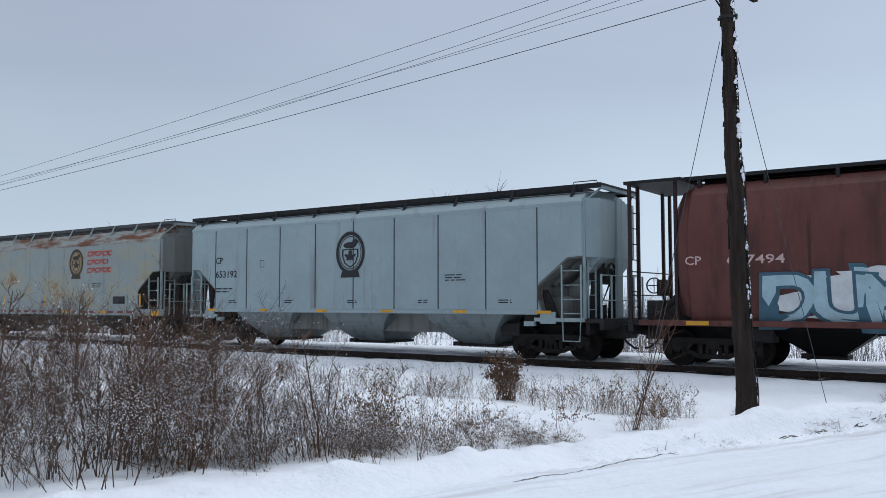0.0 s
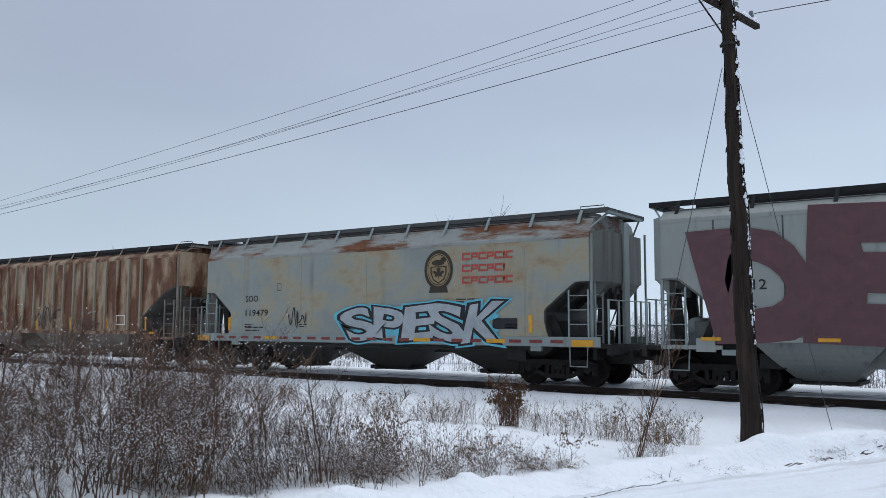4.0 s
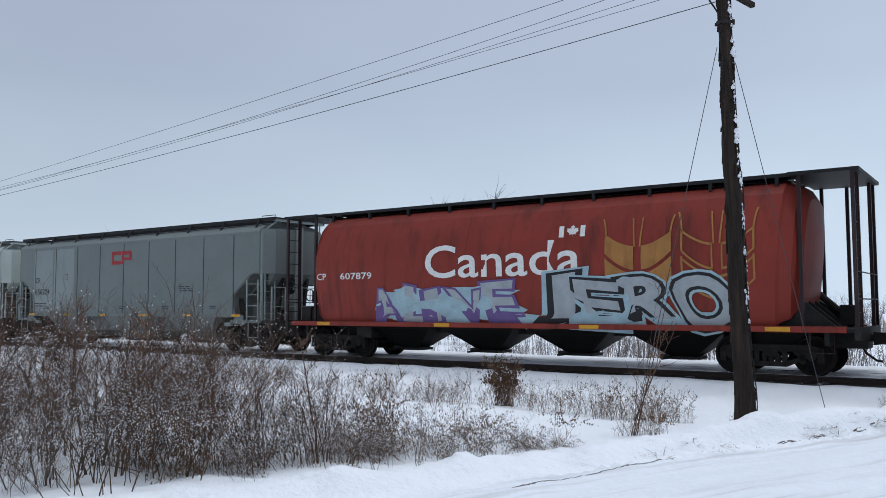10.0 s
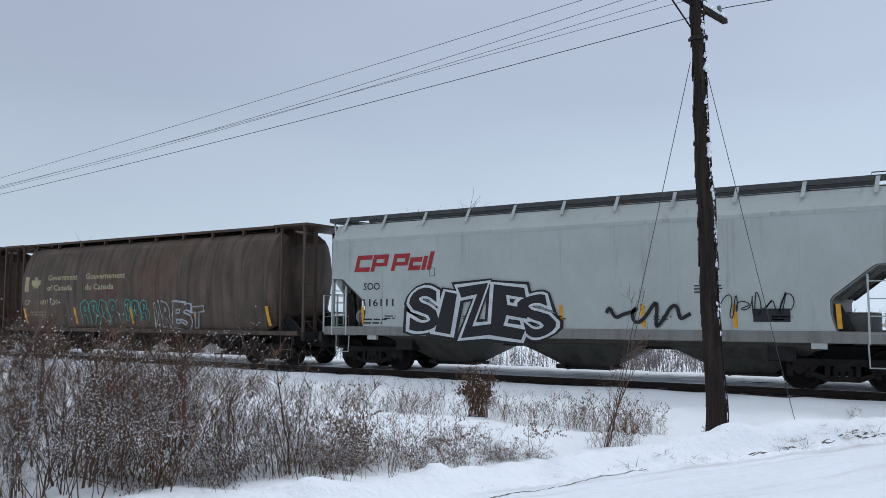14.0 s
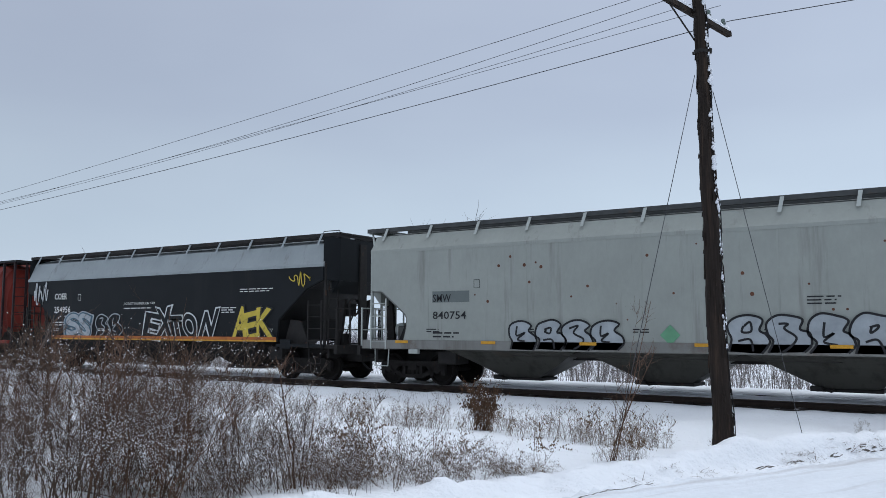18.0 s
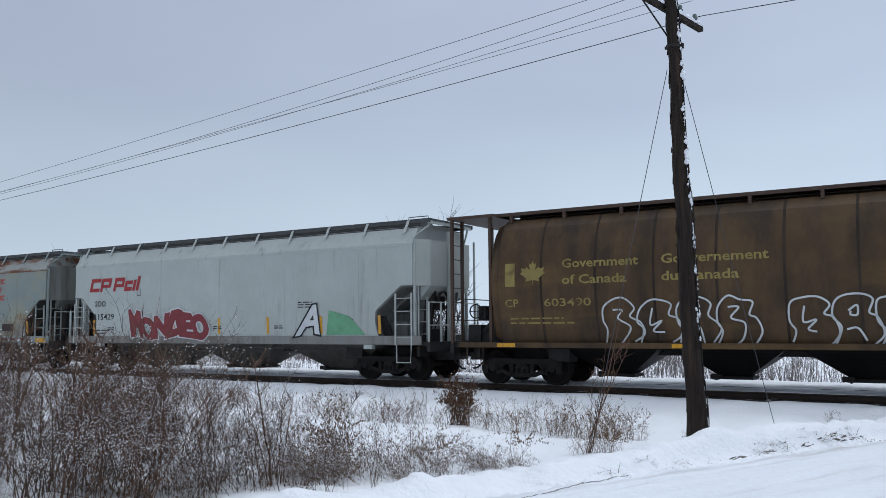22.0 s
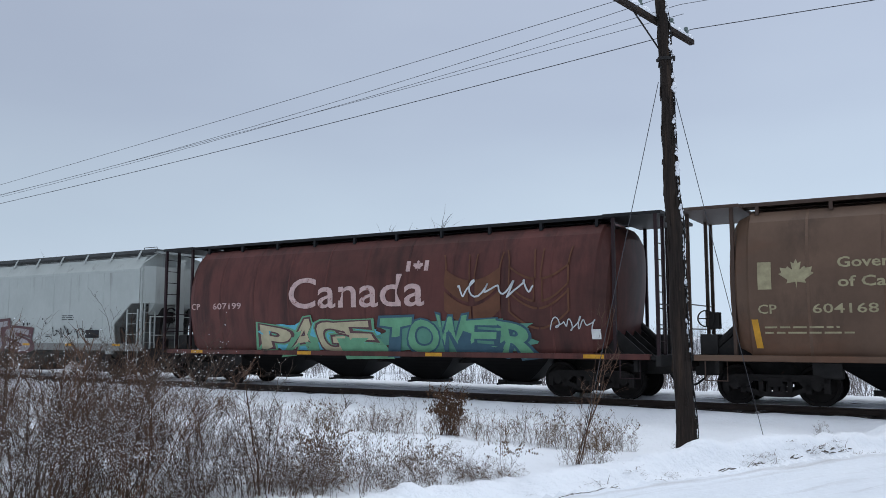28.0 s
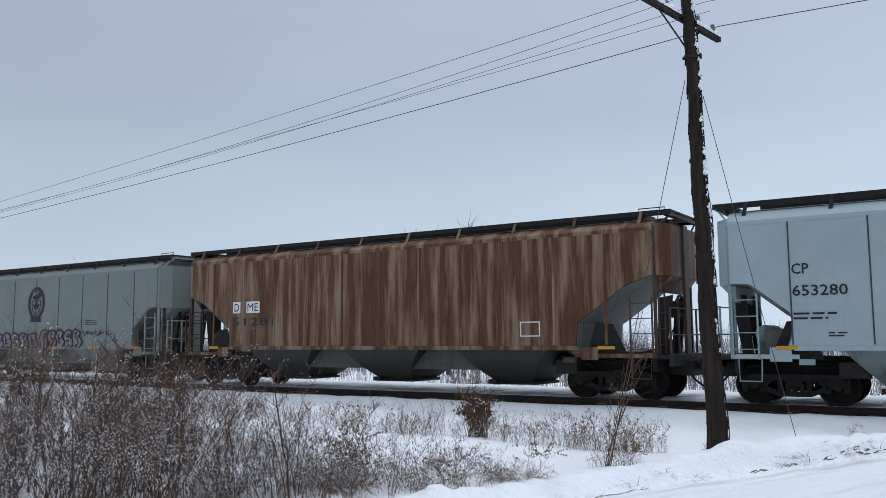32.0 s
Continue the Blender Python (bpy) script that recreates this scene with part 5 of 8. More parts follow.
    # door seams, grilles and vents on the near side
    for i in range(14):
        x = 2.0 + i * 0.72
        part("door_panel", shared("hood_door", red, lambda mb: mb.box(0.03, 0.66, -1.075, -1.04, 1.85, 3.30, 0.01)), car, "hinged hood door", pose(x, 0, 0))
    def louvre(mb):
        mb.box(0, 0.34, -1.10, -1.05, 1.9, 3.05, 0.01)
        for k in range(9):
            mb.box(0.03, 0.31, -1.115, -1.095, 1.98 + k * 0.12, 2.03 + k * 0.12)
    for i, x in enumerate((1.55, 2.05, 2.5, 3.1, 3.62, 4.35, 4.8, 5.3)):
        part("grille", shared("hood_grille", dark, louvre), car, "dark louvred vent", pose(x, 0, 0.16 if i % 3 == 1 else 0))
    for x, w in ((1.4, 1.15), (2.7, 1.4), (5.0, 1.3)):
        g = part("radiator_grille", MB_mesh(lambda mb: mb.box(x, x + w, -1.10, -1.04, 3.36, 3.92, 0.01), dark), car, "radiator intake screen")
        part("grille_frame", MB_mesh(lambda mb: (mb.box(x - 0.05, x, -1.13, -1.04, 3.32, 3.96), mb.box(x + w, x + w + 0.05, -1.13, -1.04, 3.32, 3.96), mb.box(x - 0.05, x + w + 0.05, -1.13, -1.04, 3.30, 3.36)), red), g)
    for x in (4.25, 4.6):
        part("wing_brace", MB_mesh(lambda mb: mb.prism([(x, 3.3), (x + 0.07, 3.3), (x + 0.07, 4.0), (x, 4.0)], -1.35, -1.05), red), car, "brace under the radiator housing")
    for x, z in ((2.1, 3.12), (3.0, 3.16), (4.45, 3.42)):
        patch(car, hood, quad_strip(x, x + 0.17, z, z + 0.14, 1), WHITE_MARK, "placard", "small white placard", 0.06)
    for x, z0, z1, w in ((11.95, 3.92, 4.44, 1.05), (13.85, 3.92, 4.56, 0.66), (14.75, 3.9, 4.55, 0.62), (15.55, 4.3, 4.52, 0.55)):
        y = -1.06 if x < 11.5 else -1.26
        part("vent_screen", MB_mesh(lambda mb: mb.box(x, x + w, y - 0.03, y + 0.02, z0, z1, 0.01), dark), car, "black intake screen")
    for x in (12.0, 13.6, 15.4):
        part("hood_panel", shared("blower_panel", red, lambda mb: mb.box(0, 0.9, -1.275, -1.24, 1.9, 3.55, 0.012)), car, "", pose(x, 0, 0))
    def slots(mb):
        for k in range(6):
            mb.box(0, 0.62, -0.02, 0.012, k * 0.07, k * 0.07 + 0.035)
    for x, y, z, w in ((13.9, -1.27, 2.15, 1), (15.6, -1.27, 2.15, 1), (17.2, -1.545, 1.9, 1.25), (18.3, -1.545, 1.9, 1.25)):
        part("louvre", shared("loco_slots", sooty, slots), car, "slotted vent low on the side", pose(x, y, z) @ Matrix.Scale(w, 4))
    for x in (11.55, 12.95, 14.6, 15.9):
        part("panel_seam", shared("loco_seam", sooty, lambda mb: mb.box(0, 0.04, -1.285, -1.24, 1.55, 4.5)), car, "", pose(x, 0, 0))
    for x in (16.98,):
        part("panel_seam", shared("cab_seam", sooty, lambda mb: mb.box(0, 0.03, -1.545, -1.52, 1.6, 3.6)), car, "", pose(x, 0, 0))
    # cab windows
    for x, w in ((17.08, 0.34), (17.62, 0.92), (18.62, 0.34)):
        fr = part("cab_window", MB_mesh(lambda mb: mb.box(x - 0.04, x + w + 0.04, -1.56, -1.52, 3.66, 4.32), frame_m), car, "aluminium-framed cab window")
        part("pane", MB_mesh(lambda mb: mb.box(x, x + w * (0.47 if w > 0.9 else 1), -1.565, -1.558, 3.71, 4.27), glass), fr)
        if w > 0.9:
            part("pane", MB_mesh(lambda mb: mb.box(x + w * 0.53, x + w, -1.565, -1.558, 3.71, 4.27), glass), fr)
    def screen(mb):
        mb.add([(L - 2.19, -1.38, 3.78), (L - 2.19, -0.1, 3.78), (L - 2.19, -0.1, 4.5), (L - 2.19, -1.2, 4.5)], [(0, 1, 2, 3)])
        mb.add([(L - 2.19, 0.1, 3.78), (L - 2.19, 1.38, 3.78), (L - 2.19, 1.2, 4.5), (L - 2.19, 0.1, 4.5)], [(0, 1, 2, 3)])
    part("windscreen", MB_mesh(screen, glass), car, "dark windscreen panes")
    part("number_board", MB_mesh(lambda mb: mb.box(L - 2.3, L - 2.02, -1.0, 1.0, 4.6, 4.84, 0.02), dark), car, "number board above the windscreen")
    part("headlight", MB_mesh(lambda mb: mb.disc(0, -0.05, 0.05, 0, 0.1, 14), frame_m), car, "", pose(L - 0.83, 0, 3.1, 0, 0, 90))
    # roof items
    part("roof_box", MB_mesh(lambda mb: mb.box(8.5, 9.2, -0.6, 0.3, 4.56, 4.70, 0.02), STEEL_DARK), car, "grey exhaust housing")
    def horn(mb):
        for y, z, e in ((-0.55, 4.86, -1), (-0.35, 4.80, -1), (-0.15, 4.88, -1), (-0.45, 4.84, 1), (-0.25, 4.80, 1)):
            mb.tube([(10.45, y, z), (10.45 + e * 0.28, y, z + 0.02), (10.45 + e * 0.45, y, z + 0.02)], [0.04, 0.06, 0.13], 8)
        mb.tube([(10.45, -0.55, 4.78), (10.45, -0.1, 4.78)], 0.05, 6)
        mb.box(10.38, 10.52, -0.4, -0.25, 4.5, 4.78)
    part("horn", MB_mesh(horn, dark), car, "five-chime air horn")
    part("roof_cap", MB_mesh(lambda mb: mb.box(L - 4.6, L - 3.0, -0.9, 0.9, 4.90, 5.0, 0.03), frame_m), car, "grey cab roof unit")
    part("wing_top", MB_mesh(lambda mb: mb.box(3.6, 7.15, -1.15, 1.15, 4.72, 4.76, 0.01), frame_m), car, "grey fan deck")
    # handrail with stanchions
    def rail(mb):
        mb.tube([(1.0, -1.46, 2.62), (11.8, -1.46, 2.72), (12.5, -1.46, 3.35), (L - 4.95, -1.46, 3.35)], 0.018, 6)
    part("handrail", MB_mesh(rail, dark), car, "walkway handrail")
    for i in range(7):
        x = 1.1 + i * 1.7
        part("stanchion", shared("stanchion", dark, lambda mb: mb.box(-0.025, 0.025, -1.48, -1.44, 1.6, 2.66)), car, "", pose(x, 0, 0))
    for i in range(3):
        part("stanchion", shared("stanchion_tall", dark, lambda mb: mb.box(-0.025, 0.025, -1.48, -1.44, 1.6, 3.35)), car, "", pose(12.9 + i * 1.6, 0, 0))
    white = WHITE_MARK
    def curved(mb):
        mb.tube([(L - 1.95, -1.50, 0.75), (L - 1.95, -1.50, 1.8), (L - 1.6, -1.50, 2.55), (L - 1.6, -1.50, 2.9)], 0.022, 6)
        mb.tube([(L - 1.0, -1.50, 0.85), (L - 1.0, -1.50, 1.9), (L - 0.7, -1.45, 2.4)], 0.022, 6)
    part("step_handrail", MB_mesh(curved, white), car, "white step handrails")
    def steps(mb):
        for k in range(5):
            mb.box(L - 1.85, L - 1.05, -1.5, -1.2, 0.42 + k * 0.27, 0.45 + k * 0.27)
        mb.box(L - 1.9, L - 1.85, -1.5, -1.15, 0.4, 1.6)
        mb.box(L - 1.05, L - 1.0, -1.5, -1.15, 0.4, 1.6)
        mb.box(L - 1.9, L - 1.0, -1.12, -1.08, 0.4, 1.6)
    part("steps", MB_mesh(steps, dark), car, "front corner steps")

    def rear_steps(mb):
        for k in range(5):
            mb.box(0.5, 1.15, -1.5, -1.2, 0.42 + k * 0.27, 0.45 + k * 0.27)
        mb.box(0.45, 0.5, -1.5, -1.15, 0.4, 1.6)
        mb.box(1.15, 1.2, -1.5, -1.15, 0.4, 1.6)
        mb.box(0.45, 1.2, -1.12, -1.08, 0.4, 1.6)
    part("steps", MB_mesh(rear_steps, dark), car, "rear corner steps")

    def rear_rails(mb):
        mb.tube([(0.42, -1.5, 0.8), (0.42, -1.5, 2.3), (0.6, -1.45, 2.5)], 0.022, 6)
        mb.tube([(1.22, -1.5, 0.8), (1.22, -1.5, 2.5)], 0.022, 6)
    part("step_handrail", MB_mesh(rear_rails, white), car, "white step handrails")
    part("rear_post", MB_mesh(lambda mb: (mb.box(0.6, 0.75, -1.4, -1.25, 1.6, 2.7), mb.box(0.6, 0.75, 1.25, 1.4, 1.6, 2.7)), red), car)
    part("front_box", MB_mesh(lambda mb: (mb.box(L - 0.75, L - 0.55, -1.35, 1.35, 1.6, 2.05), mb.box(L - 0.45, L - 0.3, -1.3, -1.05, 1.5, 2.85), mb.box(L - 0.45, L - 0.3, 0.2, 0.45, 1.5, 2.85), mb.box(L - 0.6, L - 0.3, -1.4, 1.4, 1.4, 1.62)), red), car, "front platform rail panel")
    # markings
    block_logo(car, Side(lambda z: 1.10), 7.1, 3.42, 0.38, [1.5, 1.35, 1.4, 1.35, 1.4, 0.3, 1.35, 1.4], cream, 0, 0.18, thick=0.2, heights=[1.3, 1, 1, 1, 1, 1, 1, 1])
    block_logo(car, Side(lambda z: 1.10), 7.1, 2.68, 0.38, [1.4, 1.3, 1.35, 0.3, 1.3, 0.3, 1.3], cream, 0, 0.18, thick=0.2, heights=[1.25, 1, 1, 1, 1, 1, 1])
    patch(car, cabs, quad_strip(19.3, 19.62, 2.42, 2.76, 1), paint("sign_green", (0.02, 0.13, 0.06), 0.5), "safety_sign", "small green safety sign")
    patch(car, cabs, [[(19.36, 2.56), (19.56, 2.56), (19.56, 2.62), (19.36, 2.62)]], white, "sign_cross", "white cross bar", 0.02)
    patch(car, cabs, [[(19.43, 2.49), (19.49, 2.49), (19.49, 2.69), (19.43, 2.69)]], white, "sign_cross", "white cross bar", 0.024)
    word(car, cabs, "8912", 17.36, 3.1, 0.32, white, 1.3, "fleet_number", "", 0.2, 0.02)
    patch(car, cabs, quad_strip(L - 2.5, L - 2.22, 1.95, 2.22, 1), cream, "placard")
    for i in range(12):
        x = 1.4 + i * 1.55
        patch(car, Side(lambda z: 1.502), quad_strip(x, x + 0.45, 1.54, 1.61, 1), cream if i % 2 else white, "reflector", "sill reflector strip")
    # three-axle trucks
    def bogie(mb):
        y0, y1 = -0.08, 0.08
        mb.prism([(-2.65, 0.66), (-2.35, 1.0), (-1.5, 1.06), (-0.95, 0.94), (-0.4, 1.06), (0.4, 1.06), (0.95, 0.94), (1.5, 1.06), (2.35, 1.0), (2.65, 0.66), (2.65, 0.40), (2.2, 0.30), (1.5, 0.30), (1.2, 0.42), (0.6, 0.42), (0.35, 0.28), (-0.35, 0.28), (-0.6, 0.42), (-1.2, 0.42), (-1.5, 0.30), (-2.2, 0.30), (-2.65, 0.40)], y0, y1)
        mb.box(-2.4, 2.4, -0.2, -0.1, 0.86, 0.95, 0.02)
        mb.box(-2.5, 2.5, 0.2, 0.3, 0.35, 1.3)
        for x in (-2.35, -1.4, -0.5, 0.5, 1.4, 2.35):
            mb.tube([(x, -0.16, 0.42), (x, -0.16, 0.84)], 0.07, 8)
        for x in (-1.85, 0, 1.85):
            mb.disc(x, -0.24, -0.1, 0.52, 0.17, 14)
        for x in (-1.85, 0, 1.85):
            mb.box(x - 0.28, x + 0.28, -0.14, 0.1, 0.24, 0.74, 0.03)
        for x in (-0.95, 0.95):
            mb.box(x - 0.32, x + 0.32, -0.16, 0.08, 0.62, 0.98, 0.03)
            mb.tube([(x, -0.18, 0.5), (x + 0.4, -0.18, 0.75)], 0.05, 8)
    for x in (3.7, 17.1):
        bo = part("truck", MB_mesh(lambda mb: mb.box(-1.6, 1.6, -1.0, 1.0, 0.7, 0.98), dark), car, "black three-axle truck", pose(x, 0, 0))
        for s in (-1, 1):
            part("side_frame", shared("bogie", dark, bogie), bo, "", pose(0, s * 1.12, 0, 0, 0, 0 if s < 0 else 180))
        for a in (-1.85, 0, 1.85):
            part("axle", shared("axle", WHEEL, T_AXLE), bo, "", pose(a, 0, 0.05))
            for s in (-1, 1):
                part("wheel", shared("wheel", WHEEL, T_WHEEL, True), bo, "", pose(a, s * 0.76, 0.0, 0, 0, 0 if s < 0 else 180) @ Matrix.Diagonal((1.12, 1, 1.12, 1)))
    def plow(mb):
        mb.prism([(L - 0.95, 0.2), (L - 0.35, 0.15), (L - 0.45, 1.42), (L - 1.0, 1.42)], -1.45, 1.45)
    part("pilot_plow", MB_mesh(plow, dark), car)
    def coupler(mb):
        mb.box(-0.62, -0.10, -0.09, 0.09, 0.78, 0.94, 0.02)
        mb.prism([(-0.16, 0.70), (0.02, 0.72), (0.05, 0.98), (-0.16, 1.0)], -0.16, 0.16)
    for x, r in ((E, 0), (0, 180)):
        part("coupler", shared("coupler", TRUCK, coupler), car, "", pose(x, 0, 0, 0, 0, r))
    return car


def MB_mesh(maker, mat, smooth=False):
    mb = MB()
    maker(mb)
    return mb.mesh("part", mat, smooth, 40)

# ---------------- the train ----------------
SPEED = 22.35
# where each coupling lies along the train, metres behind the origin at the start
CARS = []


def P(name, col, rust=0.0, **k):
    a = dict(rough=0.55, var=0.07, scale=0.8, dirt=(0.13, 0.12, 0.105), dirt_amount=0.42, dirt_stretch=(2.2, 2.2, 0.16))
    if rust > 0:
        a.update(wear=RUST, wear_amount=rust, wear_scale=0.7, wear_stretch=(0.35, 1, 1.6))
    a.update(k)
    return paint(name, tuple(0.91 * c for c in col), **a)


GREY = P("hopper_grey", (0.235, 0.268, 0.262))
GREY_M = P("hopper_grey_mid", (0.205, 0.233, 0.222))
GREY_DK = P("hopper_grey_dark", (0.165, 0.188, 0.182))
BLUE_L = P("hopper_clean_blue", (0.37, 0.455, 0.48), dirt_amount=0.2)
BLUE = P("hopper_pale_blue", (0.30, 0.375, 0.39))
SOOGREY = P("hopper_old_grey", (0.27, 0.31, 0.30), 0.44, wear=(0.24, 0.115, 0.045), wear_soft=0.12, wear_stretch=(0.6, 1, 1.1), wear_scale=0.8, streak=0.25, halo=(0.34, 0.29, 0.18))
SOOGREY_R = P("hopper_grey_rusty", (0.265, 0.29, 0.27), 0.55, wear=(0.26, 0.125, 0.05), wear_stretch=(0.75, 1, 0.9), wear_scale=0.8, wear_soft=0.2, streak=0.25, halo=(0.36, 0.30, 0.18))
SOOGREY_G = P("hopper_grey_green", (0.225, 0.265, 0.25), 0.50, wear=(0.23, 0.12, 0.055), wear_soft=0.12, wear_stretch=(0.6, 1, 1.0), wear_scale=0.6, streak=0.25, halo=(0.29, 0.27, 0.18))
GREY_W = P("hopper_grey_warm", (0.29, 0.31, 0.29))
PALE = P("hopper_pale_grey", (0.345, 0.365, 0.335))
RUST_ROOF = P("rusty_roof_edge", (0.30, 0.315, 0.295), 0.72, wear=(0.16, 0.065, 0.03), wear_stretch=(0.5, 1, 2.5), wear_scale=1.2)
RUST_SPOT = paint("rust_spot", (0.12, 0.05, 0.03), 0.8, var=0.3, scale=8)
WHITE_O = P("hopper_white_ochre", (0.44, 0.46, 0.43), 0.50, wear=(0.33, 0.19, 0.08), wear_stretch=(0.8, 1, 1.0), wear_scale=0.6, wear_soft=0.12, streak=0.35, halo=(0.42, 0.36, 0.22))
WHITE = P("hopper_white", (0.44, 0.47, 0.445), 0.12)
WHITE_R = P("hopper_white_rusty", (0.38, 0.395, 0.375), 0.50, wear=(0.38, 0.21, 0.08), wear_stretch=(0.7, 1, 1.2), wear_scale=0.7, wear_soft=0.12, streak=0.35, halo=(0.44, 0.37, 0.22))
CREAM = P("hopper_cream_white", (0.45, 0.49, 0.455), dirt_amount=0.2)
CREAM_G = P("hopper_grey_cream", (0.37, 0.41, 0.375), dirt_amount=0.25)
CREAM_LOW = P("hopper_bottom_cream", (0.27, 0.30, 0.28), dirt=(0.10, 0.095, 0.085), dirt_amount=0.45)
BEIGE = P("hopper_beige", (0.285, 0.285, 0.215))
TEAL = P("hopper_teal", (0.26, 0.40, 0.385))
COAL = P("hopper_charcoal", (0.0115, 0.0135, 0.0155), dirt=(0.02, 0.02, 0.02), var=0.15, spec=0.15)
ROOFG = P("hopper_roof_grey", (0.33, 0.365, 0.375))
RUSTY = P("hopper_rusty", (0.36, 0.30, 0.21), 0.74, wear=(0.14, 0.06, 0.033), wear_scale=1.0, wear_stretch=(1.5, 1, 0.42), wear_soft=0.10, dirt_amount=0.4, halo=(0.25, 0.14, 0.075))
RIB_TAN = P("rusty_rib_tan", (0.29, 0.245, 0.18), 0.6, wear=(0.16, 0.07, 0.035), wear_stretch=(1, 1, 0.5), dirt_amount=0.3)
HOP_T = P("hopper_bottom_tan", (0.15, 0.125, 0.10), 0.5, wear=(0.09, 0.045, 0.03), dirt=(0.04, 0.034, 0.028), dirt_amount=0.6)
RUSTY_D = P("hopper_rusty_dark", (0.27, 0.21, 0.145), 0.80, wear=(0.105, 0.045, 0.023), wear_scale=1.2, wear_stretch=(2.4, 1, 0.2), wear_soft=0.12, dirt_amount=0.5, halo=(0.19, 0.10, 0.05))
# bay underside: real dirt, with shade under the body added to its colour
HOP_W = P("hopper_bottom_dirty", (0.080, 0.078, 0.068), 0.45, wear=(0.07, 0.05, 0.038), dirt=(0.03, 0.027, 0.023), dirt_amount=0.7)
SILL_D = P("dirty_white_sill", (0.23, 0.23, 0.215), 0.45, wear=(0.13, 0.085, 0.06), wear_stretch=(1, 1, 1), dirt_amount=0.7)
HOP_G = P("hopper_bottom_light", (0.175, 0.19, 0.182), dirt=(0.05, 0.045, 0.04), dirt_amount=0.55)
# near-black bays: dirt together with under-body shade in one colour
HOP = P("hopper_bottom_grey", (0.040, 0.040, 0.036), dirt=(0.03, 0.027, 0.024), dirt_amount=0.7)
SLOPE_L = P("slope_sheet_pale", (0.17, 0.175, 0.165), 0.4, wear=(0.10, 0.06, 0.04), dirt=(0.05, 0.044, 0.038), dirt_amount=0.65)
SLOPE_M = P("slope_sheet_dirty", (0.10, 0.10, 0.09), 0.45, wear=(0.08, 0.045, 0.03), dirt=(0.035, 0.03, 0.026), dirt_amount=0.65)
# darkest sheet: grime plus underside shade, both put into the base colour
SLOPE = P("slope_sheet_grime", (0.045, 0.042, 0.038), 0.4, wear=(0.07, 0.035, 0.022), dirt=(0.025, 0.022, 0.019), dirt_amount=0.6)
# car-end grime, its colour darkened to carry the shade between cars
END_GRIME_SHADE = P("car_end_grime", (0.13, 0.135, 0.125), 0.35, wear=(0.09, 0.05, 0.03), dirt=(0.05, 0.045, 0.038), dirt_amount=0.7)
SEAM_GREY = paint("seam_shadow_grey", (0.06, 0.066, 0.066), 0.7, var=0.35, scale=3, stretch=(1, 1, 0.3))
SEAM_DIRT = paint("seam_grime", (0.035, 0.025, 0.018), 0.8, var=0.4, scale=2, stretch=(1, 1, 0.3))
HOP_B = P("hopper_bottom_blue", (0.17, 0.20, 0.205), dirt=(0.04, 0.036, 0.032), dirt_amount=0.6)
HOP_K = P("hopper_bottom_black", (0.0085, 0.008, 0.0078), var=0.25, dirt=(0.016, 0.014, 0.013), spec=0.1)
BROWN = P("grain_brown", (0.112, 0.080, 0.060), 0.62, wear=(0.135, 0.072, 0.046), wear_stretch=(0.5, 1, 0.5), wear_soft=0.3, dirt=(0.03, 0.022, 0.016), dirt_amount=0.8, dirt_stretch=(2.6, 1, 0.25), var=0.3)
BROWN_L = P("grain_brown_light", (0.15, 0.092, 0.062), 0.6, wear=(0.15, 0.062, 0.03), wear_stretch=(0.4, 1, 0.6), wear_soft=0.3, dirt=(0.05, 0.034, 0.024), dirt_amount=0.5, dirt_stretch=(0.9, 1, 0.3), var=0.2)
BROWN_Y = P("grain_brown_gold", (0.095, 0.056, 0.026), 0.55, wear=(0.17, 0.105, 0.035), wear_stretch=(0.25, 1, 0.9), wear_soft=0.3, dirt=(0.03, 0.02, 0.014), dirt_amount=0.85, dirt_stretch=(1.1, 1, 0.3), var=0.3)
DRED = P("grain_dark_red", (0.125, 0.043, 0.036), 0.6, wear=(0.062, 0.030, 0.024), wear_scale=0.5, wear_stretch=(0.35, 1, 0.8), wear_soft=0.3, dirt=(0.034, 0.016, 0.014), dirt_amount=0.74, dirt_stretch=(1.4, 1, 0.22), var=0.18)
BRED = P("grain_red", (0.25, 0.036, 0.024), dirt=(0.075, 0.017, 0.013), dirt_amount=0.62, dirt_stretch=(1.5, 1, 0.2), var=0.12)
STEEL_G = P("ladder_grey", (0.26, 0.30, 0.29))
STEEL_B = P("ladder_blue", (0.27, 0.35, 0.365))
STEEL_W = P("ladder_white", (0.46, 0.49, 0.465))
STEEL_BE = P("ladder_beige", (0.36, 0.35, 0.28))
STEEL_BR = P("ladder_brown", (0.075, 0.047, 0.035))
STEEL_RD = P("ladder_dark_red", (0.028, 0.014, 0.016))
GOLD_L = paint("wheat_gold", (0.40, 0.33, 0.055), 0.6, var=0.15, scale=2, dirt=(0.16, 0.12, 0.04), dirt_amount=0.45)
GOLD_D = paint("wheat_tan", (0.36, 0.17, 0.05), 0.6, var=0.15, scale=2, dirt=(0.2, 0.06, 0.03), dirt_amount=0.45)
GOLD_F = paint("wheat_faded", (0.13, 0.055, 0.03), 0.6, var=0.2, scale=2)
WALK_GREY = paint("walkway_grey", (0.065, 0.068, 0.068), 0.7, var=0.2, scale=4, wear=(0.09, 0.05, 0.03), wear_amount=0.35)
GOLD_F3 = paint("worn_yellow_panel", (0.19, 0.14, 0.048), 0.6, var=0.3, scale=2, wear=(0.075, 0.046, 0.024), wear_amount=0.74, wear_scale=1.3, wear_stretch=(1.6, 1, 0.35), wear_soft=0.2)
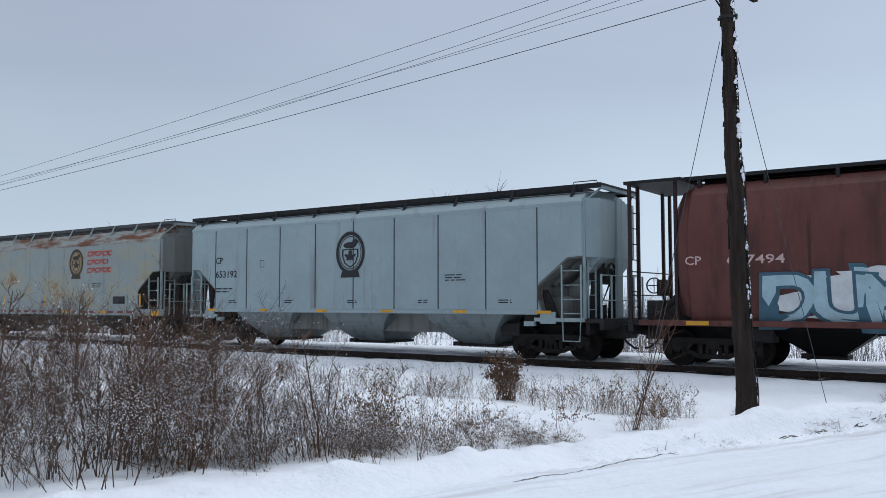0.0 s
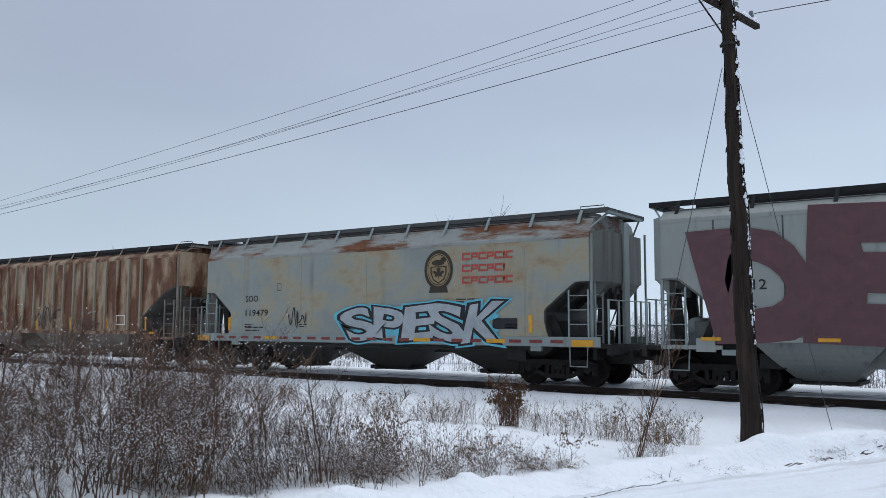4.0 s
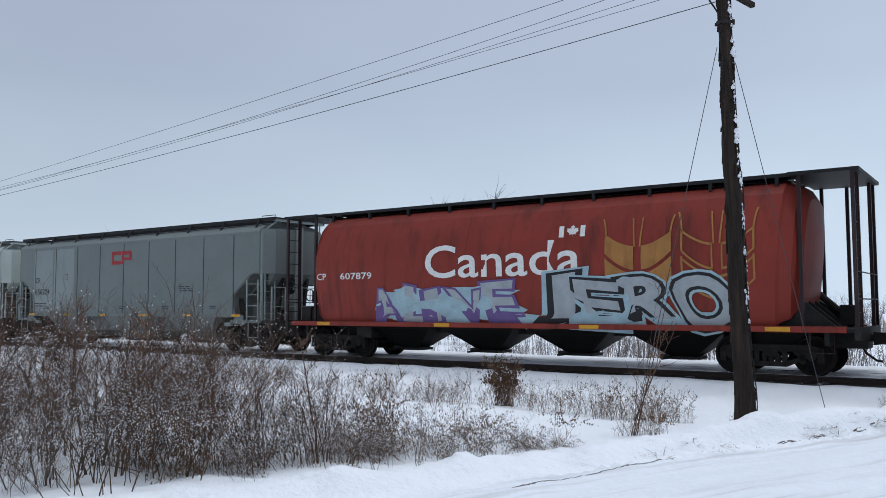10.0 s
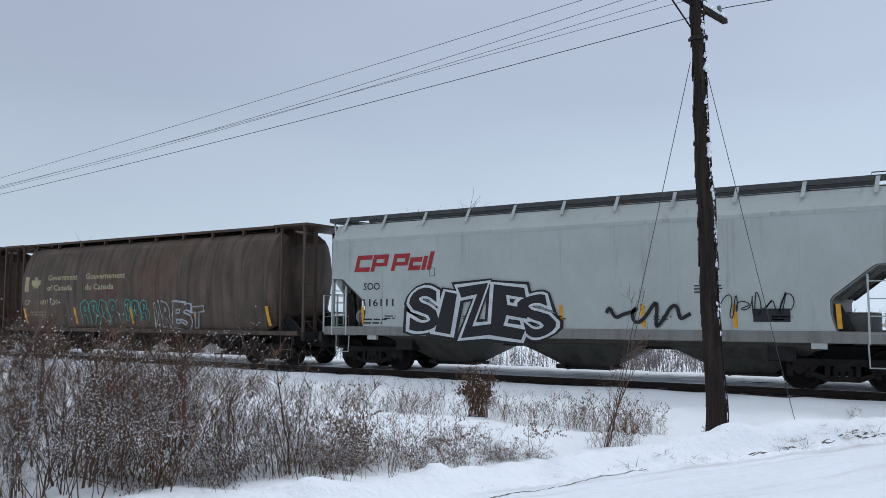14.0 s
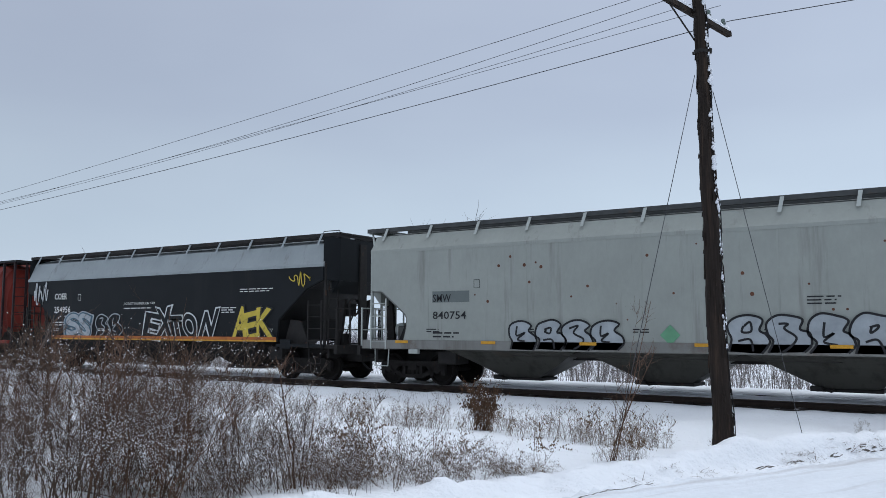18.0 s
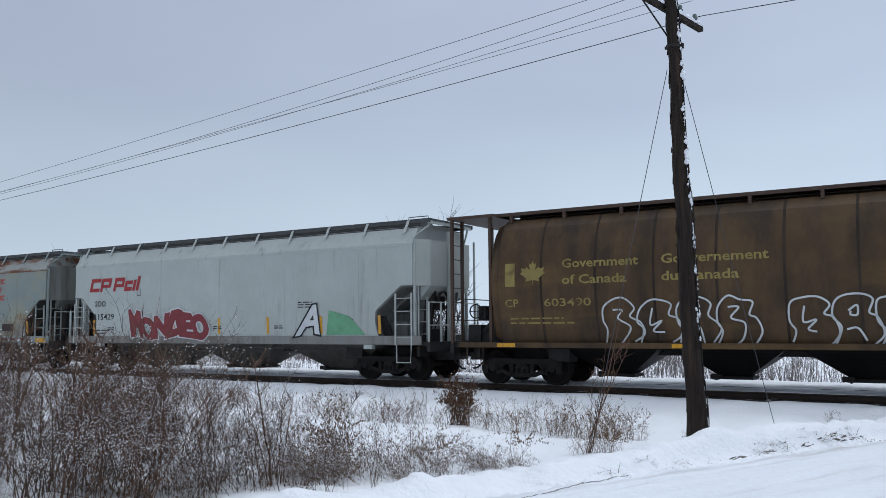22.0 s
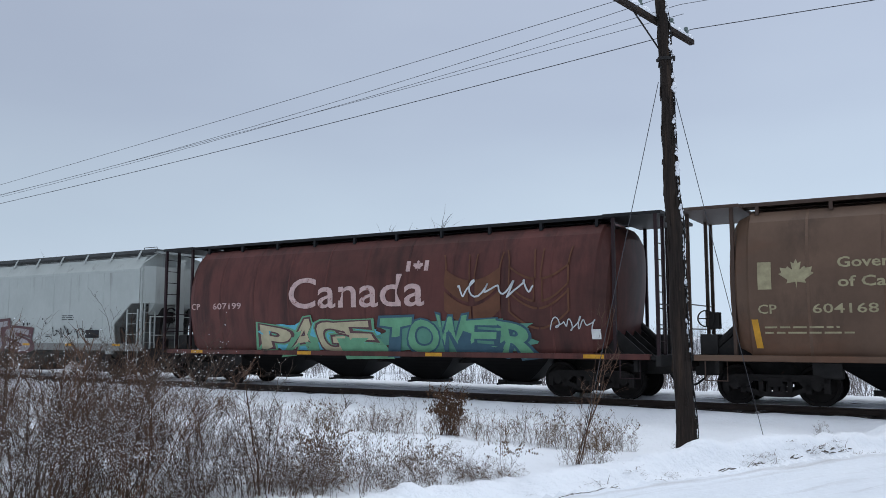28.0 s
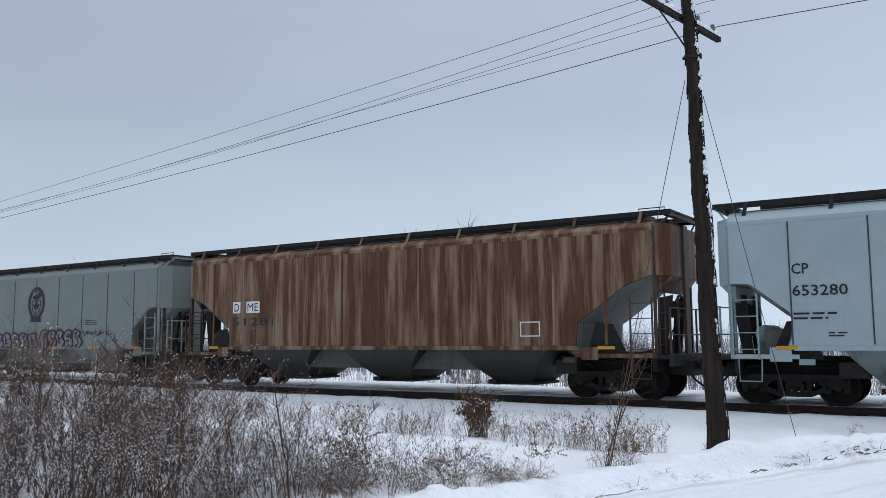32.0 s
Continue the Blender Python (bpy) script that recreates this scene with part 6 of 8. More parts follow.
GOLD_F2 = paint("wheat_worn", (0.27, 0.21, 0.07), 0.6, var=0.25, scale=2, wear=(0.11, 0.07, 0.035), wear_amount=0.45, wear_scale=1.5)
CREAM_T = paint("cream_text", (0.36, 0.315, 0.19), 0.6, var=0.2, scale=6, wear=(0.11, 0.08, 0.055), wear_amount=0.5, wear_scale=2.2, wear_soft=0.25)
YELLOW_T = paint("yellow_text", (0.46, 0.40, 0.17), 0.6, var=0.15, scale=6, wear=(0.16, 0.12, 0.07), wear_amount=0.4, wear_scale=2.5)
PINK_T = paint("worn_pink_text", (0.55, 0.39, 0.37), 0.6, var=0.15, scale=6, wear=(0.2, 0.05, 0.04), wear_amount=0.45, wear_scale=7)
ORANGE = paint("orange_stripe", (0.44, 0.13, 0.03), 0.5, var=0.15, scale=3, dirt=(0.15, 0.08, 0.03), dirt_amount=0.4)


def spray(name, c):
    return paint("spray_" + name, c, 0.55, var=0.15, scale=3, wear=tuple(x * 0.55 for x in c), wear_amount=0.25, wear_scale=2)


SP = {k: spray(k, c) for k, c in dict(black=(0.02, 0.02, 0.022), white=(0.55, 0.57, 0.58), silver=(0.34, 0.37, 0.39), blue=(0.10, 0.22, 0.34), pale=(0.32, 0.45, 0.50), sky=(0.12, 0.42, 0.52),
      teal=(0.06, 0.28, 0.24), green=(0.14, 0.34, 0.20), yellow=(0.55, 0.42, 0.06), red=(0.20, 0.035, 0.04), purple=(0.14, 0.09, 0.24), orange=(0.42, 0.17, 0.08), maroon=(0.11, 0.055, 0.06), pink=(0.42, 0.16, 0.22), slate=(0.05, 0.11, 0.15), brown=(0.10, 0.06, 0.05), cream=(0.45, 0.40, 0.26), azure=(0.03, 0.20, 0.42), green2=(0.10, 0.26, 0.19), olive=(0.24, 0.22, 0.05), mauve=(0.22, 0.18, 0.21), dull=(0.20, 0.215, 0.225), drab=(0.24, 0.215, 0.16), moss=(0.15, 0.25, 0.15), indigo=(0.06, 0.10, 0.22), tan=(0.40, 0.21, 0.11), greyed=(0.30, 0.28, 0.285), lilac=(0.24, 0.17, 0.34), navy=(0.03, 0.07, 0.14)).items()}


def numbers(car, side, mark, num, x, z, h, mat, gap=0.24):
    if mark:
        word(car, side, mark, x, z + h + gap, h, mat, {2: 0.36, 3: 0.62, 4: 0.86}[len(mark)], "reporting_mark", fat=0.01)
    word(car, side, num, x, z, h, mat, 1.13, "car_number", fat=0.01)
    small_print(car, side, x, z - 0.42, 0.95, 2, mat, seed=len(num))


def stencils(car, side, L, mat, seed):
    rng = random.Random(seed)
    small_print(car, side, L * 0.70, 2.35, 0.75, 3, mat, 0.03, 0.045, seed)
    for k in range(5):
        small_print(car, side, 3.0 + k * (L - 6.5) / 4, 1.62, 0.45, 2, mat, 0.03, 0.035, seed + k)
    x = 4.7
    patch(car, side, ring_polys(x, 2.9, 0.14, 0.17, 0.12, 0.15, 4, 45, 405), mat, "stencil_box", "small square stencil")


def cpmark(car, side, x, z, h=0.62):
    block_logo(car, side, x, z, h, [1.2, 1.2], RED_MARK, 0, 0.1, "logo", "red company initials as plain blocks")


def railmark(car, side, x=1.83, z=2.97, h=0.50):
    block_logo(car, side, x, z, h, [1.15, 1.15, -0.28, 1.15, 0.85, 0.28, 0.28], RED_MARK, 0.28, 0.1, "logo", "red slanted company name as plain shapes", heights=[1, 1, 1, 1.0, 0.75, 0.8, 1.05])


def gold_emblem(car, side, x, z):
    emblem(car, side, x, z, paint("emblem_brown", (0.045, 0.035, 0.025), 0.6, var=0.2, scale=5), paint("emblem_gold", (0.27, 0.20, 0.11), 0.6, var=0.2, scale=5), 0.86)
    for k in range(3):
        block_logo(car, side, x + 0.82, z + 0.24 - k * 0.34, 0.21, [1.35, 1.1, 1.2, 1.1, 1.2, 0.3, 1.1][: 7 - (k == 1)], paint("faded_red_text", (0.40, 0.07, 0.055), 0.6, var=0.2, scale=6), 0.1, 0.12)


def leaf_flag(car, side, x, z, mat, s=1.0):
    """A flag with two bars and an eleven-pointed leaf."""
    lp = [(0, -0.5), (0.02, -0.25), (0.28, -0.3), (0.24, -0.18), (0.5, 0.05), (0.42, 0.1), (0.46, 0.28), (0.28, 0.24), (0.24, 0.32), (0.1, 0.18), (0.15, 0.48), (0.06, 0.42), (0, 0.58)]
    lp = lp + [(-a, b) for a, b in reversed(lp[:-1])]
    cx, cz = x + 0.95 * s, z + 0.36 * s
    tri = []
    for i in range(len(lp)):
        a, b = lp[i], lp[(i + 1) % len(lp)]
        tri.append([(cx, cz), (cx + a[0] * s * 0.85, cz + a[1] * s * 0.72), (cx + b[0] * s * 0.85, cz + b[1] * s * 0.72)])
    patch(car, side, quad_strip(x, x + 0.34 * s, z, z + 0.72 * s, 3) + tri, mat, "flag", "maple leaf flag in worn paint", 0.014)


def wheat(car, side, x, z0, z1, mat, solid=True, half=0.9):
    """A stylised ear of wheat: two pairs of leaf-shaped grains, filled or drawn as lines, and beard lines."""
    polys = []
    H = z1 - z0
    n = 10
    t = 0.022

    def band(f0, f1):
        for i in range(n):
            u, w = i / n, (i + 1) / n
            polys.append([f0(u), f1(u), f1(w), f0(w)])

    for s in (-1, 1):
        for lo, hi, a in ((0.33, 0.63, 0.11), (0.0, 0.27, 0.03)):
            X = lambda u: x + s * half * (a + (0.97 - a) * u)
            low = lambda u: (X(u), z0 + H * (lo + 0.22 * u ** 1.7))
            rise = 0.17 if lo > 0.1 else 0.22
            top = lambda u: (X(u), z0 + H * (hi + rise * u ** 1.7))
            polys.clear()
            if solid:
                for q in range(8):
                    mixed = lambda u, w: (X(u), low(u)[1] + (top(u)[1] - low(u)[1]) * w)
                    band(lambda u: mixed(u, q / 8), lambda u: mixed(u, (q + 1) / 8))
            else:
                band(low, lambda u: (low(u)[0], low(u)[1] + H * t * 1.3))
                band(lambda u: (top(u)[0], top(u)[1] - H * t * 1.3), top)
                e0, e1 = low(1.0), top(1.0)
                band(lambda u: (e0[0] - s * 0.05, e0[1] + (e1[1] - e0[1]) * u), lambda u: (e0[0], e0[1] + (e1[1] - e0[1]) * u))
                if lo > 0.1:
                    band(lambda u: (X(0), z0 + H * (lo + (hi - lo) * u)), lambda u: (X(0) + s * 0.04, z0 + H * (lo + (hi - lo) * u)))
            patch(car, side, polys, mat, "wheat_leaf", "painted wheat grain", 0.026)
        # beard lines
        polys.clear()
        band(lambda u: (x + s * (0.05 + 0.06 * u), z0 + H * (0.62 + 0.37 * u)), lambda u: (x + s * (0.09 + 0.06 * u), z0 + H * (0.62 + 0.37 * u)))
        patch(car, side, polys, mat, "wheat_beard", "painted beard line", 0.026)
        polys.clear()
        band(lambda u: (x + s * (0.97 * half - 0.045 + 0.09 * u ** 2), z0 + H * (0.76 + 0.24 * u)), lambda u: (x + s * (0.97 * half + 0.09 * u ** 2), z0 + H * (0.76 + 0.24 * u)))
        patch(car, side, polys, mat, "wheat_beard", "painted beard line", 0.026)


def government(car, side, num, text=CREAM_T, x=2.0, mark="CP"):
    leaf_flag(car, side, x, 2.62, text, 0.86)
    for a, b, xx, w0, w1 in (("Government", "of Canada", x + 1.65, 2.03, 1.73), ("Gouvernement", "du Canada", x + 4.25, 2.48, 1.82)):
        word(car, side, a, xx, 3.07, 0.22, text, w0, "lettering", "", 0, 0.02)
        word(car, side, b, xx, 2.65, 0.22, text, w1, "lettering", "", 0, 0.02)
    word(car, side, mark, x - 0.02, 2.08, 0.2, text, 0.4 if len(mark) == 2 else 0.86, "reporting_mark", fat=0.01)
    word(car, side, num, x + 1.12, 2.08, 0.2, text, 1.3, "car_number", fat=0.01)
    small_print(car, side, x + 0.1, 1.75, 1.9, 2, text, 0.04, 0.08, 3)


def wordmark(car, side, x, z, h, mat):
    word(car, side, "Canada", x, z, h, mat, 5.05, "lettering", "large country name in worn paint", 0, 0.01)
    fx, fz = x + 4.38, z + 0.98
    leaf_flag(car, side, fx, fz, mat, 0.42)
    patch(car, side, quad_strip(fx + 0.62, fx + 0.76, fz, fz + 0.30, 2), mat, "flag_bar", "", 0.014)


def canada_red(car, side, num, mat, gold, wm=None):
    word(car, side, "CP", 1.72, 2.47, 0.2, mat, 0.4, "reporting_mark", fat=0.01)
    word(car, side, num, 2.72, 2.47, 0.2, mat, 1.3, "car_number", fat=0.01)
    wordmark(car, side, 6.07, 2.45, 0.92, wm or mat)
    wheat(car, side, 12.66, 1.85, 3.85, gold, True)
    wheat(car, side, 14.64, 1.75, 3.9, gold, False)

# couplings along the train, metres
G = [-44.3, -26.31, -8.56, 9.5, 27.79, 45.29, 63.78, 80.95, 98.13, 115.66, 133.39, 150.68, 168.08, 185.28, 202.84, 220.77, 239.68, 258.32, 276.62, 294.76, 312.28, 330.74, 349.2, 366.8, 385.5, 404.49, 426.62, 443.88, 461.56, 479.25, 497.42, 514.81, 532.12, 549.24, 566.36, 584.01, 601.95, 620.05, 638.27, 656.0, 673.22, 690.65, 709.22, 726.8]
SHIFT = 0.0

WORDS = ("CP CPWX SOO D ME COER NKCR SMW AOK Canada Government Gouvernement 653192 607494 601936 650222 515095 119479 118636 120132 651674 550214 650224 607879 355026 354772 604192 601120 116111 601030 "
         "607145 607745 354956 840754 120399 122941 115429 603490 116985 115323 650812 652809 854659 118464 607199 604168 116512 550018 650620 51281 653280 8912").split()
glyph_meshes([(w, f) for w in WORDS + ["of Canada", "du Canada", "DO NOT HAMMER ON CAR"] for f in (0.0, 0.01, 0.02)]
             + [(c, f) for c in "ABCDEFGHIJKLMNOPQRSTUVWXYZ0234" for f in (0.0, 0.03, 0.075, 0.11)])


def length(i):
    return G[i + 1] - G[i] - 0.06


def add(i, made):
    CARS.append((i, made[0]))
    return made


def grey_car(i, num, mat=GREY, steel=STEEL_G, hop=HOP_G, z=2.46, label="pale grey covered hopper car with vertical side seams", logo="emblem", **k):
    L = length(i)
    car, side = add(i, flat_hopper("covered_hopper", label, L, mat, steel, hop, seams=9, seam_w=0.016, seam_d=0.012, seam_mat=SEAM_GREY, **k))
    numbers(car, side, "CP", num, 2.3, z, 0.23, BLACK_MARK, 0.26)
    stencils(car, side, L, BLACK_MARK, i)
    if logo == "emblem":
        emblem(car, side, 8.72, 3.14, BLACK_MARK)
    elif logo == "initials":
        cpmark(car, side, 7.95, 3.32, 0.52)
    return car, side, L


def white_car(i, num, mat=WHITE, label="dirty white covered hopper car with bracketed roof walkway", tall=0, mark="SOO", x=2.3, roof=None, steel=STEEL_W, hop=HOP_W, **k):
    """Smooth-sided three-bay hopper with the slanted company name."""
    L = length(i)
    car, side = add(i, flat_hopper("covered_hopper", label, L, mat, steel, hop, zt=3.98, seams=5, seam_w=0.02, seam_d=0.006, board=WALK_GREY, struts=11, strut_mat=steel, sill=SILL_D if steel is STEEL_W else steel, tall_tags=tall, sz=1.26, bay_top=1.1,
                                   roof=roof, bays="wide", reflectors=tall == 0 and hop is not HOP, slope=SLOPE if hop is HOP else None, wall=END_GRIME_SHADE if hop is HOP else None, **k))
    if mark == "SOO" and x < 3:
        railmark(car, side)
    numbers(car, side, mark, num, x - 0.1, 1.93, 0.21, BLACK_MARK, 0.28)
    stencils(car, side, L, BLACK_MARK, i)
    patch(car, side, quad_strip(L - 3.9, L - 3.1, 1.52, 1.82, 1), BLACK_MARK, "data_plate", "black data plate")
    return car, side, L


def old_grey_car(i, num, mat=SOOGREY, label="grey covered hopper car with rust along the roof edge", tall=5, emblem_x=11.35):
    """Grey hopper with the gold emblem and a red and white sill stripe."""
    c, s, L = white_car(i, num, mat, label, tall, "SOO", 3.15, RUST_ROOF, STEEL_G, HOP)
    gold_emblem(c, s, emblem_x, 3.24)
    red = paint("stripe_red", (0.19, 0.045, 0.04), 0.6, var=0.25, scale=6, dirt=(0.10, 0.06, 0.05), dirt_amount=0.5)
    sill = Side(lambda z: HW + 0.036)
    for k in range(22):
        x = 1.6 + k * 0.64
        if k in (4, 14, 18):
            patch(c, sill, quad_strip(x - 0.1, x + 0.52, 1.14, 1.245, 1), YELLOW, "reflector", "yellow reflective strip")
        else:
            patch(c, sill, quad_strip(x, x + 0.38, 1.15, 1.235, 1), red, "sill_stripe", "red reflective strip")
    for x in (0.55, L - 1.45):
        patch(c, sill, quad_strip(x, x + 0.62, 1.07, 1.245, 1), YELLOW, "reflector", "yellow reflective plate on the sill end")
    if tall == 0:
        for x in (2.16, L - 2.75):
            patch(c, s, quad_strip(x, x + 0.12, 1.42, 1.9, 2), YELLOW, "reflector", "upright yellow reflective strip")
    return c, s, L


def coal_car(i, num):
    L = length(i)
    car, side = add(i, flat_hopper("covered_hopper", "black covered hopper car with grey roof and orange sill stripe", L, COAL, STEEL_DARK, HOP_K, zt=3.68, seams=0, roof=ROOFG, board=STEEL_DARK, struts=11, strut_mat=ROOFG,
                                   reflectors=False, chamfer=1.9, zc=3.2, b=0.95, sz=1.28, end_top=4.55))
    sill = Side(lambda z: HW + 0.034)
    patch(car, sill, quad_strip(2.9, L - 2.9, 1.22, 1.272, 1), YELLOW, "sill_stripe", "yellow sill stripe")
    patch(car, sill, quad_strip(2.9, L - 2.9, 1.276, 1.375, 1), ORANGE, "sill_stripe", "orange sill stripe")
    numbers(car, side, "COER", num, 2.98, 2.3, 0.24, WHITE_MARK, 0.3)
    stencils(car, side, L, WHITE_MARK, i)
    word(car, side, "DO NOT HAMMER ON CAR", 7.6, 2.55, 0.09, WHITE_MARK, 1.85)
    small_print(car, side, 7.6, 2.4, 1.7, 1, WHITE_MARK, 0.035, 0.05, i)
    small_print(car, side, L - 4.7, 2.97, 1.6, 2, WHITE_MARK, 0.028, 0.05, i)
    return car, side, L


def gov_car(i, num, mat=BROWN, tall=5, wheat_mat=None, label="dirty brown cylindrical grain hopper car with worn government lettering", text=CREAM_T, mark="CP"):
    L = length(i)
    car, side = add(i, cyl_hopper("cylindrical_hopper", label, L, mat, STEEL_BR, HOP_K, STEEL_BR, tall, 0 if tall else 4))
    government(car, side, num, text, mark=mark)
    if wheat_mat:
        patch(car, side, quad_strip(12.05, 16.75, 1.13, 4.1, 30, -0.1), wheat_mat, "wheat_panel", "yellow panel behind the wheat ears", 0.014)
        patch(car, Side(lambda z: 1.502), quad_strip(12.05, 16.6, 1.005, 1.135, 1), wheat_mat, "sill_paint", "yellow paint on the sill", 0.002)
        dk = paint("wheat_dark", (0.05, 0.036, 0.027), 0.6, var=0.2, scale=2)
        wheat(car, side, 13.2, 1.75, 3.95, dk, True)
        wheat(car, side, 15.25, 1.6, 3.95, dk, False)
    return car, side, L


def red_car(i, num, mat=DRED, gold=GOLD_F, text=PINK_T, label="dark red cylindrical grain hopper car lettered Canada", small=None, tall=0):
    L = length(i)
    car, side = add(i, cyl_hopper("cylindrical_hopper", label, L, mat, STEEL_RD, HOP_K, BLACK, tall, 4))
    canada_red(car, side, num, small or text, gold, text)
    return car, side, L


def nkcr_car(i, num, mat=CREAM):
    L = length(i)
    car, side = add(i, flat_hopper("covered_hopper", "clean off-white covered hopper car with plain sides", L, mat, STEEL_W, CREAM_LOW, zt=4.2, seams=0, hsteps=5, board=WALK_GREY, struts=9, strut_mat=STEEL_W))
    numbers(car, side, "NKCR", num, 1.85, 2.5, 0.22, BLACK_MARK)
    return car, side, L


def rust_car(i, num, mat=RUSTY, ribs=17):
    L = length(i)
    car, side = add(i, flat_hopper("covered_hopper", "rust-streaked ribbed covered hopper car", L, mat, STEEL_BR if mat is RUSTY_D else P("ladder_rusty", (0.22, 0.19, 0.16)), HOP if mat is RUSTY_D else HOP_T, zt=4.25, seams=0 if ribs else 11, ribs=ribs,
                                   struts=10, strut_mat=mat if mat is RUSTY_D else RIB_TAN, tall_tags=0 if mat is RUSTY_D else 6, sill_tags=2, b=0.85, chamfer=2.0, zc=3.1, slope=SLOPE_M))
    d = 0.09 if ribs else 0.0
    for x, w in ((3.02, 0.36), (3.66, 0.62)):
        patch(car, side, quad_strip(x, x + w, 2.46, 2.84, 1), WHITE_MARK, "mark_panel", "white patch behind the mark", 0.008)
    word(car, side, "D", 3.1, 2.52, 0.26, BLACK_MARK, 0.22, "reporting_mark", lift=0.014)
    word(car, side, "ME", 3.72, 2.52, 0.26, BLACK_MARK, 0.5, "reporting_mark", lift=0.014)
    word(car, side, num, 3.0, 2.04, 0.26, BLACK_MARK, 1.95, "car_number", lift=0.012)
    patch(car, side, ring_polys(14.3, 1.8, 0.42, 0.28, 0.37, 0.24, 4, 45, 405), WHITE_MARK, "data_frame", "white data frame", d + 0.01)
    return car, side, L


def blobs(car, side, mat, seed, n, x0, x1, z0, z1, r, lift=0.005):
    rng = random.Random(seed)
    polys = []
    for _ in range(n):
        q = rng.uniform(0.4, 1.0) * r
        polys += ring_polys(rng.uniform(x0, x1), rng.uniform(z0, z1), q, q, 0, 0, 12)
    patch(car, side, polys, mat, "paint_spots", "sprayed round paint spots", lift)


def build_train():
    old_grey_car(0, "120132")
    grey_car(1, "653192", BLUE, STEEL_B, HOP_B)
    c, s, L = red_car(2, "607494")
    graffiti(c, s, "DUMB2FRACK", 3.55, 14.0, 1.1, 2.25, SP["pale"], SP["slate"], None, 11, cloud=SP["white"])
    gov_car(3, "601936", BROWN, 3)
    c, s, L = grey_car(4, "650222", GREY, z=2.18, logo="initials")
    blobs(c, s, SP["yellow"], 5, 6, 4.7, 10.0, 1.4, 1.7, 0.35)
    graffiti(c, s, "OHGR", 5.1, 9.0, 1.35, 2.2, SP["black"], SP["purple"], SP["white"], 3)
    graffiti(c, s, "RANCH", 9.95, 14.4, 1.35, 2.25, SP["black"], SP["black"], SP["white"], 4)
    scribble(c, s, 15.0, 16.2, 1.6, 2.3, SP["purple"], 8, 0.02, 4)
    c, s, L = rust_car(5, "515095")
    scribble(c, Side(lambda z: HW + 0.09), 7.9, 9.8, 1.4, 2.45, SP["black"], 3, 0.03, 5)
    scribble(c, Side(lambda z: HW + 0.09), 11.2, 12.8, 1.45, 1.8, SP["black"], 4, 0.018, 6)
    c, s, L = old_grey_car(6, "119479", SOOGREY_R, "grey covered hopper car stained with rust", 0)
    graffiti(c, s, "SPESK", 7.9, 13.4, 1.2, 2.1, SP["silver"], SP["black"], SP["sky"], 6, cloud=SP["sky"])
    scribble(c, s, 5.2, 6.0, 1.5, 2.2, SP["black"], 9, 0.018, 4)
    c, s, L = grey_car(7, "650812", GREY_W, logo="")
    graffiti(c, s, "DEMOS", 2.3, 14.2, 1.45, 3.9, SP["maroon"], SP["maroon"], None, 7)
    grey_car(8, "652809", BLUE, STEEL_B, HOP_B)
    c, s, L = white_car(9, "118636", WHITE_R, "white covered hopper car with ochre rust patches")
    bubble_tag(c, s, 3, 6.0, 9.6, 1.3, 2.0, SP["black"], 3, 0.018)
    bubble_tag(c, s, 3, 11.3, 14.2, 1.2, 2.0, SP["black"], 5, 0.035)
    scribble(c, s, 11.4, 14.0, 1.3, 1.9, SP["slate"], 17, 0.016, 16)
    scribble(c, s, 14.2, 15.6, 1.4, 2.0, SP["black"], 15, 0.02, 6)
    scribble(c, s, 5.2, 10.8, 1.3, 1.9, SP["slate"], 16, 0.012, 9)
    c, s, L = old_grey_car(10, "120132", SOOGREY_R, "grey covered hopper car with rust patches")
    scribble(c, s, 9.2, 10.1, 1.5, 1.95, SP["black"], 12, 0.02, 4)
    scribble(c, s, 11.0, 12.1, 1.5, 2.05, SP["black"], 13, 0.02, 5)
    scribble(c, s, 12.8, 14.3, 1.55, 2.2, SP["silver"], 14, 0.03, 6)
    grey_car(11, "651674", GREY_DK)
    nkcr_car(12, "550214")
    c, s, L = grey_car(13, "650224", GREY_DK, z=2.18, logo="initials")
    for x in (2.15, 3.75):
        patch(c, s, quad_strip(x, x + 1.5, 1.45, 4.1, 1), GREY, "side_patch", "paler replaced side panel", 0.004)
    c, s, L = red_car(14, "607879", BRED, GOLD_D, WHITE_MARK, "bright red cylindrical grain hopper car lettered Canada")
    graffiti(c, s, "ALIVE", 4.2, 9.2, 1.15, 2.1, SP["silver"], SP["purple"], None, 12, cloud=SP["pale"])
    graffiti(c, s, "JERO", 9.75, 14.9, 1.15, 2.3, SP["silver"], SP["black"], SP["pale"], 13)
    c, s, L = coal_car(15, "355026")
    scribble(c, s, 1.5, 2.6, 2.3, 3.1, SP["green"], 40, 0.02, 6)
    scribble(c, s, 4.6, 6.6, 1.5, 1.95, SP["brown"], 41, 0.03, 7)
    scribble(c, s, 9.0, 10.5, 1.6, 1.95, SP["silver"], 42, 0.012, 14)
    scribble(c, s, 9.1, 10.4, 1.6, 2.0, SP["silver"], 142, 0.012, 11)
    bubble_tag(c, s, 4, 10.9, 13.2, 1.42, 2.1, SP["silver"], 43)
    scribble(c, s, 13.6, 14.5, 1.65, 2.05, SP["pale"], 44, 0.014, 9)
    patch(c, s, ring_polys(13.0, 1.78, 0.3, 0.2, 0.27, 0.17, 4, 45, 405), WHITE_MARK, "data_frame", "white data frame", 0.02)
    c, s, L = coal_car(16, "354772")
    bubble_tag(c, s, 4, 3.9, 5.6, 1.45, 2.05, SP["slate"], 45, 0.016, fill=SP["pale"])
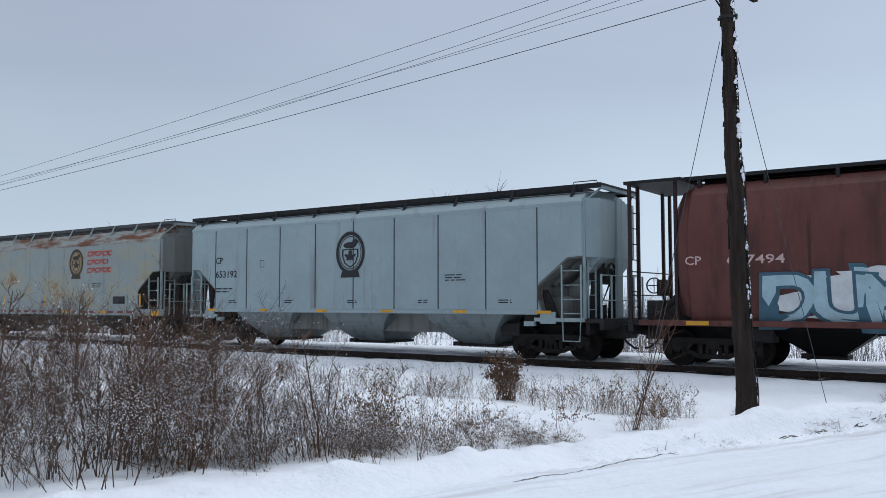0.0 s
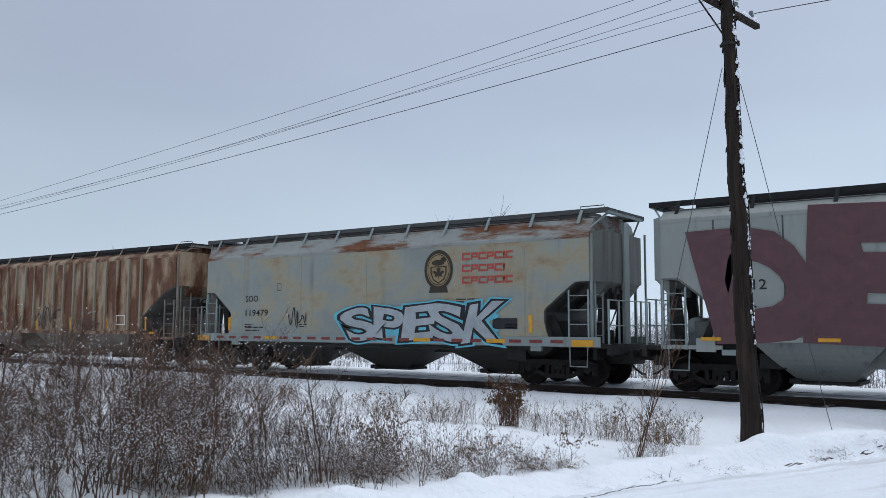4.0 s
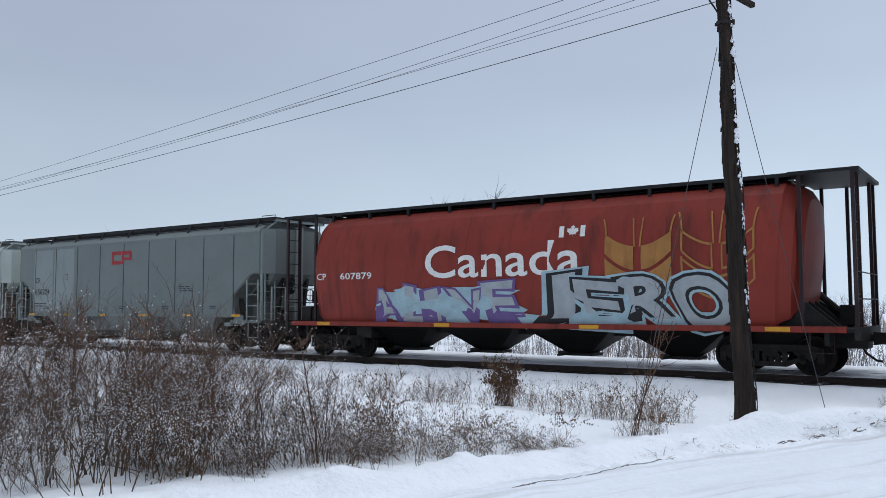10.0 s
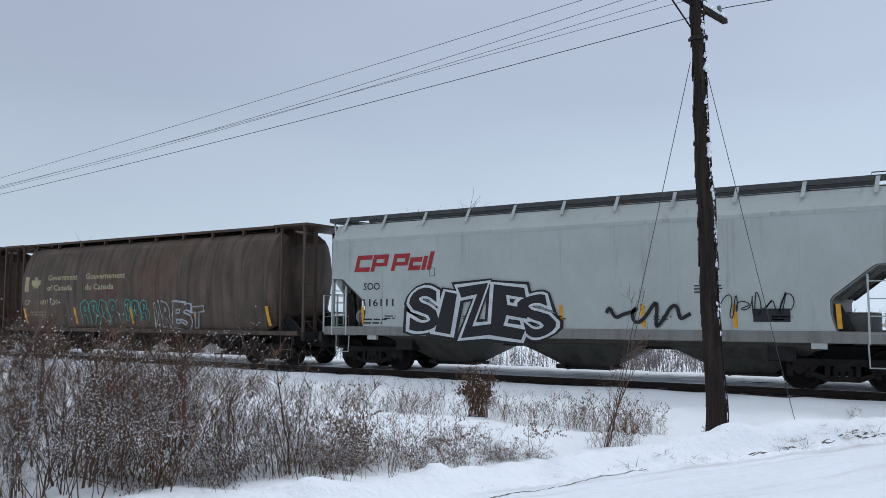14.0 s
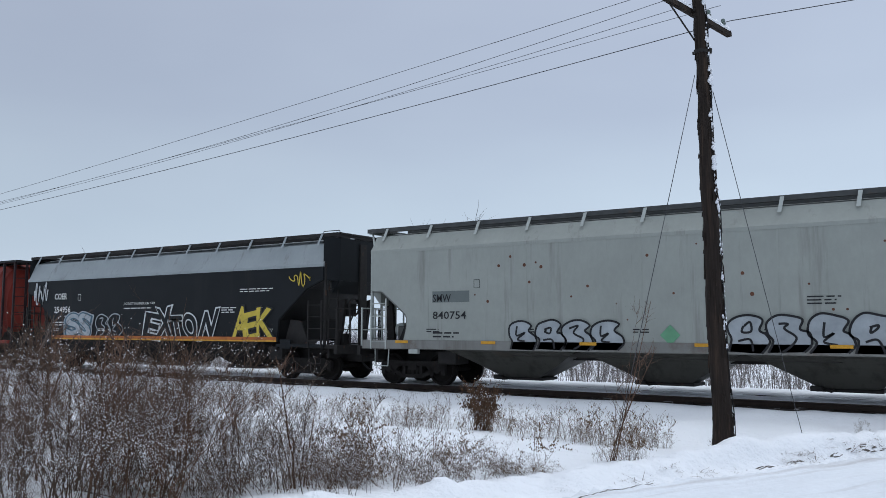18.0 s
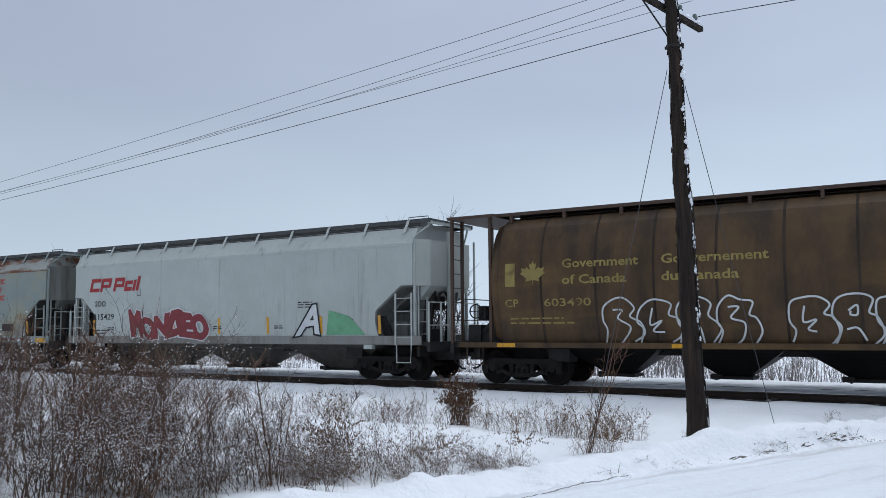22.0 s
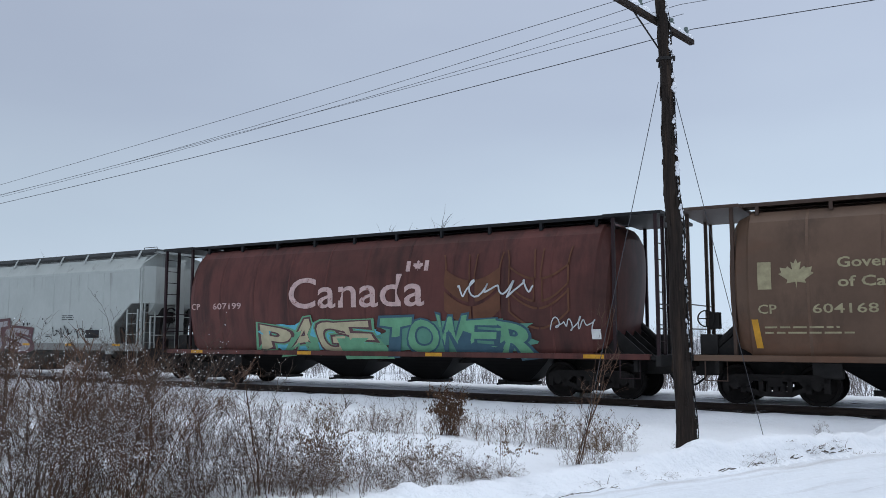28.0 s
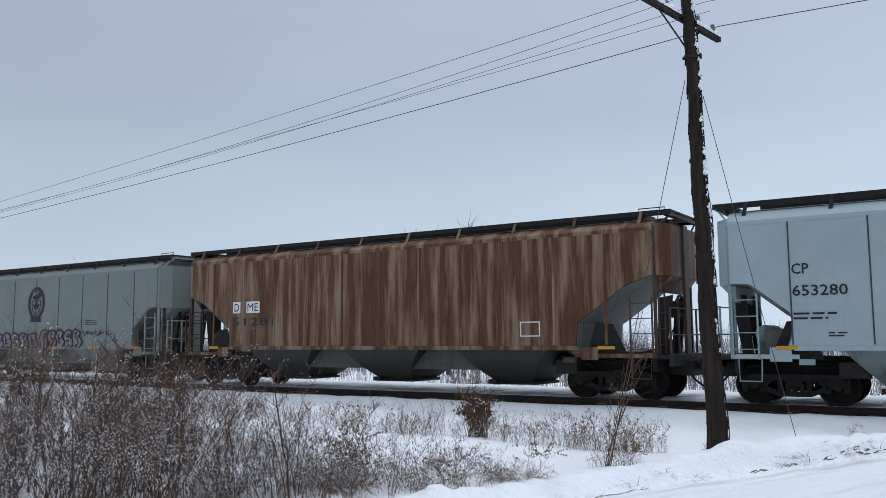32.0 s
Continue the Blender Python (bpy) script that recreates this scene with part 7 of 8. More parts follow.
    scribble(c, s, 6.2, 8.6, 1.5, 2.1, SP["silver"], 46, 0.012, 9)
    bubble_tag(c, s, 3, 7.2, 8.5, 1.42, 1.95, SP["teal"], 146, 0.02)
    bubble_tag(c, s, 5, 9.5, 12.3, 1.38, 2.1, SP["white"], 47, 0.035)
    bubble_tag(c, s, 3, 12.4, 13.0, 1.4, 1.9, SP["silver"], 48, 0.016)
    scribble(c, s, 13.5, 14.9, 1.5, 2.4, SP["white"], 148, 0.02, 10)
    scribble(c, s, 13.5, 14.8, 1.6, 2.3, SP["white"], 149, 0.016, 8)
    c, s, L = gov_car(17, "604192", BROWN, 4, GOLD_L, "dirty brown cylindrical grain hopper car with yellow wheat panel", YELLOW_T, "CPWX")
    bubble_tag(c, s, 5, 2.7, 5.5, 1.3, 1.95, SP["slate"], 50, 0.02, fill=SP["dull"])
    scribble(c, s, 6.8, 11.2, 1.95, 2.1, SP["white"], 51, 0.02, 9)
    scribble(c, s, 13.0, 16.0, 1.5, 2.2, SP["white"], 52, 0.025, 12)
    c, s, L = gov_car(18, "601120", BROWN, 5)
    bubble_tag(c, s, 4, 5.9, 8.3, 1.3, 2.2, SP["teal"], 53)
    bubble_tag(c, s, 3, 8.7, 10.1, 1.45, 2.2, SP["teal"], 54)
    graffiti(c, s, "WREST", 10.3, 13.0, 1.2, 2.0, BROWN, SP["silver"], None, 55)
    c, s, L = white_car(19, "116111", WHITE, tall=7)
    graffiti(c, s, "SIZES", 4.0, 8.6, 1.15, 2.25, SP["black"], SP["white"], SP["black"], 56)
    scribble(c, s, 10.0, 12.1, 1.4, 2.0, SP["black"], 57, 0.045, 4)
    scribble(c, s, 12.9, 14.4, 1.6, 2.2, SP["black"], 58, 0.012, 9)
    c, s, L = gov_car(20, "601030", BROWN, 3)
    graffiti(c, s, "SCEWZ", 3.8, 9.4, 1.12, 2.0, SP["cream"], SP["black"], SP["sky"], 59, cloud=SP["azure"])
    c, s, L = red_car(21, "607145")
    graffiti(c, s, "WHY", 7.4, 9.4, 1.2, 2.1, SP["slate"], SP["teal"], None, 60)
    graffiti(c, s, "BESK", 11.2, 15.9, 1.15, 2.2, SP["teal"], SP["black"], SP["white"], 61)
    c, s, L = red_car(22, "607745", BRED, GOLD_D, CREAM_T, "red cylindrical grain hopper car lettered Canada", WHITE_MARK, 5)
    graffiti(c, s, "TWC", 6.0, 9.7, 1.12, 2.15, SP["drab"], SP["black"], None, 62)
    graffiti(c, s, "NEB", 10.9, 14.1, 1.15, 2.0, SP["drab"], SP["brown"], None, 63)
    c, s, L = coal_car(23, "354956")
    scribble(c, s, 1.5, 2.5, 2.6, 3.6, SP["white"], 64, 0.025, 6)
    graffiti(c, s, "SS", 4.0, 5.6, 1.4, 2.15, SP["silver"], SP["slate"], SP["silver"], 65)
    bubble_tag(c, s, 2, 5.9, 7.5, 1.35, 2.2, SP["silver"], 66)
    graffiti(c, s, "EXTON", 8.9, 12.8, 1.35, 2.2, COAL, SP["white"], None, 67)
    graffiti(c, s, "AEK", 13.6, 15.5, 1.36, 2.25, SP["yellow"], SP["black"], None, 68)
    scribble(c, s, 16.3, 17.2, 3.0, 3.5, SP["yellow"], 69, 0.018, 4)
    c, s, L = white_car(24, "840754", PALE, "light grey covered hopper car with faint rust spots", mark="SMW", x=3.32)
    patch(c, s, quad_strip(3.2, 4.45, 2.40, 2.72, 1), GREY_DK, "mark_panel", "darker repainted panel", 0.006)
    bubble_tag(c, s, 4, 5.7, 8.9, 1.12, 1.85, SP["black"], 70, 0.026, fill=SP["silver"])
    bubble_tag(c, s, 4, 11.5, 15.0, 1.12, 1.95, SP["black"], 71, 0.026, fill=SP["silver"])
    patch(c, s, [[(9.9, 1.5), (10.15, 1.25), (10.4, 1.5), (10.15, 1.75)]], SP["green"], "painted_mark", "green sprayed diamond", 0.012)
    scribble(c, s, 15.3, 16.2, 1.75, 2.05, SP["black"], 72, 0.02, 5)
    blobs(c, s, RUST_SPOT, 72, 26, 4.0, 15.5, 1.8, 3.7, 0.05)
    CARS.append((25, locomotive(length(25))))
    c, s, L = old_grey_car(26, "120399", SOOGREY, "grey covered hopper car with rusty roof edge", 0, 11.25)
    blobs(c, s, SP["purple"], 73, 34, 5.0, 12.7, 1.25, 1.9, 0.14)
    graffiti(c, s, "OHGR", 5.95, 10.15, 1.15, 2.1, SP["black"], SP["black"], SP["cream"], 3)
    c, s, L = old_grey_car(27, "122941", SOOGREY_G, "greenish grey covered hopper car with rusty roof edge", 4, 11.3)
    graffiti(c, s, "JAWES", 4.8, 8.3, 1.2, 1.95, SP["silver"], SP["slate"], SP["teal"], 21)
    c, s, L = white_car(28, "115429", WHITE, tall=7)
    graffiti(c, s, "MONDEO", 4.4, 8.3, 1.3, 2.0, SP["red"], SP["red"], SP["white"], 22)
    graffiti(c, s, "A", 12.4, 13.4, 1.35, 2.05, SP["white"], SP["black"], None, 24)
    patch(c, s, [[(13.5, 1.35), (15.0, 1.35), (14.4, 1.9), (13.6, 2.1)]], SP["green"], "graffiti", "green painted shape", 0.013)
    c, s, L = gov_car(29, "603490", BROWN_Y, 0, None, "rusty gold-brown cylindrical grain hopper car", GOLD_F2)
    patch(c, s, quad_strip(12.05, 16.75, 1.13, 4.1, 30, -0.1), GOLD_F3, "wheat_panel", "worn yellow panel behind the wheat ears", 0.012)
    dull = paint("wheat_dull", (0.085, 0.055, 0.03), 0.6, var=0.3, scale=2)
    wheat(c, s, 13.2, 1.7, 3.95, dull, True)
    wheat(c, s, 15.2, 1.6, 3.95, dull, False)
    bubble_tag(c, s, 4, 4.7, 8.4, 1.12, 2.2, SP["white"], 75)
    bubble_tag(c, s, 4, 9.1, 12.6, 1.12, 2.2, SP["white"], 76)
    blobs(c, s, SP["azure"], 77, 16, 15.1, 15.9, 1.75, 2.25, 0.13, 0.03)
    scribble(c, s, 15.5, 16.4, 1.5, 1.75, SP["silver"], 177, 0.018, 6)
    c, s, L = white_car(30, "116985", WHITE, tall=8, roof=RUST_ROOF)
    scribble(c, s, 5.0, 8.2, 1.45, 2.0, SP["slate"], 78, 0.02, 9)
    scribble(c, s, 13.2, 15.5, 1.6, 2.3, SP["silver"], 79, 0.02, 8)
    c, s, L = white_car(31, "115323", WHITE_O, tall=7, roof=RUST_ROOF, label="white covered hopper car with rusty roof and ochre patches")
    patch(c, s, cloud_polys(4.5, 10.2, 1.15, 2.0, random.Random(23)), SP["moss"], "graffiti_cloud", "sprayed green background", 0.007)
    bubble_tag(c, s, 6, 5.2, 10.0, 1.2, 1.85, SP["moss"], 27, 0.03, fill=SP["tan"])
    scribble(c, s, 5.4, 9.8, 1.6, 1.98, SP["silver"], 28, 0.02, 13)
    graffiti(c, s, "JEZ", 10.2, 13.0, 1.22, 1.9, SP["tan"], SP["maroon"], SP["silver"], 24)
    patch(c, s, cloud_polys(13.1, 15.2, 1.2, 1.95, random.Random(25)), SP["moss"], "graffiti_cloud", "sprayed green background", 0.007)
    bubble_tag(c, s, 3, 13.3, 15.0, 1.25, 1.85, SP["slate"], 25, 0.022)
    c, s, L = grey_car(32, "650812", GREY)
    scribble(c, s, 4.2, 9.8, 1.3, 2.3, SP["red"], 80, 0.04, 15)
    scribble(c, s, 5.0, 8.8, 1.4, 2.2, SP["red"], 81, 0.03, 12)
    white_car(33, "854659", TEAL, "pale teal covered hopper car", mark="AOK", x=2.2, steel=STEEL_B)
    white_car(34, "854659", BEIGE, "beige covered hopper car with a horizontal side crease", mark="AOK", x=2.2, steel=STEEL_BE)
    c, s, L = white_car(35, "118464", WHITE)
    graffiti(c, s, "NEOTS", 3.6, 10.6, 1.12, 1.95, SP["greyed"], SP["maroon"], SP["maroon"], 31)
    blobs(c, s, SP["black"], 82, 40, 3.4, 11.6, 1.2, 2.3, 0.07)
    scribble(c, s, 12.0, 13.2, 1.5, 2.0, SP["black"], 83, 0.018, 5)
    scribble(c, s, 13.4, 14.6, 1.5, 1.9, SP["black"], 84, 0.018, 5)
    c, s, L = red_car(36, "607199")
    graffiti(c, s, "PAGE", 4.9, 9.4, 1.12, 1.9, SP["cream"], SP["maroon"], SP["green"], 32, cloud=SP["sky"])
    graffiti(c, s, "TOWER", 9.5, 14.4, 1.12, 1.95, SP["green"], SP["slate"], None, 33, cloud=SP["green2"])
    scribble(c, s, 12.2, 14.5, 2.6, 3.1, SP["white"], 85, 0.025, 6)
    scribble(c, s, 15.0, 16.2, 1.7, 2.1, SP["white"], 86, 0.015, 6)
    patch(c, s, quad_strip(16.05, 16.3, 1.5, 1.75, 1), WHITE_MARK, "placard")
    c, s, L = gov_car(37, "604168", BROWN_L, 5, GOLD_L, "brown cylindrical grain hopper car with yellow wheat panel")
    graffiti(c, s, "PLAO", 5.3, 9.3, 1.15, 2.15, SP["sky"], SP["black"], None, 34, cloud=SP["pink"])
    scribble(c, s, 11.0, 14.0, 1.25, 1.95, SP["silver"], 87, 0.02, 10)
    c, s, L = white_car(38, "116512", WHITE)
    patch(c, s, ring_polys(3.87, 1.7, 0.3, 0.28, 0, 0, 14), SP["red"], "painted_heart", "red painted heart", 0.012)
    patch(c, s, cloud_polys(5.4, 10.5, 1.1, 1.7, random.Random(35)), SP["indigo"], "graffiti_cloud", "sprayed blue background", 0.007)
    graffiti(c, s, "LAK", 5.7, 9.9, 1.2, 1.9, SP["olive"], SP["maroon"], None, 35)
    patch(c, s, cloud_polys(10.7, 15.0, 1.1, 1.95, random.Random(36)), SP["lilac"], "graffiti_cloud", "sprayed lilac background", 0.007)
    graffiti(c, s, "B", 10.6, 11.8, 1.12, 2.0, SP["navy"], SP["black"], None, 36)
    graffiti(c, s, "E", 11.8, 12.9, 1.12, 2.05, SP["sky"], SP["black"], None, 37)
    graffiti(c, s, "U", 12.9, 13.9, 1.12, 2.0, SP["navy"], SP["black"], None, 38)
    graffiti(c, s, "F", 13.9, 15.0, 1.12, 2.05, SP["sky"], SP["black"], None, 39)
    nkcr_car(39, "550018", CREAM_G)
    c, s, L = grey_car(40, "650620", GREY_M)
    graffiti(c, s, "30", 1.0, 2.1, 2.95, 3.85, SP["silver"], SP["black"], None, 88)
    bubble_tag(c, s, 7, 4.4, 8.9, 1.3, 1.9, SP["black"], 37, 0.035, fill=SP["mauve"])
    bubble_tag(c, s, 5, 9.1, 11.9, 1.33, 2.0, SP["black"], 38, 0.035, fill=SP["mauve"])
    scribble(c, s, 12.0, 13.8, 1.75, 2.0, SP["black"], 89, 0.015, 7)
    rust_car(41, "51281", RUSTY_D, 0)
    grey_car(42, "653280", BLUE_L, STEEL_B, HOP_B)


build_train()

# ---------------- shrubs, weeds, trees ----------------
def twig_mesh(name, mat, seed, stems, height, spread, twigs, r0=0.011, droop=0.0, lean=0.3, seg=5, twig_len=0.35, fan=0.9):
    """Thin three-sided stems that fork into twigs, as one mesh; returns the mesh and points on the twigs."""
    rng = random.Random(seed)
    vs, fs, tips = [], [], []

    def limb(p, d, ln, r, n, curl):
        pts = [p]
        for i in range(n):
            d = (d + Vector((rng.gauss(0, curl), rng.gauss(0, curl), rng.gauss(0, curl * 0.5) - droop * (i / n)))).normalized()
            p = p + d * (ln / n)
            pts.append(p)
        for i, q in enumerate(pts):
            rr = r * (1 - 0.8 * i / n)
            for k in range(3):
                a = 2.094 * k
                vs.append((q.x + rr * math.cos(a), q.y + rr * math.sin(a), q.z))
            if i:
                o = len(vs) - 6
                for k in range(3):
                    j = (k + 1) % 3
                    fs.append((o + k, o + j, o + 3 + j, o + 3 + k))
        return pts

    for s in range(stems):
        a = rng.uniform(0, 6.283)
        q = rng.random() ** 0.6
        p = Vector((spread * 0.5 * q * math.cos(a), spread * 0.5 * q * math.sin(a), -0.06))
        d = Vector((lean * rng.gauss(0, 1), lean * rng.gauss(0, 1), 1)).normalized()
        ln = height * rng.uniform(0.5, 1.0)
        pts = limb(p, d, ln, r0 * rng.uniform(0.7, 1.2), seg, 0.10)
        for t in range(twigs):
            i = rng.randint(1, seg - 1)
            u = rng.random()
            b = pts[i].lerp(pts[i + 1], u)
            aa = rng.uniform(0, 6.283)
            dd = Vector((fan * math.cos(aa), fan * math.sin(aa), rng.uniform(0.3, 1.1))).normalized()
            tp = limb(b, dd, twig_len * rng.uniform(0.4, 1.1), r0 * 0.45, 3, 0.15)
            tips += tp[1:]
        tips += pts[2:]
    me = bpy.data.meshes.new(name)
    me.from_pydata(vs, [], fs)
    me.materials.append(mat)
    return me, tips


def bits_mesh(name, mat, tips, seed, count, r, flat=0.7):
    """Small lumps (snow, dry seed heads) on the twigs."""
    rng = random.Random(seed)
    vs, fs = [], []
    for _ in range(count):
        p = rng.choice(tips)
        q = r * rng.uniform(0.5, 1.3)
        o = len(vs)
        for dx, dy, dz in ((1, 0, 0), (0, 1, 0), (-1, 0, 0), (0, -1, 0), (0, 0, 1), (0, 0, -1)):
            vs.append((p.x + dx * q * rng.uniform(0.7, 1.3), p.y + dy * q * rng.uniform(0.7, 1.3), p.z + dz * q * flat + 0.3 * q))
        fs += [tuple(o + k for k in f) for f in ((0, 1, 4), (1, 2, 4), (2, 3, 4), (3, 0, 4), (1, 0, 5), (2, 1, 5), (3, 2, 5), (0, 3, 5))]
    me = bpy.data.meshes.new(name)
    me.from_pydata(vs, [], fs)
    me.materials.append(mat)
    return me


def brush_mesh(name, mat, seed, stems, height, spread, forks, twigs, r0=0.009, lean=0.28, arch=0.0, low=1, reach=(0.16, 0.42), curl=0.12):
    """A tangled bare bush: leaning stems, crooked side branches and fine twigs at all angles."""
    rng = random.Random(seed)
    vs, fs, tips = [], [], []

    def limb(p, d, ln, r, n, curl, sag):
        pts = [p]
        for i in range(n):
            d = (d + Vector((rng.gauss(0, curl), rng.gauss(0, curl), rng.gauss(0, curl * 0.6) - sag * (i + 1) / n))).normalized()
            p = p + d * (ln / n)
            pts.append(p)
        for i, q in enumerate(pts):
            rr = max(0.0016, r * (1 - 0.72 * i / n))
            for k in range(3):
                a = 2.094 * k
                vs.append((q.x + rr * math.cos(a), q.y + rr * math.sin(a), q.z))
            if i:
                o = len(vs) - 6
                for k in range(3):
                    j = (k + 1) % 3
                    fs.append((o + k, o + j, o + 3 + j, o + 3 + k))
        return pts, d

    def off(d, most):
        a, b = rng.uniform(0, 6.283), rng.uniform(0.45, most)
        side = Vector((math.cos(a), math.sin(a), rng.uniform(-0.2, 0.5)))
        return (d * math.cos(b) + side * math.sin(b)).normalized()

    for _ in range(stems):
        a, q = rng.uniform(0, 6.283), rng.random() ** 0.6
        p = Vector((spread * 0.5 * q * math.cos(a), spread * 0.5 * q * math.sin(a), -0.08))
        d = Vector((lean * rng.gauss(0, 1), lean * rng.gauss(0, 1), 1)).normalized()
        ln = height * (0.35 + 0.65 * rng.random() ** 1.3)
        pts, d1 = limb(p, d, ln, r0 * rng.uniform(0.55, 1.35) * (0.5 + 0.5 * ln / height), 7, curl, arch)
        tips += pts[3:]
        for _ in range(forks):
            i = min(6, rng.randint(low, 7))
            bp = pts[i].lerp(pts[i + 1], rng.random())
            d2 = off((pts[i + 1] - pts[i]).normalized(), 1.05)
            p2, d3 = limb(bp, d2, ln * rng.uniform(*reach), r0 * 0.42, 4, 0.2, arch)
            tips += p2[1:]
            for _ in range(twigs):
                j = rng.randint(1, 3)
                tp, d4 = limb(p2[j].lerp(p2[j + 1], rng.random()), off(d3, 1.2), rng.uniform(0.08, 0.24), r0 * 0.27, 2, 0.22, arch)
                tips += tp[1:]
    me = bpy.data.meshes.new(name)
    me.from_pydata(vs, [], fs)
    me.materials.append(mat)
    return me, tips


def leaf_mesh(name, mat, tips, seed, count, ln, droop=0.8):
    """Withered curled leaves hanging from the twigs: two folded halves each."""
    rng = random.Random(seed)
    vs, fs = [], []
    for _ in range(count):
        p = rng.choice(tips)
        a = rng.uniform(0, 6.283)
        l = ln * rng.uniform(0.5, 1.4)
        w = l * rng.uniform(0.16, 0.3)
        d = Vector((math.cos(a), math.sin(a), -droop * rng.uniform(0.2, 2.0))).normalized()
        s = Vector((-math.sin(a), math.cos(a), rng.uniform(-0.6, 0.6)))
        m = p + d * l * 0.5 + Vector((0, 0, -0.1 * l))
        e = p + d * l + Vector((rng.gauss(0, 0.1) * l, rng.gauss(0, 0.1) * l, -0.25 * l))
        o = len(vs)
        vs += [tuple(p), tuple(m + s * w), tuple(e), tuple(m - s * w), tuple(m + Vector((0, 0, 0.12 * l)))]
        fs += [(o, o + 1, o + 4), (o + 1, o + 2, o + 4), (o + 2, o + 3, o + 4), (o + 3, o, o + 4)]
    me = bpy.data.meshes.new(name)
    me.from_pydata(vs, [], fs)
    me.materials.append(mat)
    return me


def plant(name, label, cat, group, stem_me, extras):
    root = thing(name, label, cat, None, group)
    tagged(part("stalk", stem_me, root), kind="stuff")
    for nm, me, lab in extras:
        tagged(part(nm, me, root, lab), kind="stuff")
    return root


def scatter(kinds, places, seed, smin=0.85, smax=1.15):
    rng = random.Random(seed)
    used = set()
    for x, y, k, h in places:
        src = kinds[k % len(kinds)]
        s = rng.uniform(smin, smax) * h
        m = pose(x, y, float(ground_height(x, y)), 0, 0, rng.uniform(0, 360)) @ Matrix.Scale(s, 4)
        if src.name not in used:
            used.add(src.name)
            src.matrix_basis = m
        else:
            copy_thing(src, m).matrix_basis = m


def belt(u, v):
    """A place in the brush belt: u metres across it, v along it."""
    return -0.583 * u + 0.812 * v, 0.812 * u + 0.583 * v


def make_plants():
    rng = random.Random(8)
    # tall bare brush, densest away from the ridge
    shrubs = []
    for k in range(7):
        me, tips = brush_mesh("shrub_stalk", (TWIG, TWIG_RED, TWIG_GREY)[k % 3], 20 + k, 6 + k % 3, 2.3, 1.3, 12, 6, 0.0095, 0.17 + 0.05 * (k % 4), 0.03 * (k % 3), 2, (0.14, 0.38), 0.15)
        shrubs.append(plant("bare_shrub", "leafless reddish-brown roadside shrub dusted with snow", "shrub", "bare shrubs on the verge", me,
                            [("snow_dusting", bits_mesh("snow_dusting", SNOW_CAP, [t for t in tips if 0.25 < t.z < 1.1 + 1.2 * ((t.x * 53) % 1) ** 2], 40 + k, 400, 0.0085, 0.9), "flecks of snow on the twigs"),
                             ("withered_leaf", leaf_mesh("withered_leaf", DRY_DARK, [t for t in tips if 0.15 < t.z < 1.3], 45 + k, 45, 0.04), "few withered leaves")]))
    places = []

    def fill(n, u0, u1, k0, k1, h0, h1, power=1.0):
        c = 0
        while c < n:
            u = u0 + (u1 - u0) * rng.random() ** power
            x, y = belt(u, u * rng.uniform(k0, k1))
            if bank(x, y) < -0.55:
                places.append((x, y, rng.randint(0, 6), h0 + (h1 - h0) * rng.random() ** 1.4))
                c += 1

    fill(38, 10.2, 13.5, -0.64, -0.24, 0.82, 1.18)
    fill(14, 8.9, 10.6, -0.62, -0.26, 0.60, 1.0)
    fill(5, 8.5, 9.2, -0.56, -0.22, 0.28, 0.62)
    fill(12, 9.8, 12.0, -0.26, -0.14, 0.50, 0.85)
    fill(10, 9.6, 12.2, -0.13, -0.01, 0.26, 0.50)
    fill(30, 13.0, 18.0, -0.62, -0.24, 0.62, 0.98)
    fill(6, 12.5, 15.0, -0.24, -0.14, 0.35, 0.6)
    scatter(shrubs, places, 4)
    # a few taller single stems standing out of the brush
    leaders = []
    for k in range(3):
        me, tips = brush_mesh("shrub_stalk", TWIG if k else TWIG_RED, 220 + k, 2, 1.85, 0.25, 13, 4, 0.016, 0.06, 0.0, 2, (0.07, 0.2))
        leaders.append(plant("young_shrub", "tall thin leafless stem with snow on its twigs", "shrub", "tall stems in the brush", me,
                             [("snow_dusting", bits_mesh("snow_dusting", SNOW_CAP, tips, 230 + k, 40, 0.006, 1.0), "")]))
    spots = []
    for k in range(30):
        u = rng.uniform(9.0, 12.5)
        spots.append((*belt(u, u * rng.uniform(-0.60, -0.22)), k % 3, rng.uniform(0.85, 1.35)))
    for k in range(6):
        u = rng.uniform(10.0, 12.0)
        spots.append((*belt(u, u * rng.uniform(-0.22, -0.05)), k % 3, rng.uniform(0.6, 0.95)))
    scatter(leaders, spots, 14)
    # matted dry brush at the foot of the ridge
    mats = []
    for k in range(4):
        me, tips = brush_mesh("brush_stalk", (DRY_DARK, TWIG, DRY, TWIG_GREY)[k], 120 + k, 22, 1.05, 1.0, 7, 5, 0.0055, 0.55, 0.20)
        mats.append(plant("matted_brush", "matted brown brush bent under the snow", "brush", "matted brush by the road bank", me,
                          [("withered_leaf", leaf_mesh("withered_leaf", DRY_DARK if k else RUSTLEAF, tips, 130 + k, 620, 0.036, 1.6), "withered brown leaves"),
                           ("snow_dusting", bits_mesh("snow_dusting", SNOW_CAP, tips, 140 + k, 110, 0.013), "")]))
    places = []
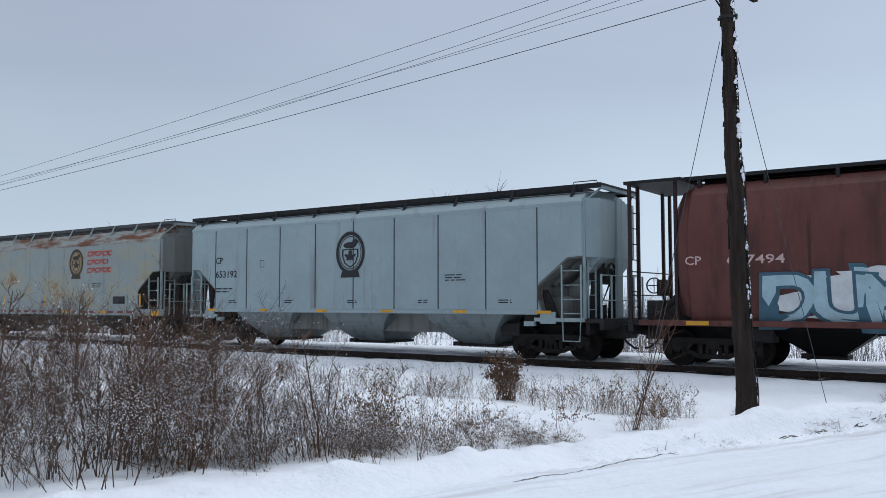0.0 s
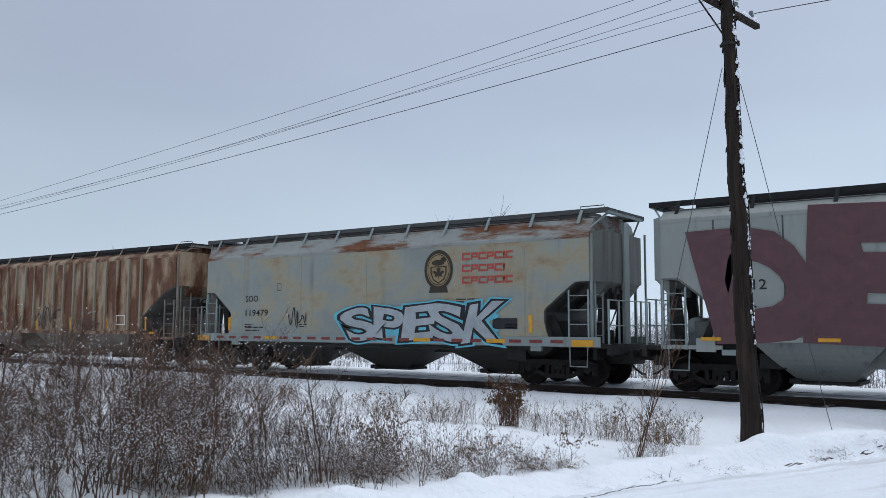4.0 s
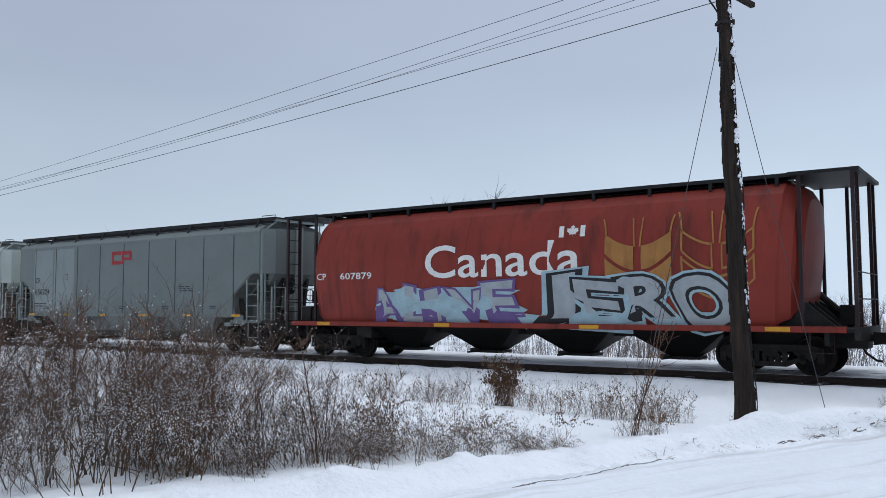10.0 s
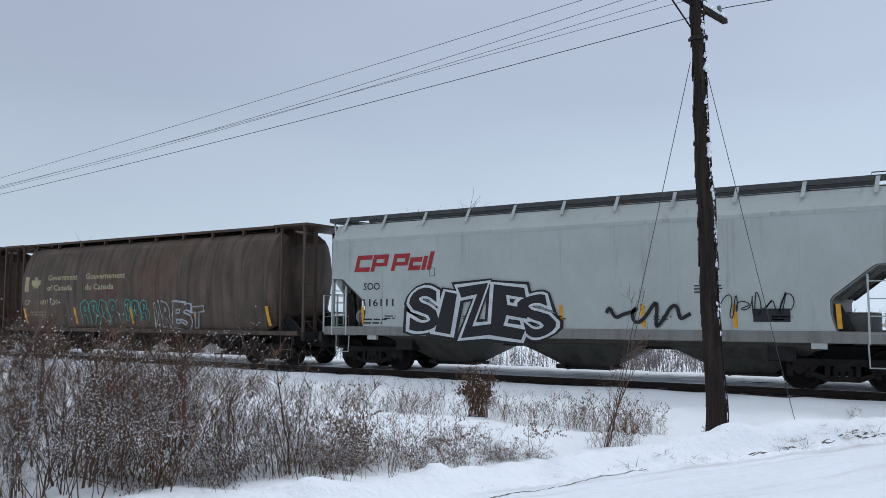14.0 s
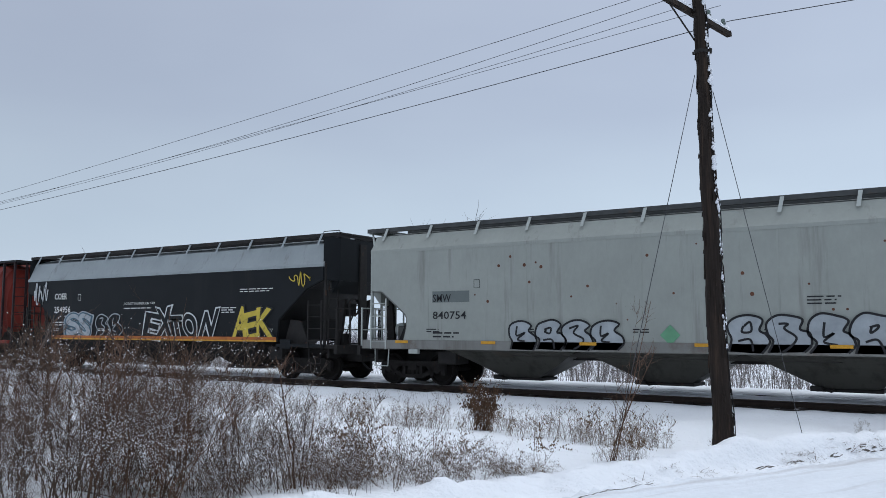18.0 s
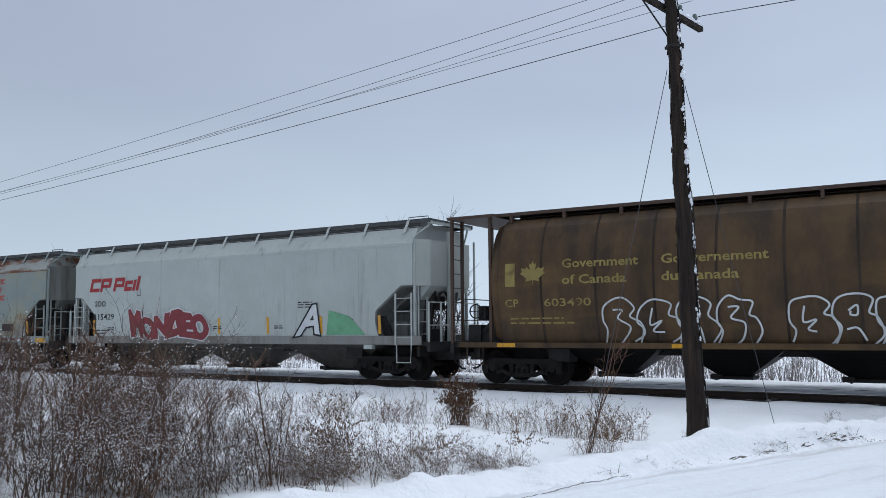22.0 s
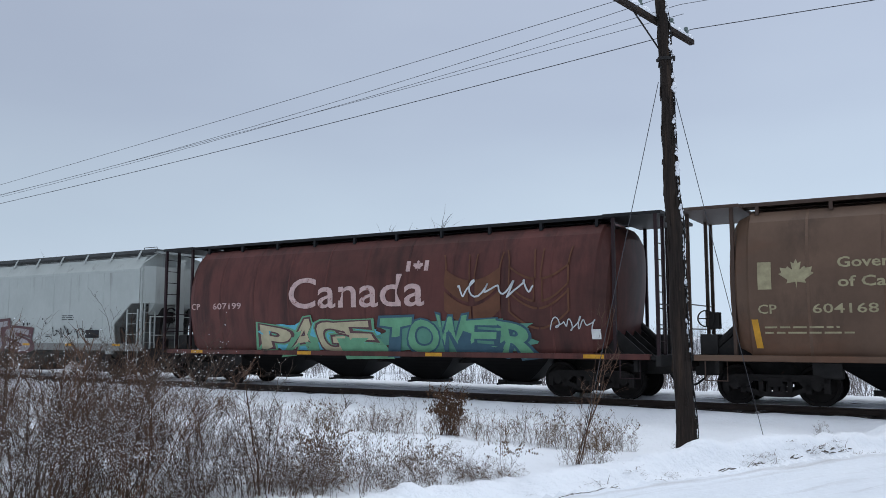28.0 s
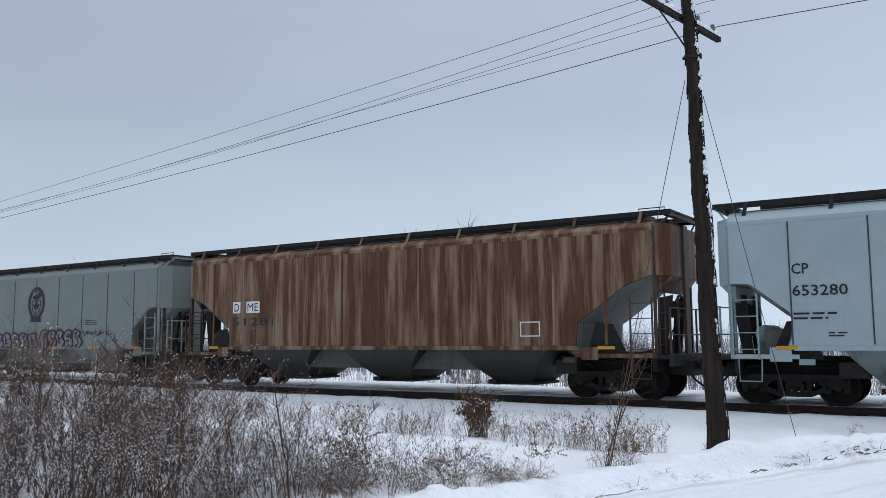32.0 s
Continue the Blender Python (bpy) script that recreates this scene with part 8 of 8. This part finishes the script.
    for x, y, h in ((-7.1, 8.1, 0.75), (-6.45, 9.0, 0.7), (-6.1, 9.6, 0.65), (-6.7, 9.5, 0.75), (-5.75, 10.1, 0.5), (-7.6, 8.8, 0.85), (-8.0, 7.5, 0.7), (-5.4, 10.5, 0.35), (-7.0, 10.4, 0.5), (-6.0, 10.3, 0.4), (-8.1, 9.6, 0.9), (-7.3, 7.4, 0.6),
                    (-7.6, 6.7, 0.7), (-8.3, 6.6, 0.8), (-9.0, 6.3, 0.8), (-5.55, 10.0, 0.35), (-6.9, 8.6, 0.6)):
        places.append((x, y, rng.randint(0, 3), h * 1.05))
    for k in range(4):
        u = rng.uniform(10.1, 11.3)
        x, y = belt(u, u * rng.uniform(-0.16, 0.10))
        if bank(x, y) < -0.45:
            places.append((x, y, rng.randint(0, 3), rng.uniform(0.35, 0.75)))
    scatter(mats, places, 6)
    # arching fronds with drooping seed plumes
    fronds = []
    for k in range(2):
        me, tips = brush_mesh("frond_stalk", DRY_DARK, 150 + k, 7, 1.3, 0.35, 6, 2, 0.006, 0.35, 0.12)
        fronds.append(plant("seed_frond", "arching dry weed with drooping seed plumes", "weed", "arching weeds", me,
                            [("withered_leaf", leaf_mesh("withered_leaf", DRY, [t for t in tips if t.z > 0.35], 152 + k, 900, 0.032, 1.8), "drooping dry seed plumes")]))
    scatter(fronds, [(-5.6, 10.9, 0, 0.62), (-7.0, 9.0, 1, 0.8), (-6.3, 10.0, 0, 0.55), (-7.9, 9.2, 1, 0.75), (-4.8, 12.4, 0, 0.45), (-4.55, 12.0, 1, 0.5)], 15)
    # upright dry weeds further back
    weeds = []
    for k in range(4):
        me, tips = brush_mesh("weed_stalk", (DRY, TWIG_RED, DRY_DARK, TWIG_GREY)[k], 60 + k, 15, 0.78, 0.85, 6, 2, 0.0055, 0.14)
        weeds.append(plant("dry_weed", "tuft of dry brown winter weeds in the snow", "weed", "dry weeds on the verge", me,
                           [("seed_fluff", leaf_mesh("seed_fluff", DRY, [t for t in tips if t.z > 0.3], 70 + k, 110, 0.035), "dry seed heads"),
                            ("snow_dusting", bits_mesh("snow_dusting", SNOW_CAP, tips, 80 + k, 50, 0.009), "")]))
    me, tips = brush_mesh("weed_stalk", RUSTLEAF, 66, 64, 0.92, 0.40, 6, 3, 0.0085, 0.20, 0.0, 3, (0.12, 0.3), 0.05)
    clump = plant("weed_clump", "dense clump of rust-brown goldenrod stalks", "weed", "", me,
                  [("seed_fluff", leaf_mesh("seed_fluff", RUSTLEAF, [t for t in tips if t.z > 0.42], 76, 1500, 0.045, 1.6), "withered rust-brown leaves"),
                   ("snow_dusting", bits_mesh("snow_dusting", SNOW_CAP, [t for t in tips if t.z > 0.6], 86, 60, 0.014), "")])
    clump.matrix_basis = pose(-9.0, 15.0, float(ground_height(-9.0, 15.0))) @ Matrix.Scale(1.1, 4)
    places = []
    for x, y, h in ((-8.3, 14.8, 0.8), (-8.6, 14.7, 0.6), (-10.8, 14.9, 0.95), (-11.3, 14.9, 0.9), (-12.0, 15.0, 0.8), (-10.2, 15.1, 0.9), (-7.5, 14.8, 0.85), (-7.1, 14.9, 0.95), (-6.7, 14.7, 1.05), (-6.3, 14.9, 1.1),
                    (-5.9, 14.7, 1.1), (-5.5, 14.8, 1.0), (-6.1, 15.3, 0.9), (-5.2, 14.9, 0.8), (-6.9, 15.3, 0.8), (-7.8, 15.2, 0.7), (-4.9, 12.1, 0.7), (-4.75, 12.3, 0.6), (-5.0, 11.9, 0.5), (-11.6, 15.3, 0.7), (-9.7, 15.3, 0.6),
                    (-6.5, 14.5, 0.9), (-5.7, 15.1, 1.0), (-7.9, 14.6, 0.8), (-8.8, 15.6, 0.9), (-4.4, 15.3, 0.4), (-2.0, 15.6, 0.35)):
        places.append((x, y, rng.randint(0, 3), h))
    for _ in range(34):
        places.append((rng.uniform(-24, -9.2), rng.uniform(13.2, 16.8), rng.randint(0, 3), rng.uniform(0.45, 1.0)))
    scatter(weeds, places, 5)
    # grass blades along the road edge of the ridge
    tufts = []
    for k in range(3):
        me, tips = twig_mesh("grass_blade", DRY_DARK, 160 + k, 16, 0.26, 0.30, 1, 0.0055, 0.35, 3.0, 4, 0.08, 1.0)
        tufts.append(plant("grass_tuft", "flattened dry grass poking out of the snow bank", "grass", "grass along the road edge", me, []))
    places = []
    for y0, y1, k, h in ((10.2, 10.6, 5, 0.75), (10.8, 11.7, 8, 0.8), (11.9, 12.1, 3, 0.7), (12.6, 14.0, 13, 0.8), (14.0, 17.0, 18, 0.8), (8.2, 8.4, 3, 0.6), (9.2, 9.4, 1, 0.5)):
        for _ in range(k):
            y = rng.uniform(y0, y1)
            places.append((float(edge_x(y)) + rng.gauss(0.27, 0.05) / 0.91, y, rng.randint(0, 2), h * rng.uniform(0.6, 1.3)))
    scatter(tufts, places, 9)
    # line of bare gravel left by the plough blade on the road
    mb = MB()
    for k in range(60):
        u = k / 60
        if rng.random() < 0.97:
            x, y = -4.62 + 0.85 * u + 0.015 * rng.uniform(-1, 1), 7.9 + 2.7 * u
            w = 0.004 + 0.009 * rng.random() * (1 - u)
            z = float(ground_height(x, y))
            mb.add([(x - w, y - 0.05, z), (x + w, y - 0.04, z), (x + w + 0.02, y + 0.05, z), (x - w + 0.02, y + 0.04, z), (x + 0.007, y, z + 0.006)], [(0, 1, 4), (1, 2, 4), (2, 3, 4), (3, 0, 4)])
    for k in range(210):
        y = 12.0 + 7.0 * rng.random()
        if math.sin(y * 3.1) + math.sin(y * 7.7 + 1) + rng.uniform(-0.6, 1.5) + 0.25 * (y - 13.5) < 0.3:
            continue
        x = float(edge_x(y)) + rng.gauss(0.345, 0.02) / 0.91
        z = float(ground_height(x, y))
        a, b, h = rng.uniform(0.04, 0.12), rng.uniform(0.006, 0.014), rng.uniform(0.005, 0.014)
        c, e = 0.414, 0.91
        mb.add([(x - c * a - e * b, y - e * a + c * b, z - 0.01), (x - c * a + e * b, y - e * a - c * b, z - 0.01), (x + c * a + e * b, y + e * a - c * b, z - 0.01), (x + c * a - e * b, y + e * a + c * b, z - 0.01), (x + rng.uniform(-0.01, 0.01), y + rng.uniform(-0.02, 0.02), z + h)], [(0, 1, 4), (1, 2, 4), (2, 3, 4), (3, 0, 4)])
    tagged(new("gravel_line", mb.mesh("gravel", GRIT)), "thin line of bare gravel along the ploughed road", "gravel", kind="stuff")
    # vine on the guy wire and two saplings in the brush
    me, tips = brush_mesh("vine_stalk", TWIG_RED, 170, 6, 2.6, 0.12, 9, 3, 0.009, 0.02, 0.0, 2, (0.05, 0.16), 0.07)
    v = plant("dead_vine", "dead vine climbing the pole's guy wire", "vine", "", me, [])
    v.matrix_basis = pose(-4.98, 12.1, -0.42, -18.5, 7.0, 0) @ Matrix.Scale(1.25, 4)
    # a fallen branch on the snow
    me, tips = twig_mesh("branch", TWIG, 180, 2, 1.6, 0.1, 8, 0.006, 0.1, 0.1, 6, 0.4, 0.8)
    br = plant("fallen_branch", "fallen branch lying across the snow", "branch", "", me, [])
    br.matrix_basis = pose(-8.0, 5.6, -0.2, 0, -82, 20)
    # brush and woods behind the track: fine forked stalks, joined
    def thicket(name, mat, label, cat, spots, stalks, seed):
        r2 = random.Random(seed)
        vs, fs = [], []

        def line(x, y, z, dx, dz, w):
            o = len(vs)
            vs.extend([(x - w, y, z), (x + w, y, z), (x + dx + w * 0.3, y, z + dz), (x + dx - w * 0.3, y, z + dz)])
            fs.append((o, o + 1, o + 2, o + 3))

        for x, y, h, w in spots:
            z = float(ground_height(x, y)) - 0.05
            for _ in range(stalks):
                bx, hh = x + r2.gauss(0, h * 0.32), h * r2.uniform(0.45, 1.0)
                ln = r2.gauss(0, 0.16) * hh
                yy = y + r2.uniform(-0.4, 0.4)
                line(bx, yy, z, ln, hh, w)
                for _ in range(8):
                    u = r2.uniform(0.2, 0.95)
                    line(bx + ln * u, yy, z + hh * u, r2.gauss(0, 0.22) * hh, r2.uniform(0.0, 0.28) * hh, w * 0.6)
        me = bpy.data.meshes.new(name)
        me.from_pydata(vs, [], fs)
        me.materials.append(mat)
        tagged(new(name, me), label, cat, kind="stuff")

    spots = []
    while len(spots) < 1150:
        x, y = rng.uniform(-90, 18), 26.5 + 34 * rng.random() ** 1.7
        if math.sin(x * 0.31) + math.sin(x * 0.13 + 1) + rng.uniform(-1.4, 1.4) > -0.8:
            spots.append((x, y, rng.uniform(0.5, 1.7), 0.004 + 0.00016 * y))
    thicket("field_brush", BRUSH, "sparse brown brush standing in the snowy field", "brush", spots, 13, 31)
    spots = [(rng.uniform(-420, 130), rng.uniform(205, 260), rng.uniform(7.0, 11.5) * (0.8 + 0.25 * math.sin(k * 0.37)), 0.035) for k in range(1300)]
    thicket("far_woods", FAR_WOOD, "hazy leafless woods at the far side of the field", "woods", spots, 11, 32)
    # bare saplings whose tops rise above the cars
    for k, (x, y, h, st) in enumerate(((-25.9, 40, 8.9, 12), (-24.3, 39, 8.3, 4), (-62.1, 40, 8.5, 5))):
        me, tips = twig_mesh("sapling_limb", TWIG_DARK, 90 + k, st, h, 1.0, 60, 0.042, 0.0, 0.085, 8, 1.6, 0.5)
        t = plant("bare_sapling", "slender leafless sapling behind the track", "tree", "saplings behind the track", me, [])
        t.matrix_basis = pose(x, y, -0.6)


make_plants()


# ---------------- house across the field ----------------
def make_house():
    wall_m = paint("house_render", (0.42, 0.38, 0.31), 0.85, var=0.1, scale=1.5, dirt=(0.28, 0.25, 0.2), dirt_amount=0.3, bump=0.01, bump_scale=8.0)
    x, y = -20.5, 198.0
    z = float(ground_height(x, y))
    house = thing("house", "cream two-window farmhouse with a snow-covered gable roof", "house", pose(x, y, z, 0, 0, 14))
    wall = part("wall", MB().loft([[(px, py, pz) for py, pz in ((-3.2, -0.3), (3.2, -0.3), (3.2, 2.5), (0, 4.0), (-3.2, 2.5))] for px in (-4.4, 4.4)]).mesh("house_wall", wall_m), house)
    for s in (-1, 1):
        part("roof", MB().loft([[(px, s * 3.6, 2.35), (px, s * 3.6, 2.55), (px, 0.0, 4.28), (px, 0.0, 4.05)] for px in (-4.8, 4.8)]).mesh("house_roof", SNOW_CAP), house, "snow-covered roof slope")
    part("chimney", MB().box(1.6, 2.2, -0.35, 0.35, 3.4, 4.9, 0.02).mesh("chimney", wall_m), house)
    for px, w in ((-2.6, 1.0), (1.8, 1.0)):
        win = part("window", MB().box(px - w / 2 - 0.08, px + w / 2 + 0.08, -3.24, -3.18, 0.75, 2.05).mesh("window_frame", WHITE_MARK), house, "white-framed window")
        part("pane", MB().box(px - w / 2, px + w / 2, -3.255, -3.245, 0.85, 1.95).mesh("pane", GLASS), win)
    part("door", MB().box(-0.5, 0.45, -3.24, -3.18, -0.2, 1.95).mesh("house_door", BLACK), house, "dark front door")


make_house()


# ---------------- the passing of the train ----------------
def motions():
    for i, car in CARS:
        walk(car, [(t, pose(G[i] + 0.03 + SHIFT - SPEED * t, TRACK, 0)) for t in (0.0, 8.0, 16.0, 24.0, 32.0)])


motions()
